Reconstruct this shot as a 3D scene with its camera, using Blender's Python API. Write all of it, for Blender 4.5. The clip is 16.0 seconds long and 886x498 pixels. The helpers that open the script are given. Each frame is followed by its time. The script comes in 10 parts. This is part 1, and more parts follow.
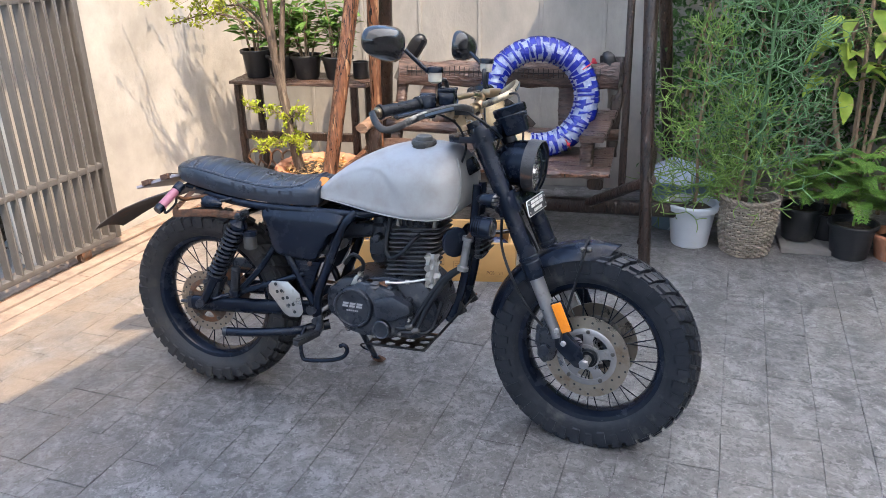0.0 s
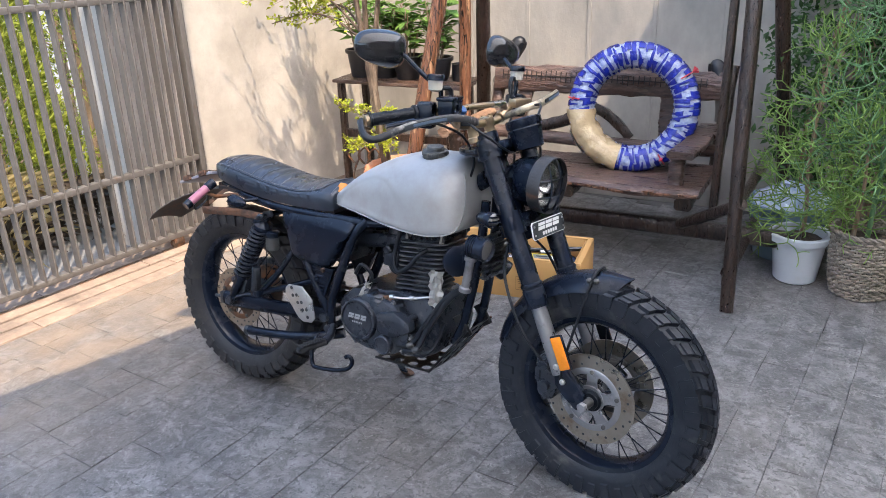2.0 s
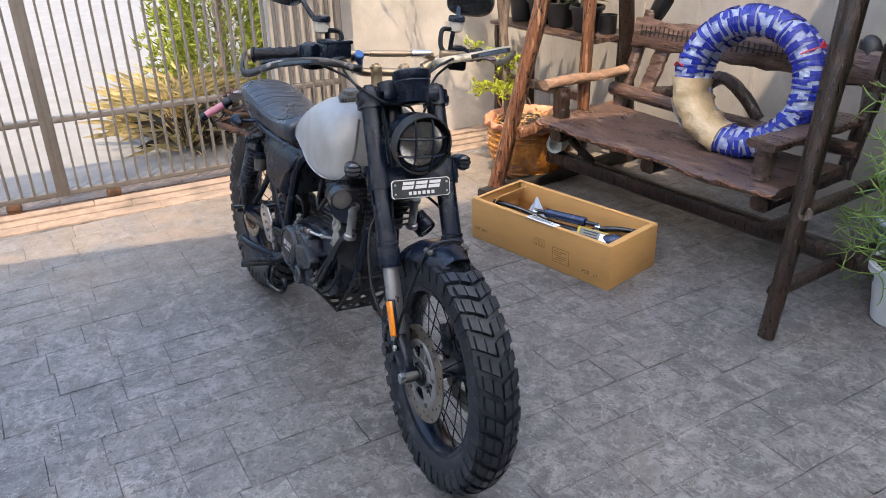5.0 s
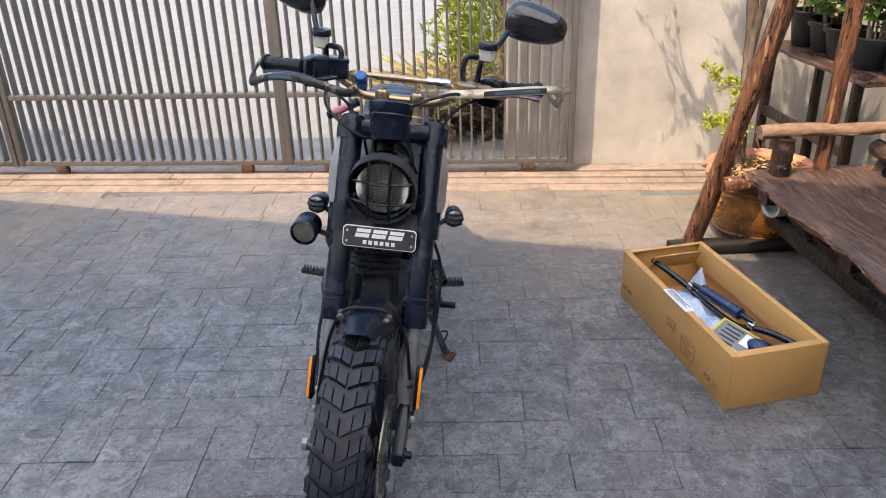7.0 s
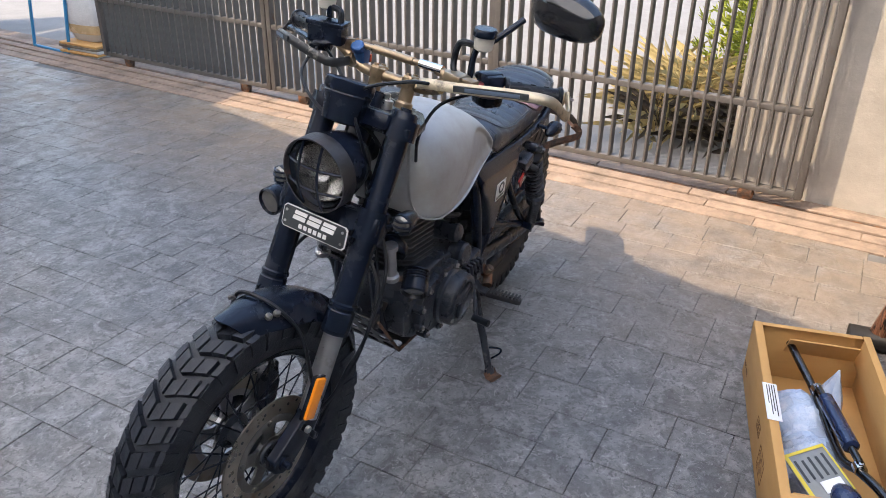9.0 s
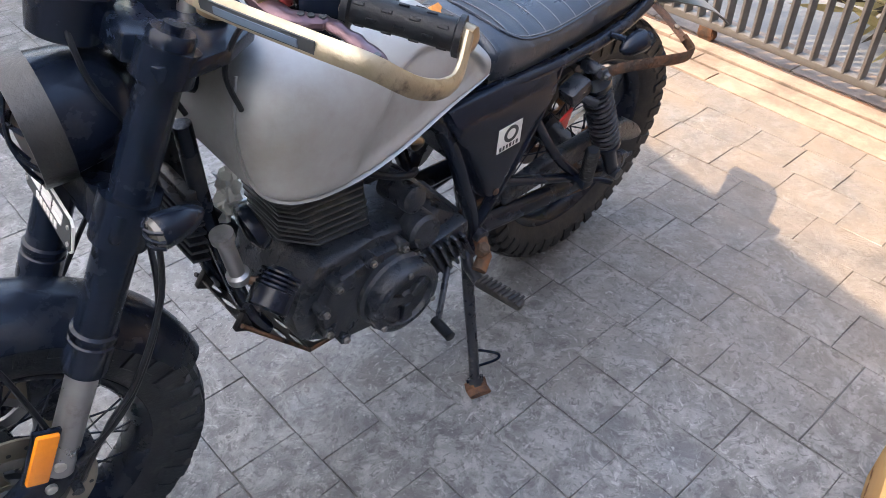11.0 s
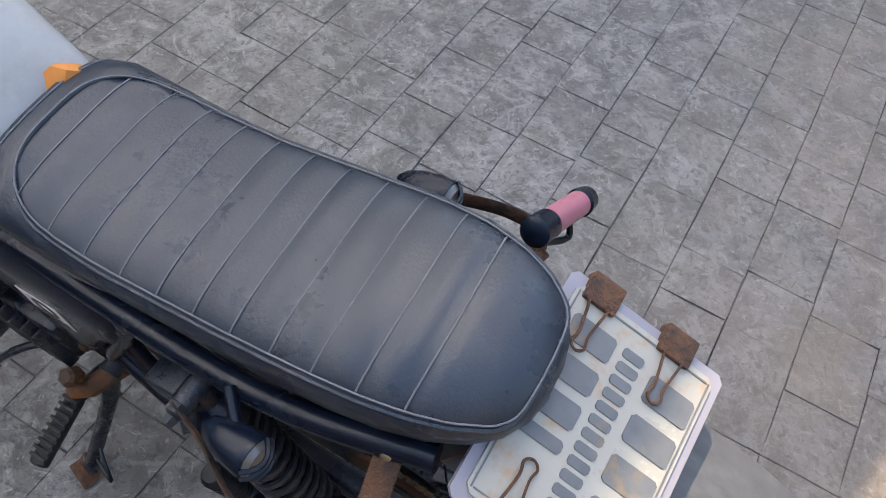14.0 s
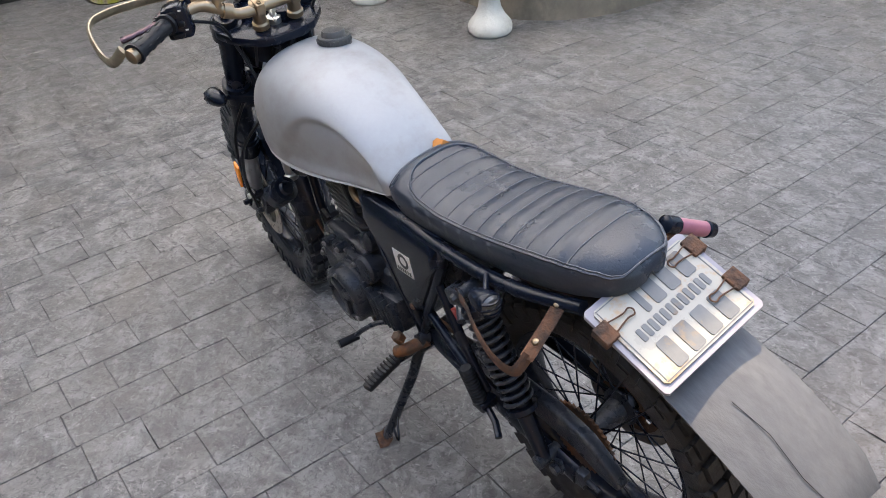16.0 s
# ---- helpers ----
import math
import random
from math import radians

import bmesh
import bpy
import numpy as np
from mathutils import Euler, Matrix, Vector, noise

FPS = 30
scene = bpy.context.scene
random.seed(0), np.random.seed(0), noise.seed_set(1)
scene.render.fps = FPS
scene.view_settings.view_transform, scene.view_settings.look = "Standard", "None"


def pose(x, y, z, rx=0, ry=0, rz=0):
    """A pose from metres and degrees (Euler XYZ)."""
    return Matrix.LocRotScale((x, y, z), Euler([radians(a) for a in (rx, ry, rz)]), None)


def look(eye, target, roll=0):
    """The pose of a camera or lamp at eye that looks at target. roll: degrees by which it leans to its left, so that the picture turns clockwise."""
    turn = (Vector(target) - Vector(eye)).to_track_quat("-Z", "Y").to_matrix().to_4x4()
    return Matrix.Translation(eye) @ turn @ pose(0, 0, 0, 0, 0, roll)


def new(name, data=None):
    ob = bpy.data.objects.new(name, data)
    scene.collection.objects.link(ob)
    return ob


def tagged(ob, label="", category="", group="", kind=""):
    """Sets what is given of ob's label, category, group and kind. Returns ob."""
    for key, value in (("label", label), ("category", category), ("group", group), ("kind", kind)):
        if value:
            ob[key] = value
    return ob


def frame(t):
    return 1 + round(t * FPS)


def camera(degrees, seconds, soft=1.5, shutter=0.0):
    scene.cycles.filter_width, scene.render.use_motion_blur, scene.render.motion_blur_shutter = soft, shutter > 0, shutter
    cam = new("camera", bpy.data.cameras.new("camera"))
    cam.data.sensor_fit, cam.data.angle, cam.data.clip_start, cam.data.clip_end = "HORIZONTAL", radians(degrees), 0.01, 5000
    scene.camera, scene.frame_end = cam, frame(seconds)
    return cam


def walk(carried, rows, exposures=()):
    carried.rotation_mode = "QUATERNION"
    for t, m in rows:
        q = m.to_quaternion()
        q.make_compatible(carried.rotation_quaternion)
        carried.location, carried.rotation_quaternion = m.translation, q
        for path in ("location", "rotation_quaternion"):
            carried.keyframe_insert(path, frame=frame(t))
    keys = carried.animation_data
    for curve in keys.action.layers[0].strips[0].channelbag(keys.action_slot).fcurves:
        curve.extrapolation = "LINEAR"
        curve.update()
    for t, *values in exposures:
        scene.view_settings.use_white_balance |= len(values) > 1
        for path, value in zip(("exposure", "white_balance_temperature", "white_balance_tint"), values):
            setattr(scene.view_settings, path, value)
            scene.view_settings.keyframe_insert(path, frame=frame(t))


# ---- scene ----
cam = camera(58.96, 16.0, soft=0.5)
ROWS = [
    (0, 1.0070, -2.0503, 1.5329, 23.24, -22.57, -1.34),
    (0.5, 1.1681, -2.0131, 1.5250, 25.36, -22.24, -0.50),
    (1, 1.2613, -1.9578, 1.5222, 30.59, -22.04, -1.32),
    (1.5, 1.2938, -1.7885, 1.5101, 34.44, -22.00, -1.39),
    (2, 1.3735, -1.6733, 1.5155, 37.03, -22.24, -2.17),
    (2.5, 1.5812, -1.5802, 1.5124, 43.43, -21.91, -3.31),
    (3, 1.7479, -1.4798, 1.5191, 46.20, -22.00, -3.06),
    (3.2, 1.7854, -1.4187, 1.5133, 48.49, -22.17, -3.57),
    (5.3, 2.1610, -0.5227, 1.4833, 66.65, -25.66, -0.81),
    (5.5, 2.1428, -0.4094, 1.4947, 69.17, -25.65, -0.51),
    (6, 2.1334, -0.1394, 1.4970, 79.61, -25.60, -2.15),
    (6.5, 2.1321, 0.1612, 1.5085, 88.04, -25.67, -0.98),
    (7, 1.9876, 0.3873, 1.4814, 94.21, -25.53, -1.75),
    (7.5, 1.9042, 0.5948, 1.4893, 101.74, -25.27, -1.89),
    (8, 1.8430, 0.8570, 1.4818, 110.42, -25.17, 0.09),
    (8.2, 1.7966, 0.9354, 1.4706, 112.86, -25.33, -0.17),
    (10.3, 0.8552, 1.1458, 1.3993, 131.96, -31.30, 1.32),
    (10.5, 0.7713, 1.1017, 1.3824, 132.70, -33.36, 0.97),
    (11, 0.5033, 1.0333, 1.3141, 140.62, -39.83, 0.18),
    (11.5, 0.2558, 0.9824, 1.3075, 146.67, -40.34, 1.23),
    (12, 0.0470, 0.8083, 1.2808, 148.93, -42.61, 1.19),
    (12.5, -0.1541, 0.6511, 1.2993, 155.21, -46.15, 1.25),
    (13, -0.4654, 0.5451, 1.2956, 163.95, -49.22, 9.76),
    (13.5, -0.7008, 0.4024, 1.3014, 179.74, -55.71, 13.45),
    (14, -0.8911, 0.3367, 1.3420, 206.24, -54.76, 9.24),
    (14.5, -1.1805, 0.4155, 1.4334, 235.21, -39.13, 5.50),
    (15, -1.3548, 0.6181, 1.4840, 237.41, -31.40, 0.14),
    (15.5, -1.4619, 0.7921, 1.5000, 238.27, -31.92, -4.69),
    (16, -1.5077, 0.7943, 1.4760, 238.29, -33.84, -4.34),
]
walk(cam, [(t, pose(x, y, z, 90 + pitch, 0, yaw) @ pose(0, 0, 0, 0, 0, roll)) for t, x, y, z, yaw, pitch, roll in ROWS],
     [(0, 2.24, 6150, 8), (3.2, 2.16, 6200, 9), (5.3, 1.98, 6350, 9), (8.2, 1.84, 6400, 9), (10.4, 2.25, 6500, 9), (11.3, 2.50, 6550, 9), (12.0, 2.48, 6650, 9), (12.6, 2.22, 6750, 9), (13, 2.12, 6650, 8), (13.9, 1.80, 6550, 7),
      (14.4, 1.78, 6600, 6), (15, 1.98, 6700, 7), (16, 2.10, 6750, 8)])
# ---- light ----
SUN = Vector((-0.40, 0.31, -1.0)).normalized()          # the way the sunlight travels
world = bpy.data.worlds.new("sky")
scene.world = world
world.use_nodes = True
wn = world.node_tree.nodes
sky = wn.new("ShaderNodeTexSky")
sky.sky_type = "NISHITA"
sky.sun_disc = False
sky.sun_elevation = math.asin(-SUN.z)
sky.sun_rotation = math.atan2(-SUN.x, -SUN.y)
sky.air_density, sky.dust_density, sky.ozone_density = 1.2, 2.5, 1.0
world.node_tree.links.new(sky.outputs[0], wn["Background"].inputs[0])
wn["Background"].inputs[1].default_value = 0.15
sun_data = bpy.data.lights.new("sun", "SUN")
sun_data.energy, sun_data.angle, sun_data.color = 1.95, radians(0.6), (1.0, 0.78, 0.55)
sun = new("sun", sun_data)
sun.matrix_world = look((0, 0, 8), Vector((0, 0, 8)) + SUN)


# ---- materials ----
def material(name, base, dark=None, rough=0.6, metal=0.0, scale=20.0, amount=0.5, stain=None, stain_scale=3.0, stain_at=0.62, stain_soft=0.1,
             bump=0.0, bump_scale=60.0, stretch=(1, 1, 1), each=0.0, isle=0.0, rough_var=0.12, transmit=0.0, sheen=0.0, coat=0.0, crack=0.0):
    """A surface: base and dark mixed by fine noise, stains of a second colour by coarse noise, uneven gloss, fine relief."""
    m = bpy.data.materials.new(name)
    m.use_nodes = True
    nodes, links = m.node_tree.nodes, m.node_tree.links
    shader = nodes["Principled BSDF"]
    where = nodes.new("ShaderNodeTexCoord")
    space = nodes.new("ShaderNodeMapping")
    space.inputs["Scale"].default_value = stretch
    links.new(where.outputs["Object"], space.inputs[0])
    spot = space.outputs[0]
    if each:
        info = nodes.new("ShaderNodeObjectInfo")
        far = nodes.new("ShaderNodeVectorMath")
        far.operation = "SCALE"
        far.inputs["Scale"].default_value = 37.0
        links.new(info.outputs["Random"], far.inputs[0])
        add = nodes.new("ShaderNodeVectorMath")
        links.new(spot, add.inputs[0])
        links.new(far.outputs[0], add.inputs[1])
        spot = add.outputs[0]

    def grain(size, detail=5.0, roughness=0.6):
        n = nodes.new("ShaderNodeTexNoise")
        n.inputs["Scale"].default_value, n.inputs["Detail"].default_value, n.inputs["Roughness"].default_value = size, detail, roughness
        links.new(spot, n.inputs["Vector"])
        return n.outputs[0]

    def span(value, low, high, a, b):
        r = nodes.new("ShaderNodeMapRange")
        for i, v in zip((1, 2, 3, 4), (low, high, a, b)):
            r.inputs[i].default_value = v
        links.new(value, r.inputs[0])
        return r.outputs[0]

    def blend(fac, a, b):
        x = nodes.new("ShaderNodeMix")
        x.data_type = "RGBA"
        links.new(fac, x.inputs[0])
        for slot, c in ((6, a), (7, b)):
            if isinstance(c, tuple):
                x.inputs[slot].default_value = (*c, 1)
            else:
                links.new(c, x.inputs[slot])
        return x.outputs[2]

    dark = dark or tuple(0.6 * c for c in base)
    fine = grain(scale)
    colour = blend(span(fine, 0.3, 0.7, 0.0, amount), base, dark)
    coarse = grain(stain_scale, 6.0, 0.65)
    if stain:
        colour = blend(span(coarse, stain_at - stain_soft, stain_at + stain_soft, 0.0, 1.0), colour, stain)
    if crack:
        split_ = nodes.new("ShaderNodeMath")
        split_.operation = "COMPARE"
        split_.inputs[1].default_value, split_.inputs[2].default_value = 0.5, 0.014
        links.new(grain(crack, 3.0, 0.5), split_.inputs[0])
        colour = blend(split_.outputs[0], colour, (0.007, 0.005, 0.004))
    for amount_, node, out in ((each, "ShaderNodeObjectInfo", "Random"), (isle, "ShaderNodeNewGeometry", "Random Per Island")):
        if amount_:
            pick = nodes.new(node)
            tone = nodes.new("ShaderNodeHueSaturation")
            links.new(span(pick.outputs[out], 0.0, 1.0, 1.0 - amount_, 1.0 + amount_), tone.inputs["Value"])
            links.new(colour, tone.inputs["Color"])
            colour = tone.outputs[0]
    links.new(colour, shader.inputs["Base Color"])
    links.new(span(coarse, 0.3, 0.7, max(0.03, rough - rough_var), min(1.0, rough + rough_var)), shader.inputs["Roughness"])
    shader.inputs["Metallic"].default_value = metal
    shader.inputs["Transmission Weight"].default_value = transmit
    shader.inputs["Coat Weight"].default_value = coat
    shader.inputs["Sheen Weight"].default_value = sheen
    if bump:
        b = nodes.new("ShaderNodeBump")
        b.inputs["Strength"].default_value, b.inputs["Distance"].default_value = bump, 0.01
        links.new(grain(bump_scale, 4.0, 0.65), b.inputs["Height"])
        links.new(b.outputs[0], shader.inputs["Normal"])
    return m


def floor_material(name, node, out, tone):
    """Stamped concrete: grey mottling that runs on across the joints, brown and pale patches, white scuffs, a tone of its own for each tile."""
    m = bpy.data.materials.new(name)
    m.use_nodes = True
    nodes, links = m.node_tree.nodes, m.node_tree.links
    shader = nodes["Principled BSDF"]
    place = nodes.new("ShaderNodeNewGeometry").outputs["Position"]

    def noise(size, detail, roughness, warp=0.0):
        n = nodes.new("ShaderNodeTexNoise")
        for k, v in (("Scale", size), ("Detail", detail), ("Roughness", roughness), ("Distortion", warp)):
            n.inputs[k].default_value = v
        links.new(place, n.inputs["Vector"])
        return n.outputs[0]

    def span(value, low, high, a, b):
        r = nodes.new("ShaderNodeMapRange")
        for i, v in zip((1, 2, 3, 4), (low, high, a, b)):
            r.inputs[i].default_value = v
        links.new(value, r.inputs[0])
        return r.outputs[0]

    def blend(fac, a, b):
        x = nodes.new("ShaderNodeMix")
        x.data_type = "RGBA"
        links.new(fac, x.inputs[0])
        for slot, c in ((6, a), (7, b)):
            if isinstance(c, tuple):
                x.inputs[slot].default_value = (*c, 1)
            else:
                links.new(c, x.inputs[slot])
        return x.outputs[2]

    colour = blend(span(noise(13, 10, 0.74, 0.6), 0.42, 0.58, 0, 1), (0.178, 0.178, 0.180), (0.068, 0.068, 0.070))
    colour = blend(span(noise(4.2, 7, 0.68, 0.6), 0.44, 0.60, 0, 0.65), colour, (0.066, 0.065, 0.066))
    colour = blend(span(noise(1.3, 5, 0.6), 0.46, 0.68, 0, 0.65), colour, (0.142, 0.130, 0.119))
    colour = blend(span(noise(9, 9, 0.72, 1.6), 0.52, 0.60, 0, 0.55), colour, (0.235, 0.234, 0.233))
    colour = blend(span(noise(26, 10, 0.80, 2.4), 0.555, 0.61, 0, 0.65), colour, (0.31, 0.308, 0.305))
    colour = blend(span(noise(55, 6, 0.75, 0.8), 0.535, 0.60, 0, 0.85), colour, (0.050, 0.049, 0.049))
    # peach tint towards the gate: the sun's warm light painted into the tiles
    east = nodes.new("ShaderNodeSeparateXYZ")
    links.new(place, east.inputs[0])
    warm_tint = nodes.new("ShaderNodeMath")
    warm_tint.operation = "MULTIPLY"
    links.new(span(east.outputs[0], -0.55, -1.5, 0.0, 1.0), warm_tint.inputs[0])
    links.new(span(noise(3.5, 6, 0.65, 0.4), 0.30, 0.60, 0.15, 0.80), warm_tint.inputs[1])
    colour = blend(warm_tint.outputs[0], colour, (0.205, 0.158, 0.117))
    pick = nodes.new(node)
    hue = nodes.new("ShaderNodeHueSaturation")
    links.new(span(pick.outputs[out], 0, 1, 1 - tone, 1 + tone), hue.inputs["Value"])
    links.new(colour, hue.inputs["Color"])
    links.new(hue.outputs[0], shader.inputs["Base Color"])
    links.new(span(noise(9, 5, 0.6), 0.38, 0.62, 0.30, 0.56), shader.inputs["Roughness"])
    high = nodes.new("ShaderNodeMath")
    links.new(noise(9, 7, 0.62, 0.8), high.inputs[0])
    links.new(span(noise(60, 5, 0.7), 0, 1, 0, 0.30), high.inputs[1])
    relief = nodes.new("ShaderNodeBump")
    relief.inputs["Strength"].default_value, relief.inputs["Distance"].default_value = 0.65, 0.012
    links.new(high.outputs[0], relief.inputs["Height"])
    links.new(relief.outputs[0], shader.inputs["Normal"])
    shader.inputs["Specular IOR Level"].default_value = 0.62
    return m


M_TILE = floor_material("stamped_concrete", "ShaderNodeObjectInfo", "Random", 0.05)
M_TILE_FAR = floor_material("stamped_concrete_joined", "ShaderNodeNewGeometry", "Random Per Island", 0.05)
M_JOINT = material("joint", (0.150, 0.148, 0.146), (0.085, 0.083, 0.082), 0.85, scale=14, amount=0.9, stain=(0.022, 0.021, 0.021), stain_scale=4.0, stain_at=0.585, stain_soft=0.06)
M_TRACK = material("peach_mortar", (0.30, 0.222, 0.168), (0.18, 0.132, 0.10), 0.8, scale=18, amount=0.8, stain=(0.15, 0.115, 0.09), stain_scale=6, stain_at=0.57, bump=0.6, bump_scale=40)
M_PLASTER = material("plaster", (0.46, 0.42, 0.367), (0.34, 0.31, 0.27), 0.85, scale=5, amount=0.9, stain=(0.53, 0.49, 0.435), stain_scale=2.2, stain_at=0.55,
                     bump=0.35, bump_scale=30)
M_CASTWALL = material("cast_wall", (0.40, 0.367, 0.325), (0.285, 0.262, 0.235), 0.85, scale=5, amount=0.9, stain=(0.205, 0.20, 0.195), stain_scale=1.5, stain_at=0.53, stain_soft=0.13,
                      bump=0.35, bump_scale=30, stretch=(1, 1, 0.6))
M_CONCRETE = material("old_concrete", (0.25, 0.215, 0.165), (0.15, 0.128, 0.10), 0.85, scale=7, amount=1.0, stain=(0.095, 0.085, 0.070), stain_scale=4,
                      stain_at=0.55, stain_soft=0.12, bump=0.5, bump_scale=24, stretch=(1, 1, 0.8))
M_GATE = material("gate_paint", (0.112, 0.102, 0.094), (0.07, 0.063, 0.058), 0.5, scale=30, stain=(0.10, 0.055, 0.03), stain_scale=9, stain_at=0.68, stain_soft=0.05)
M_STREET = material("pale_street", (0.205, 0.198, 0.19), (0.16, 0.155, 0.148), 0.9, scale=6, amount=0.8, stain=(0.17, 0.162, 0.154), stain_scale=0.6, stain_at=0.6, bump=0.4)
M_STEEL = material("rusty_steel", (0.10, 0.065, 0.045), (0.04, 0.03, 0.025), 0.75, scale=40, metal=0.3, stain=(0.22, 0.09, 0.035), stain_scale=18, stain_at=0.55, bump=0.4, bump_scale=120)


def roof_sheet(name, through_, back):
    """A sheet that lets daylight through, scattered."""
    m = bpy.data.materials.new(name)
    m.use_nodes = True
    rn, rl = m.node_tree.nodes, m.node_tree.links
    rn.remove(rn["Principled BSDF"])
    pass_on, throw_back, both = rn.new("ShaderNodeBsdfTranslucent"), rn.new("ShaderNodeBsdfDiffuse"), rn.new("ShaderNodeMixShader")
    pass_on.inputs[0].default_value = (*through_, 1)
    throw_back.inputs[0].default_value = (*back, 1)
    both.inputs[0].default_value = 0.03
    rl.new(pass_on.outputs[0], both.inputs[1])
    rl.new(throw_back.outputs[0], both.inputs[2])
    rl.new(both.outputs[0], rn["Material Output"].inputs[0])
    return m


# roof out of view; its translucence is set to brighten the shade below
M_ROOF = roof_sheet("translucent_roof_sheet", (0.97, 0.97, 0.965), (0.8, 0.82, 0.84))
# lets less light through, only to dim the south half
M_ROOF_DIM = roof_sheet("dimmer_roof_sheet", (0.76, 0.76, 0.75), (0.5, 0.5, 0.5))
M_CARD = material("cardboard", (0.50, 0.285, 0.098), (0.42, 0.238, 0.080), 0.75, scale=8, stain=(0.40, 0.24, 0.09), stain_scale=5, stain_at=0.66, bump=0.1, bump_scale=90, stretch=(1, 1, 3))
M_PRINT = material("brown_print", (0.16, 0.075, 0.03), rough=0.8)
M_SURROUND = material("unseen_surround", (0.20, 0.185, 0.165), (0.15, 0.14, 0.125), 0.85, scale=4, bump=0.2)
# near black: dark wood of the sill, painted shade on the house step
M_DARKWOOD_SHADE = material("dark_wood_and_shade", (0.010, 0.008, 0.007), (0.005, 0.0045, 0.004), 0.6, scale=20, stretch=(1, 8, 8))


# ---- shapes ----
def put(bm, verts, faces):
    made = [bm.verts.new(v) for v in verts]
    for f in faces:
        try:
            bm.faces.new([made[i] for i in f])
        except ValueError:
            pass
    return made


def box(bm, c, s, m=None, bevel=0.0):
    """A box of size s about c, turned by the matrix m about c; bevel chamfers its edges."""
    m = m or Matrix.Identity(3)
    part_bm = bmesh.new()
    bmesh.ops.create_cube(part_bm, size=1.0)
    for v in part_bm.verts:
        v.co = Vector((v.co.x * s[0], v.co.y * s[1], v.co.z * s[2]))
    if bevel:
        bmesh.ops.bevel(part_bm, geom=part_bm.edges[:], offset=bevel, segments=2, affect="EDGES", profile=0.5)
    part_bm.verts.index_update()
    vs = [bm.verts.new(m @ v.co + Vector(c)) for v in part_bm.verts]
    for f in part_bm.faces:
        bm.faces.new([vs[v.index] for v in f.verts])
    part_bm.free()


def rounded(points, steps=6, closed=False):
    """A smooth line (Catmull-Rom) through points."""
    p = [Vector(q) for q in points]
    n = len(p)
    out = []
    for i in range(n if closed else n - 1):
        a, b, c, d = (p[(i + k) % n] if closed else p[min(max(i + k, 0), n - 1)] for k in (-1, 0, 1, 2))
        for s in range(steps):
            t = s / steps
            out.append(0.5 * ((2 * b) + (c - a) * t + (2 * a - 5 * b + 4 * c - d) * t * t + (3 * b - a - 3 * c + d) * t ** 3))
    if not closed:
        out.append(p[-1])
    return out


def tube(bm, line, r, seg=10, closed=False, flat=None):
    """A tube along a line; r a number or one a point; flat: (width, height) factors of an oval section, width across world z."""
    line = [Vector(q) for q in line]
    n = len(line)
    rings, up = [], None
    for i, q in enumerate(line):
        a = line[(i - 1) % n] if closed or i else q
        b = line[(i + 1) % n] if closed or i < n - 1 else q
        t = (b - a).normalized()
        if up is None:
            up = Vector((0, 0, 1)) if abs(t.z) < 0.9 else Vector((1, 0, 0))
        side = t.cross(up).normalized()
        up = side.cross(t).normalized()
        rr = r[i] if isinstance(r, (list, tuple)) else r
        fx, fy = flat or (1, 1)
        rings.append([bm.verts.new(q + rr * (fx * math.cos(k * math.tau / seg) * side + fy * math.sin(k * math.tau / seg) * up)) for k in range(seg)])
    for i in range(n if closed else n - 1):
        a, b = rings[i], rings[(i + 1) % n]
        for k in range(seg):
            bm.faces.new((a[k], a[(k + 1) % seg], b[(k + 1) % seg], b[k]))
    if not closed:
        bm.faces.new(rings[0][::-1])
        bm.faces.new(rings[-1])


def lathe(bm, profile, base, axis, seg=24, caps=True):
    """Turns (radius, height) pairs about the line from base along axis."""
    axis = Vector(axis).normalized()
    x = axis.orthogonal().normalized()
    y = axis.cross(x)
    rings = [[bm.verts.new(Vector(base) + axis * h + max(r, 1e-4) * (math.cos(k * math.tau / seg) * x + math.sin(k * math.tau / seg) * y)) for k in range(seg)] for r, h in profile]
    for a, b in zip(rings, rings[1:]):
        for k in range(seg):
            bm.faces.new((a[k], a[(k + 1) % seg], b[(k + 1) % seg], b[k]))
    if caps:
        bm.faces.new(rings[0][::-1])
        bm.faces.new(rings[-1])


def rod(bm, a, b, r, seg=10, r2=None):
    a, b = Vector(a), Vector(b)
    lathe(bm, [(r, 0), (r if r2 is None else r2, (b - a).length)], a, b - a, seg)


def slab(bm, outline, thick, origin=(0, 0, 0), u=(1, 0, 0), v=(0, 1, 0), bevel=0.0):
    """A plate: an outline of (u, v) pairs, thick along u x v, centred on its plane."""
    origin, u, v = Vector(origin), Vector(u).normalized(), Vector(v).normalized()
    n = u.cross(v).normalized()
    tmp = bmesh.new()
    lo = [tmp.verts.new(origin + a * u + b * v - n * thick / 2) for a, b in outline]
    hi = [tmp.verts.new(origin + a * u + b * v + n * thick / 2) for a, b in outline]
    tmp.faces.new(lo[::-1])
    tmp.faces.new(hi)
    for i in range(len(lo)):
        j = (i + 1) % len(lo)
        tmp.faces.new((lo[i], lo[j], hi[j], hi[i]))
    if bevel:
        bmesh.ops.bevel(tmp, geom=tmp.edges[:], offset=bevel, segments=2, affect="EDGES", profile=0.5)
    tmp.verts.index_update()
    vs = [bm.verts.new(q.co) for q in tmp.verts]
    for f in tmp.faces:
        bm.faces.new([vs[q.index] for q in f.verts])
    tmp.free()


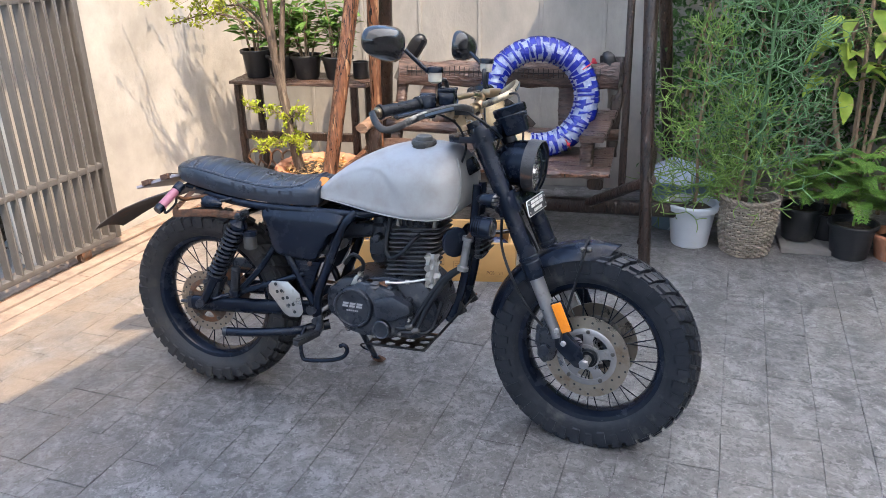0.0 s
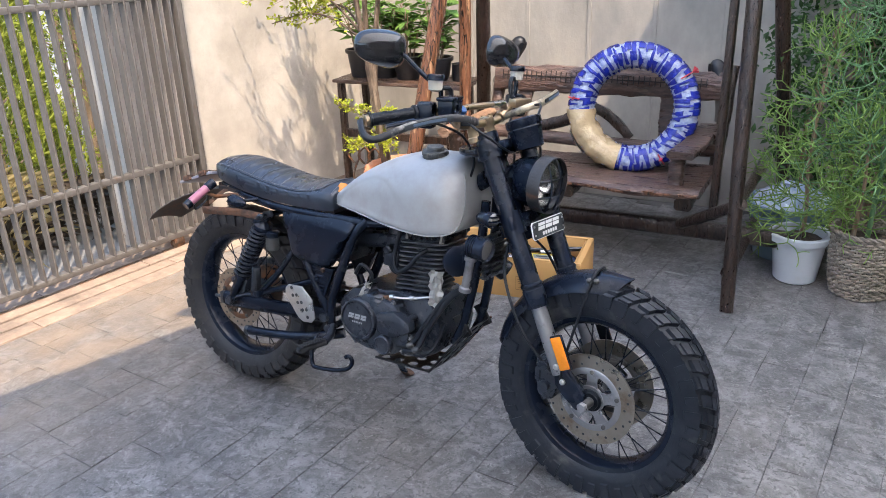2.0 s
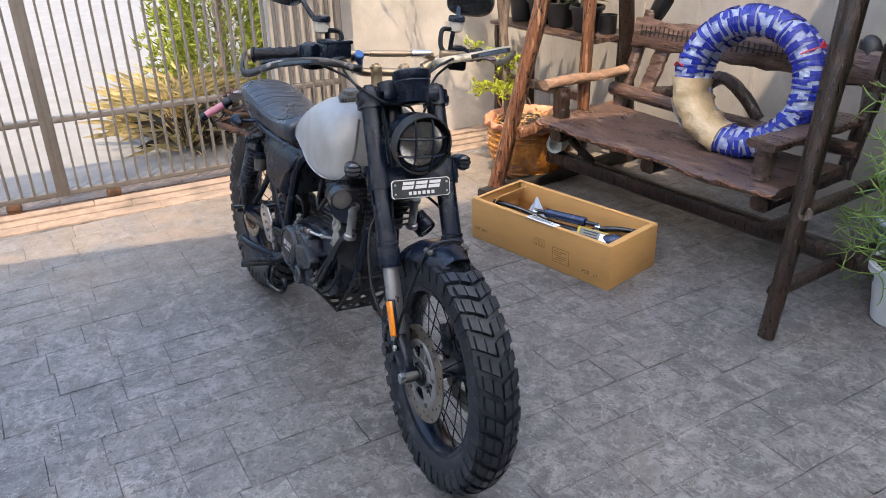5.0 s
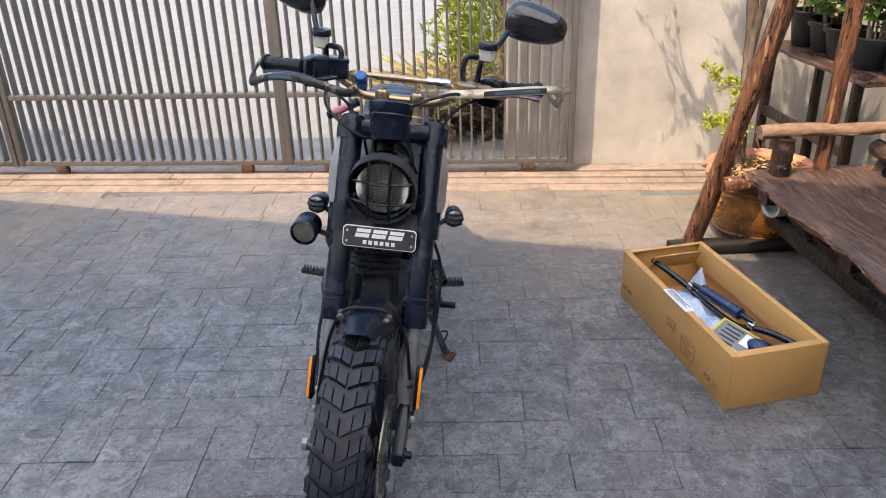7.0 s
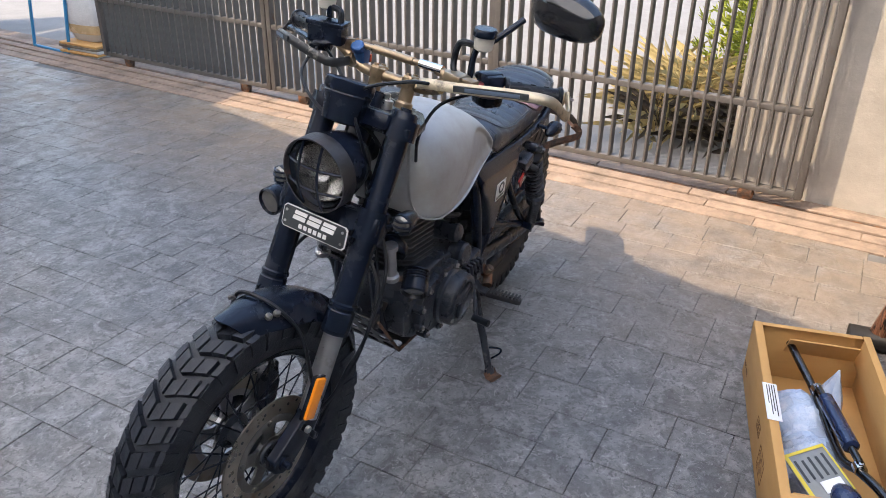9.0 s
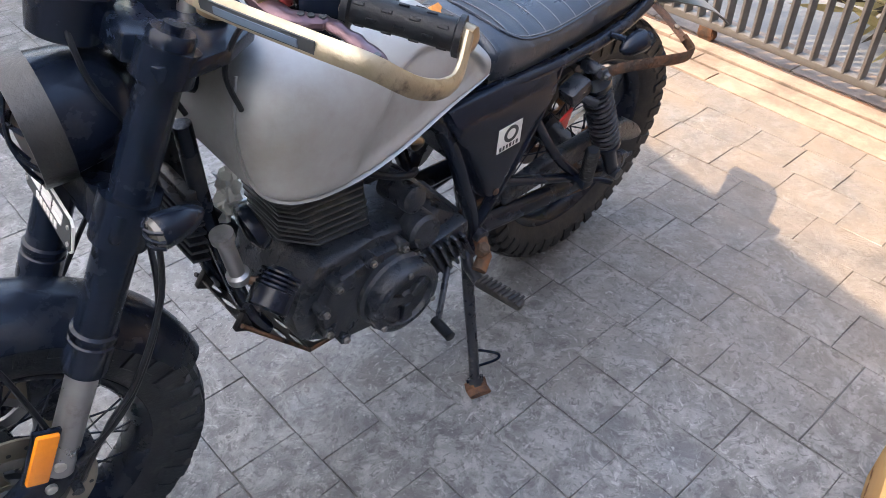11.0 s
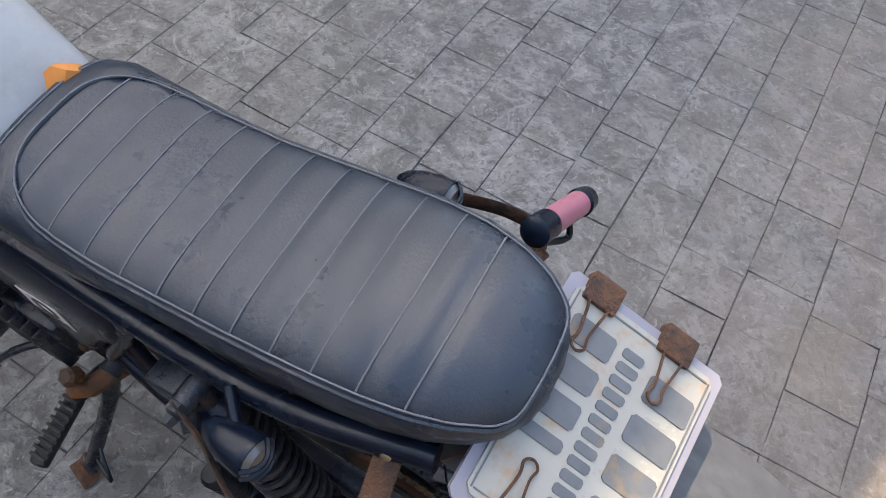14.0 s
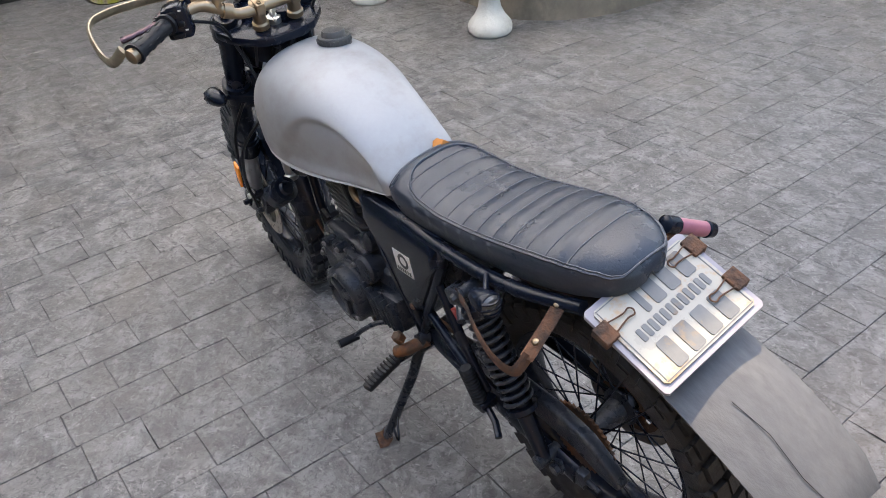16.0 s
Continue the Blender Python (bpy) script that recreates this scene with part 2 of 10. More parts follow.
def skin(bm, rings, caps=True):
    """Joins rings of equal length into one closed skin."""
    made = [[bm.verts.new(q) for q in ring] for ring in rings]
    n = len(made[0])
    for a, b in zip(made, made[1:]):
        for k in range(n):
            bm.faces.new((a[k], a[(k + 1) % n], b[(k + 1) % n], b[k]))
    if caps:
        bm.faces.new(made[0][::-1])
        bm.faces.new(made[-1])


def mesh_of(name, bm, mat, smooth=38):
    bmesh.ops.recalc_face_normals(bm, faces=bm.faces[:])
    for f in bm.faces:
        f.smooth = smooth > 0
    if smooth:
        limit = radians(smooth)
        for e in bm.edges:
            e.smooth = len(e.link_faces) == 2 and e.calc_face_angle(9) < limit
    data = bpy.data.meshes.new(name)
    bm.to_mesh(data)
    bm.free()
    data.materials.append(mat)
    return data


def part(name, bm, mat, parent, label="", smooth=38):
    ob = new(name, mesh_of(name, bm, mat, smooth))
    ob.parent = parent
    return tagged(ob, label)


def thing(name, label, category, m=None, group="", kind=""):
    ob = tagged(new(name), label, category, group, kind)
    ob.matrix_world = m or Matrix.Identity(4)
    return ob


def structure(name, bm, mat, label, category, smooth=0):
    return tagged(new(name, mesh_of(name, bm, mat, smooth)), label, category, kind="structure")


# ---- the yard ----
GATE_X, WALL_X = -2.07, -2.20
BACK = lambda x: 2.20 + 0.165 * (x + 2.2)               # the back wall runs askew

bm = bmesh.new()
put(bm, [(-2.3, -9, -0.0042), (9, -9, -0.0042), (9, 6, -0.0042), (-2.3, 6, -0.0042)], [(0, 1, 2, 3)])
floor = structure("floor", bm, M_JOINT, "yard floor of grey stamped concrete tiles with dark joints", "floor")

bm = bmesh.new()
put(bm, [(-400, -400, -0.03), (400, -400, -0.03), (400, 400, -0.03), (-400, 400, -0.03)], [(0, 1, 2, 3)])
structure("road", bm, M_STREET, "pale sunlit concrete street beyond the gate", "road")

# mortar strip with the two grooves of the gate's track
bm = bmesh.new()
box(bm, (-2.05, -3.3, -0.012), (0.50, 11.4, 0.020))
track = structure("gate_track", bm, M_TRACK, "peach-coloured mortar bed of the sliding gate's floor track", "gate track")
for x0, x1, z in ((-2.30, -2.165, 0.006), (-2.155, -2.085, 0.012), (-2.055, -1.985, 0.012), (-1.975, -1.90, 0.006), (-1.892, -1.80, 0.004)):
    y = -9.0
    while y < 2.4:
        y1 = y + random.uniform(0.5, 1.1)
        bm = bmesh.new()
        box(bm, ((x0 + x1) / 2, (y + y1) / 2, z / 2 - 0.004), (x1 - x0 + random.uniform(-0.006, 0.004), y1 - y - 0.004, z + 0.008), bevel=0.003)
        part("mortar_strip", bm, M_TRACK, track)
        y = y1
bm = bmesh.new()
box(bm, (GATE_X, -3.3, 0.002), (0.016, 11.4, 0.012))
structure("gate_rail", bm, M_STEEL, "rusty steel rail set in the gate's floor track", "rail")

bm = bmesh.new()
box(bm, (WALL_X - 0.09, 1.6, 1.2), (0.18, 2.32, 2.4), bevel=0.004)
structure("wall_west", bm, M_PLASTER, "beige plastered boundary wall, stained, in full sun", "wall")
bm = bmesh.new()
tilt = math.atan(0.165)
box(bm, (2.4, BACK(2.4) + 0.10, 1.25), (9.4, 0.18, 2.5), Matrix.Rotation(tilt, 3, "Z"))
for i in range(26):
    x = -2.1 + i * 0.36
    box(bm, (x, BACK(x) + 0.006, 1.25), (0.022, 0.012, 2.48), Matrix.Rotation(tilt, 3, "Z"), bevel=0.003)
north = structure("wall_north", bm, M_CASTWALL, "beige cast-concrete boundary wall with narrow upright ribs", "wall")

# ledge out of view, added to cast shade on the wall's upper band
bm = bmesh.new()
box(bm, (-0.8, BACK(-0.8) - 0.07, 1.60), (3.0, 0.16, 0.06), Matrix.Rotation(tilt, 3, "Z"), bevel=0.004)
part("coping_ledge", bm, M_CONCRETE, north, "unseen ledge added to shade the wall's upper band")

# out of view: walls and soffit added to limit light, roof known by its shadow
# added wall, not seen, that keeps the far end dim
bm = bmesh.new()
box(bm, (6.2, -1.5, 1.6), (0.2, 13, 3.2))
structure("wall_east", bm, M_SURROUND, "unseen wall added to close and dim the yard's far end", "wall")
# wall not seen, added; its height sets how much sky light enters
bm = bmesh.new()
box(bm, (2.0, -6.1, 1.1), (8.8, 0.2, 2.2))
structure("wall_south", bm, M_SURROUND, "unseen wall added at the yard's south end to limit sky light", "wall")
edge = lambda y: 0.105 + 0.19 * y
EAVE = -1.0                 # south of this line the unseen roof is dimmed to darken the yard
outline = [(edge(EAVE), EAVE), (4.3, EAVE), (4.3, 3.3), (edge(3.3), 3.3)]
bm = bmesh.new()
slab(bm, [(-1.85, -6.2), (4.3, -6.2), (4.3, EAVE - 0.004), (edge(EAVE), EAVE - 0.004), (edge(-3.45), -3.45), (-1.00, -3.47), (-1.85, -3.44)], 0.02, (0, 0, 3.0))
structure("ceiling_south", bm, M_ROOF_DIM, "unseen roof over the yard's south half, dimmed to darken it", "ceiling")
bm = bmesh.new()
slab(bm, outline, 0.02, (0, 0, 3.0))
# opaque slab out of view, added to darken the far end
bm2 = bmesh.new()
box(bm2, (5.35, -2.35, 2.93), (2.3, 11.4, 0.12))
structure("house_ceiling", bm2, M_SURROUND, "unseen opaque slab added to shade the yard's far end", "ceiling")
ceiling = structure("ceiling", bm, M_ROOF, "unseen roof known by its shadow, made translucent to brighten the yard", "ceiling")


def gate_leaf(y0, y1, label):
    leaf = thing("sliding_gate", label, "gate", group="leaves of the sliding gate")
    for y in (y0, y1):
        bm = bmesh.new()
        box(bm, (GATE_X, y, 0.93), (0.05, 0.032, 1.74), bevel=0.003)
        part("gate_post", bm, M_GATE, leaf)
    for z in (0.075, 0.45, 1.265, 1.79):
        bm = bmesh.new()
        box(bm, (GATE_X, (y0 + y1) / 2, z), (0.042, y1 - y0 - 0.034, 0.028), bevel=0.003)
        part("rail", bm, M_GATE, leaf)
    n = round((y1 - y0) / 0.0585)
    bm = bmesh.new()
    box(bm, (GATE_X, 0, 0.93), (0.046, 0.011, 1.69), bevel=0.002)
    bar = mesh_of("bar", bm, M_GATE, 0)
    for i in range(1, n):
        ob = new("bar", bar)
        ob.location.y = y0 + (y1 - y0) * i / n
        ob.parent = leaf
    for y in (y0 + 0.22, y1 - 0.22):
        bm = bmesh.new()
        box(bm, (GATE_X, y, 0.052), (0.04, 0.06, 0.045), bevel=0.004)
        lathe(bm, [(0.02, -0.014), (0.036, -0.012), (0.03, 0), (0.036, 0.012), (0.02, 0.014)], (GATE_X, y, 0.034), (1, 0, 0), 20)
        part("wheel", bm, M_STEEL, leaf, "rusty grooved steel wheel in its bracket")
    return leaf


gate_leaf(-0.735, 0.79, "grey-brown steel bar gate leaf on rusty wheels before the wall")
gate_leaf(-2.27, -0.765, "grey-brown steel bar gate leaf on rusty wheels in the driveway")
gate_leaf(-3.86, -2.31, "grey-brown steel bar gate leaf at the far end in shade")


# ---- the motorcycle ----
M_BLACK = material("satin_black_paint", (0.0050, 0.0085, 0.0180), (0.0095, 0.0140, 0.026), 0.23, scale=25, stain=(0.027, 0.030, 0.037), stain_scale=12, stain_at=0.69, bump=0.06, bump_scale=180)
M_CAST = material("dusty_black_casting", (0.012, 0.016, 0.025), (0.037, 0.044, 0.058), 0.31, scale=30, stain=(0.12, 0.116, 0.108), stain_scale=26, stain_at=0.68, bump=0.25, bump_scale=200)
M_FIN = material("dusty_grey_black_fins", (0.030, 0.034, 0.041), (0.060, 0.063, 0.069), 0.42, scale=30, stain=(0.13, 0.125, 0.115), stain_scale=16, stain_at=0.62, bump=0.2, bump_scale=200)
M_RUBBER = material("black_rubber", (0.007, 0.009, 0.013), (0.015, 0.017, 0.022), 0.42, scale=40, bump=0.12, bump_scale=150)
M_TYRE = material("dusty_tyre_rubber", (0.0100, 0.0130, 0.0200), (0.024, 0.028, 0.036), 0.44, scale=22, amount=0.9, stain=(0.085, 0.083, 0.080), stain_scale=14, stain_at=0.655, bump=0.2, bump_scale=130)
M_TYRE_REAR = material("muddy_tyre_rubber", (0.010, 0.011, 0.014), (0.022, 0.022, 0.024), 0.6, scale=22, amount=0.8, stain=(0.062, 0.053, 0.045), stain_scale=9, stain_at=0.635, bump=0.2, bump_scale=130)
M_SILVER = material("dusty_silver_paint", (0.352, 0.357, 0.364), (0.312, 0.316, 0.322), 0.50, metal=0.22, scale=90, amount=0.4, stain=(0.285, 0.275, 0.258), stain_scale=9, stain_at=0.60, stain_soft=0.12, rough_var=0.08, bump=0.03, bump_scale=250)
M_SEAT = material("dark_seat_vinyl", (0.021, 0.028, 0.042), (0.030, 0.038, 0.053), 0.30, scale=16, rough_var=0.05, stain=(0.042, 0.049, 0.063), stain_scale=11, stain_at=0.66, bump=0.12, bump_scale=260)
M_GLOSS = material("gloss_black_plastic", (0.010, 0.011, 0.014), rough=0.12, scale=12, stain=(0.02, 0.02, 0.022), stain_scale=8, rough_var=0.06, coat=0.4)
M_STITCH = material("grey_thread", (0.15, 0.155, 0.17), rough=0.8, scale=300)
M_ALU = material("brushed_aluminium", (0.58, 0.58, 0.57), (0.40, 0.39, 0.37), 0.35, metal=0.9, scale=40, stain=(0.25, 0.22, 0.18), stain_scale=25, stain_at=0.68)
M_GOLD = material("champagne_anodised", (0.38, 0.29, 0.19), (0.24, 0.18, 0.115), 0.36, metal=0.85, scale=30, stain=(0.22, 0.15, 0.09), stain_scale=16, stain_at=0.70)
M_BAREGUARD = material("scuffed_guard_metal", (0.45, 0.39, 0.29), (0.27, 0.225, 0.155), 0.42, metal=0.7, scale=24, amount=0.8, stain=(0.10, 0.09, 0.08), stain_scale=13, stain_at=0.60, stain_soft=0.05, bump=0.1, bump_scale=90)
M_WORNGUARD = material("worn_black_guard", (0.035, 0.036, 0.040), (0.018, 0.018, 0.020), 0.36, metal=0.3, scale=24, amount=0.8, stain=(0.34, 0.32, 0.29), stain_scale=11, stain_at=0.57, stain_soft=0.04)
M_FORK = material("grey_fork_leg", (0.34, 0.345, 0.36), (0.25, 0.25, 0.26), 0.35, metal=0.75, scale=30, stain=(0.15, 0.14, 0.13), stain_scale=20, stain_at=0.68)
M_DISC = material("worn_brake_disc", (0.36, 0.33, 0.28), (0.24, 0.20, 0.16), 0.34, metal=0.9, scale=25, stain=(0.20, 0.13, 0.08), stain_scale=14, stain_at=0.63)
M_CHROME = material("chrome", (0.72, 0.71, 0.69), (0.60, 0.58, 0.54), 0.14, metal=1.0, scale=20, rough_var=0.08)
M_DULL = material("dull_alloy", (0.105, 0.103, 0.10), (0.055, 0.054, 0.052), 0.5, metal=0.4, scale=40, stain=(0.10, 0.06, 0.035), stain_scale=24, stain_at=0.68, bump=0.2, bump_scale=160)
M_BOLT = material("steel_bolt", (0.30, 0.29, 0.28), (0.17, 0.16, 0.15), 0.36, metal=0.7, scale=60, stain=(0.16, 0.09, 0.05), stain_scale=40, stain_at=0.66)
M_SKID = material("black_steel_plate", (0.016, 0.016, 0.017), (0.036, 0.034, 0.033), 0.45, metal=0.3, scale=30, stain=(0.15, 0.065, 0.03), stain_scale=11, stain_at=0.69, stain_soft=0.04, bump=0.2, bump_scale=120)
M_RUST = material("flaking_rust", (0.17, 0.075, 0.035), (0.06, 0.035, 0.025), 0.85, scale=45, amount=1.0, stain=(0.035, 0.03, 0.028), stain_scale=20, stain_at=0.58, bump=0.6, bump_scale=140)
M_AMBER = material("amber_plastic", (0.85, 0.27, 0.015), (0.70, 0.20, 0.01), 0.2, scale=120, coat=0.3)
M_RED = material("red_plastic", (0.36, 0.022, 0.018), (0.22, 0.015, 0.012), 0.35, scale=40)
M_SMOKE = material("grey_smoked_lens", (0.11, 0.105, 0.10), (0.06, 0.06, 0.06), 0.12, scale=60, coat=0.6)
M_GLASS = material("lamp_glass", (0.95, 0.95, 0.95), rough=0.04, transmit=1.0, rough_var=0.01, amount=0.0)
M_MIRROR = material("mirror_silver", (0.86, 0.87, 0.87), rough=0.03, metal=1.0, rough_var=0.01, amount=0.0)
M_GUARD = material("scuffed_grey_mudguard", (0.115, 0.117, 0.124), (0.07, 0.072, 0.078), 0.5, scale=60, amount=0.7, stain=(0.17, 0.172, 0.178), stain_scale=9, stain_at=0.64, stretch=(0.15, 1, 1), bump=0.1, bump_scale=120)
M_UNDER = material("dark_brown_underside", (0.045, 0.032, 0.026), (0.02, 0.017, 0.016), 0.8, scale=20, stain=(0.10, 0.05, 0.03), stain_scale=12)
M_PLATE = material("white_number_plate", (0.40, 0.385, 0.34), (0.33, 0.31, 0.265), 0.3, scale=12, stain=(0.42, 0.23, 0.07), stain_scale=13, stain_at=0.62, stain_soft=0.07)
M_LILAC = material("lilac_plastic", (0.30, 0.29, 0.335), (0.24, 0.23, 0.26), 0.4, scale=20)
M_INK = material("print_and_hole_black", (0.03, 0.035, 0.04), rough=0.5)
M_PLATEINK = material("worn_plate_print", (0.12, 0.13, 0.14), (0.20, 0.20, 0.20), 0.5, scale=50, stain=(0.30, 0.20, 0.10), stain_scale=30, stain_at=0.68)
M_PINK = material("pink_label", (0.40, 0.15, 0.20), (0.24, 0.09, 0.13), 0.35, scale=40)
M_WHITE = material("white_print", (0.72, 0.72, 0.71), (0.62, 0.62, 0.61), 0.45, scale=40)
M_GREYPRINT = material("grey_print", (0.36, 0.365, 0.37), (0.26, 0.265, 0.27), 0.5, scale=40)
M_PAPER = material("crumpled_foil_label", (0.62, 0.61, 0.58), (0.42, 0.40, 0.37), 0.4, scale=30, metal=0.2)
M_BLUE = material("blue_anodised", (0.03, 0.09, 0.24), (0.02, 0.06, 0.17), 0.35, metal=0.4, scale=40)
M_PLUM = material("plum_anodised_lever", (0.135, 0.085, 0.098), (0.075, 0.048, 0.055), 0.3, metal=0.8, scale=40)
M_ORANGE = material("orange_foam", (0.62, 0.24, 0.05), rough=0.8)
for m, gleam in ((M_BLACK, 0.27), (M_TYRE, 0.26), (M_RUBBER, 0.26), (M_CAST, 0.46), (M_SKID, 0.3)):
    m.node_tree.nodes["Principled BSDF"].inputs["Specular IOR Level"].default_value = gleam

bike = thing("motorcycle", "silver-tanked black scrambler motorcycle leaning on its side stand", "motorcycle", pose(0, 0, 0, 0, 0, 3.4) @ pose(0, 0, 0, -7, 0, 0))
RAKE = radians(24.5)
TURNED = Matrix.Translation((0, 0.005, 0)) @ Matrix.Rotation(radians(-1.1), 4, "X") @ Matrix.Translation((0.185, 0, 0.994)) @ Matrix.Rotation(radians(-5.5), 4, Vector((-math.sin(RAKE), 0, math.cos(RAKE)))) @ Matrix.Translation((-0.185, 0, -0.994))
TURNED_BAR = TURNED @ Matrix.Translation((0, 0, 1.03)) @ Matrix.Rotation(radians(-1.3), 4, "X") @ Matrix.Translation((0, 0, -1.03))      # the bar sits a little crooked
fork_x = lambda z: 0.228 + 0.455 * (0.994 - z)


def bike_part(name, bm, mat, label="", parent=None, turned=False, smooth=38):
    ob = part(name, bm, mat, parent or bike, label, smooth)
    if turned:
        ob.matrix_local = TURNED
    return ob


def face_to(origin, u, v):
    """The pose whose x runs along u, y along v (made square) and z out of the surface."""
    u, v = Vector(u).normalized(), Vector(v)
    n = u.cross(v).normalized()
    return Matrix.Translation(origin) @ Matrix((u, n.cross(u), n)).transposed().to_4x4()


# wheels
def wheel(name, centre, radius, width, tyre_mat, turned, label):
    bm = bmesh.new()
    rim = [(0.214, -0.036), (0.226, -0.040), (0.229, -0.033), (0.214, -0.022), (0.206, -0.008), (0.206, 0.008), (0.214, 0.022), (0.229, 0.033), (0.226, 0.040), (0.214, 0.036),
           (0.204, 0.024), (0.199, 0.0), (0.204, -0.024), (0.214, -0.036)]
    lathe(bm, rim, (0, 0, 0), (0, 1, 0), 72, False)
    whole = bike_part(name, bm, M_BLACK, label)
    whole.matrix_local = (TURNED if turned else Matrix.Identity(4)) @ Matrix.Translation(centre)
    half = width / 2
    crown = lambda y: radius - 0.011 - 0.30 * half * abs(y / half) ** 2.4
    bm = bmesh.new()
    section = [(0.222, -0.034), (0.232, -0.045), (0.252, -half * 0.97), (0.272, -half * 1.01)]
    section += [(crown(half * k / 6), half * k / 6) for k in range(-6, 7)]
    section += [(r, -y) for r, y in section[:4][::-1]] + [section[0]]
    lathe(bm, section, (0, 0, 0), (0, 1, 0), 88, False)
    rows = 42
    step = math.tau / rows

    tyre = part("tyre", bm, tyre_mat, whole, "knobbly off-road tyre, dusty and worn")

    def lug(a0, a1, y0, y1, rise, skew):
        """One tread block as a mesh of its own, at the wheel's front."""
        bm = bmesh.new()
        low, top = [], []
        for a, y in ((a0, y0), (a1, y0), (a1, y1), (a0, y1)):
            for ring, r, k in ((low, crown(min(abs(y), half)) - 0.005, 1.0), (top, crown(min(abs(y), half)) + rise, 0.93)):
                am, ym = (a0 + a1) / 2, (y0 + y1) / 2
                ang = am + (a - am) * k + skew * abs(y) / half * step
                yy = ym + (y - ym) * k
                ring.append(bm.verts.new((r * math.cos(ang), yy, r * math.sin(ang))))
        for i in range(4):
            j = (i + 1) % 4
            bm.faces.new((low[i], low[j], top[j], top[i]))
        bm.faces.new(top)
        return mesh_of("tread_block", bm, tyre_mat, 0)

    blocks = []
    for s in (-1, 1):
        shift = 0.0 if s > 0 else 0.05 * step
        blocks.append((lug(shift, shift + 0.72 * step, s * 0.0020, s * 0.45 * half, 0.013, 0.62),) * 2)
        blocks.append((lug(shift, shift + 0.72 * step, s * 0.485 * half, s * 0.85 * half, 0.013, 0.62),) * 2)
        blocks.append(tuple(lug(shift + g * step, shift + 0.70 * step, s * 0.885 * half, s * 1.06 * half, h, 0.62) for g, h in ((0.0, 0.010), (0.05, 0.005))))
    for s in (-1, 1):
        def side_lug(a0, a1, r0, out_by):
            """A radial lug on the tyre's shoulder."""
            bm = bmesh.new()
            r1 = crown(half) + 0.004
            ring = [bm.verts.new((r * math.cos(a), s * y, r * math.sin(a))) for r, y in ((r0, half * 0.985), (r1, half * 0.94), (r1, half + out_by), (r0 + 0.004, half + out_by * 0.55)) for a in (a0, a1)]
            for q in ((0, 1, 3, 2), (2, 3, 5, 4), (4, 5, 7, 6), (6, 7, 1, 0), (0, 2, 4, 6), (1, 7, 5, 3)):
                bm.faces.new([ring[k] for k in q])
            bmesh.ops.recalc_face_normals(bm, faces=bm.faces[:])
            return mesh_of("tread_block", bm, tyre_mat, 0)

        at0 = 0.62 * step * 1.0
        blocks.append((side_lug(at0 + 0.08 * step, at0 + 0.66 * step, 0.256, 0.0060), side_lug(at0 + 0.14 * step, at0 + 0.60 * step, 0.264, 0.0045)))
    for i in range(rows):
        for pair in blocks:
            ob = new("tread_block", pair[i % 2])
            ob.parent = whole
            ob.matrix_local = Matrix.Rotation(-i * step, 4, "Y")
    bm = bmesh.new()
    lathe(bm, [(0.012, -0.075), (0.030, -0.072), (0.034, -0.050), (0.042, -0.046), (0.042, -0.040), (0.026, -0.034), (0.024, 0.034), (0.042, 0.040), (0.042, 0.046),
               (0.034, 0.050), (0.030, 0.072), (0.012, 0.075)], (0, 0, 0), (0, 1, 0), 30)
    part("hub", bm, M_CAST, whole)
    for s in (-1, 1):
        bm = bmesh.new()
        bend = 0.34
        tube(bm, [(0.038, s * 0.043, 0), (0.20 * math.cos(bend), s * 0.006, 0.20 * math.sin(bend))], 0.0019, 6)
        one = mesh_of("spoke", bm, M_BLACK)
        bm = bmesh.new()
        tube(bm, [(0.038, s * 0.043, 0), (0.20 * math.cos(bend), s * 0.006, -0.20 * math.sin(bend))], 0.0019, 6)
        two = mesh_of("spoke", bm, M_BLACK)
        for i in range(18):
            ob = new("spoke", one if i % 2 else two)
            ob.parent = whole
            ob.matrix_local = Matrix.Rotation(i * math.tau / 18 + (0.17 if s > 0 else 0), 4, "Y")
    return whole


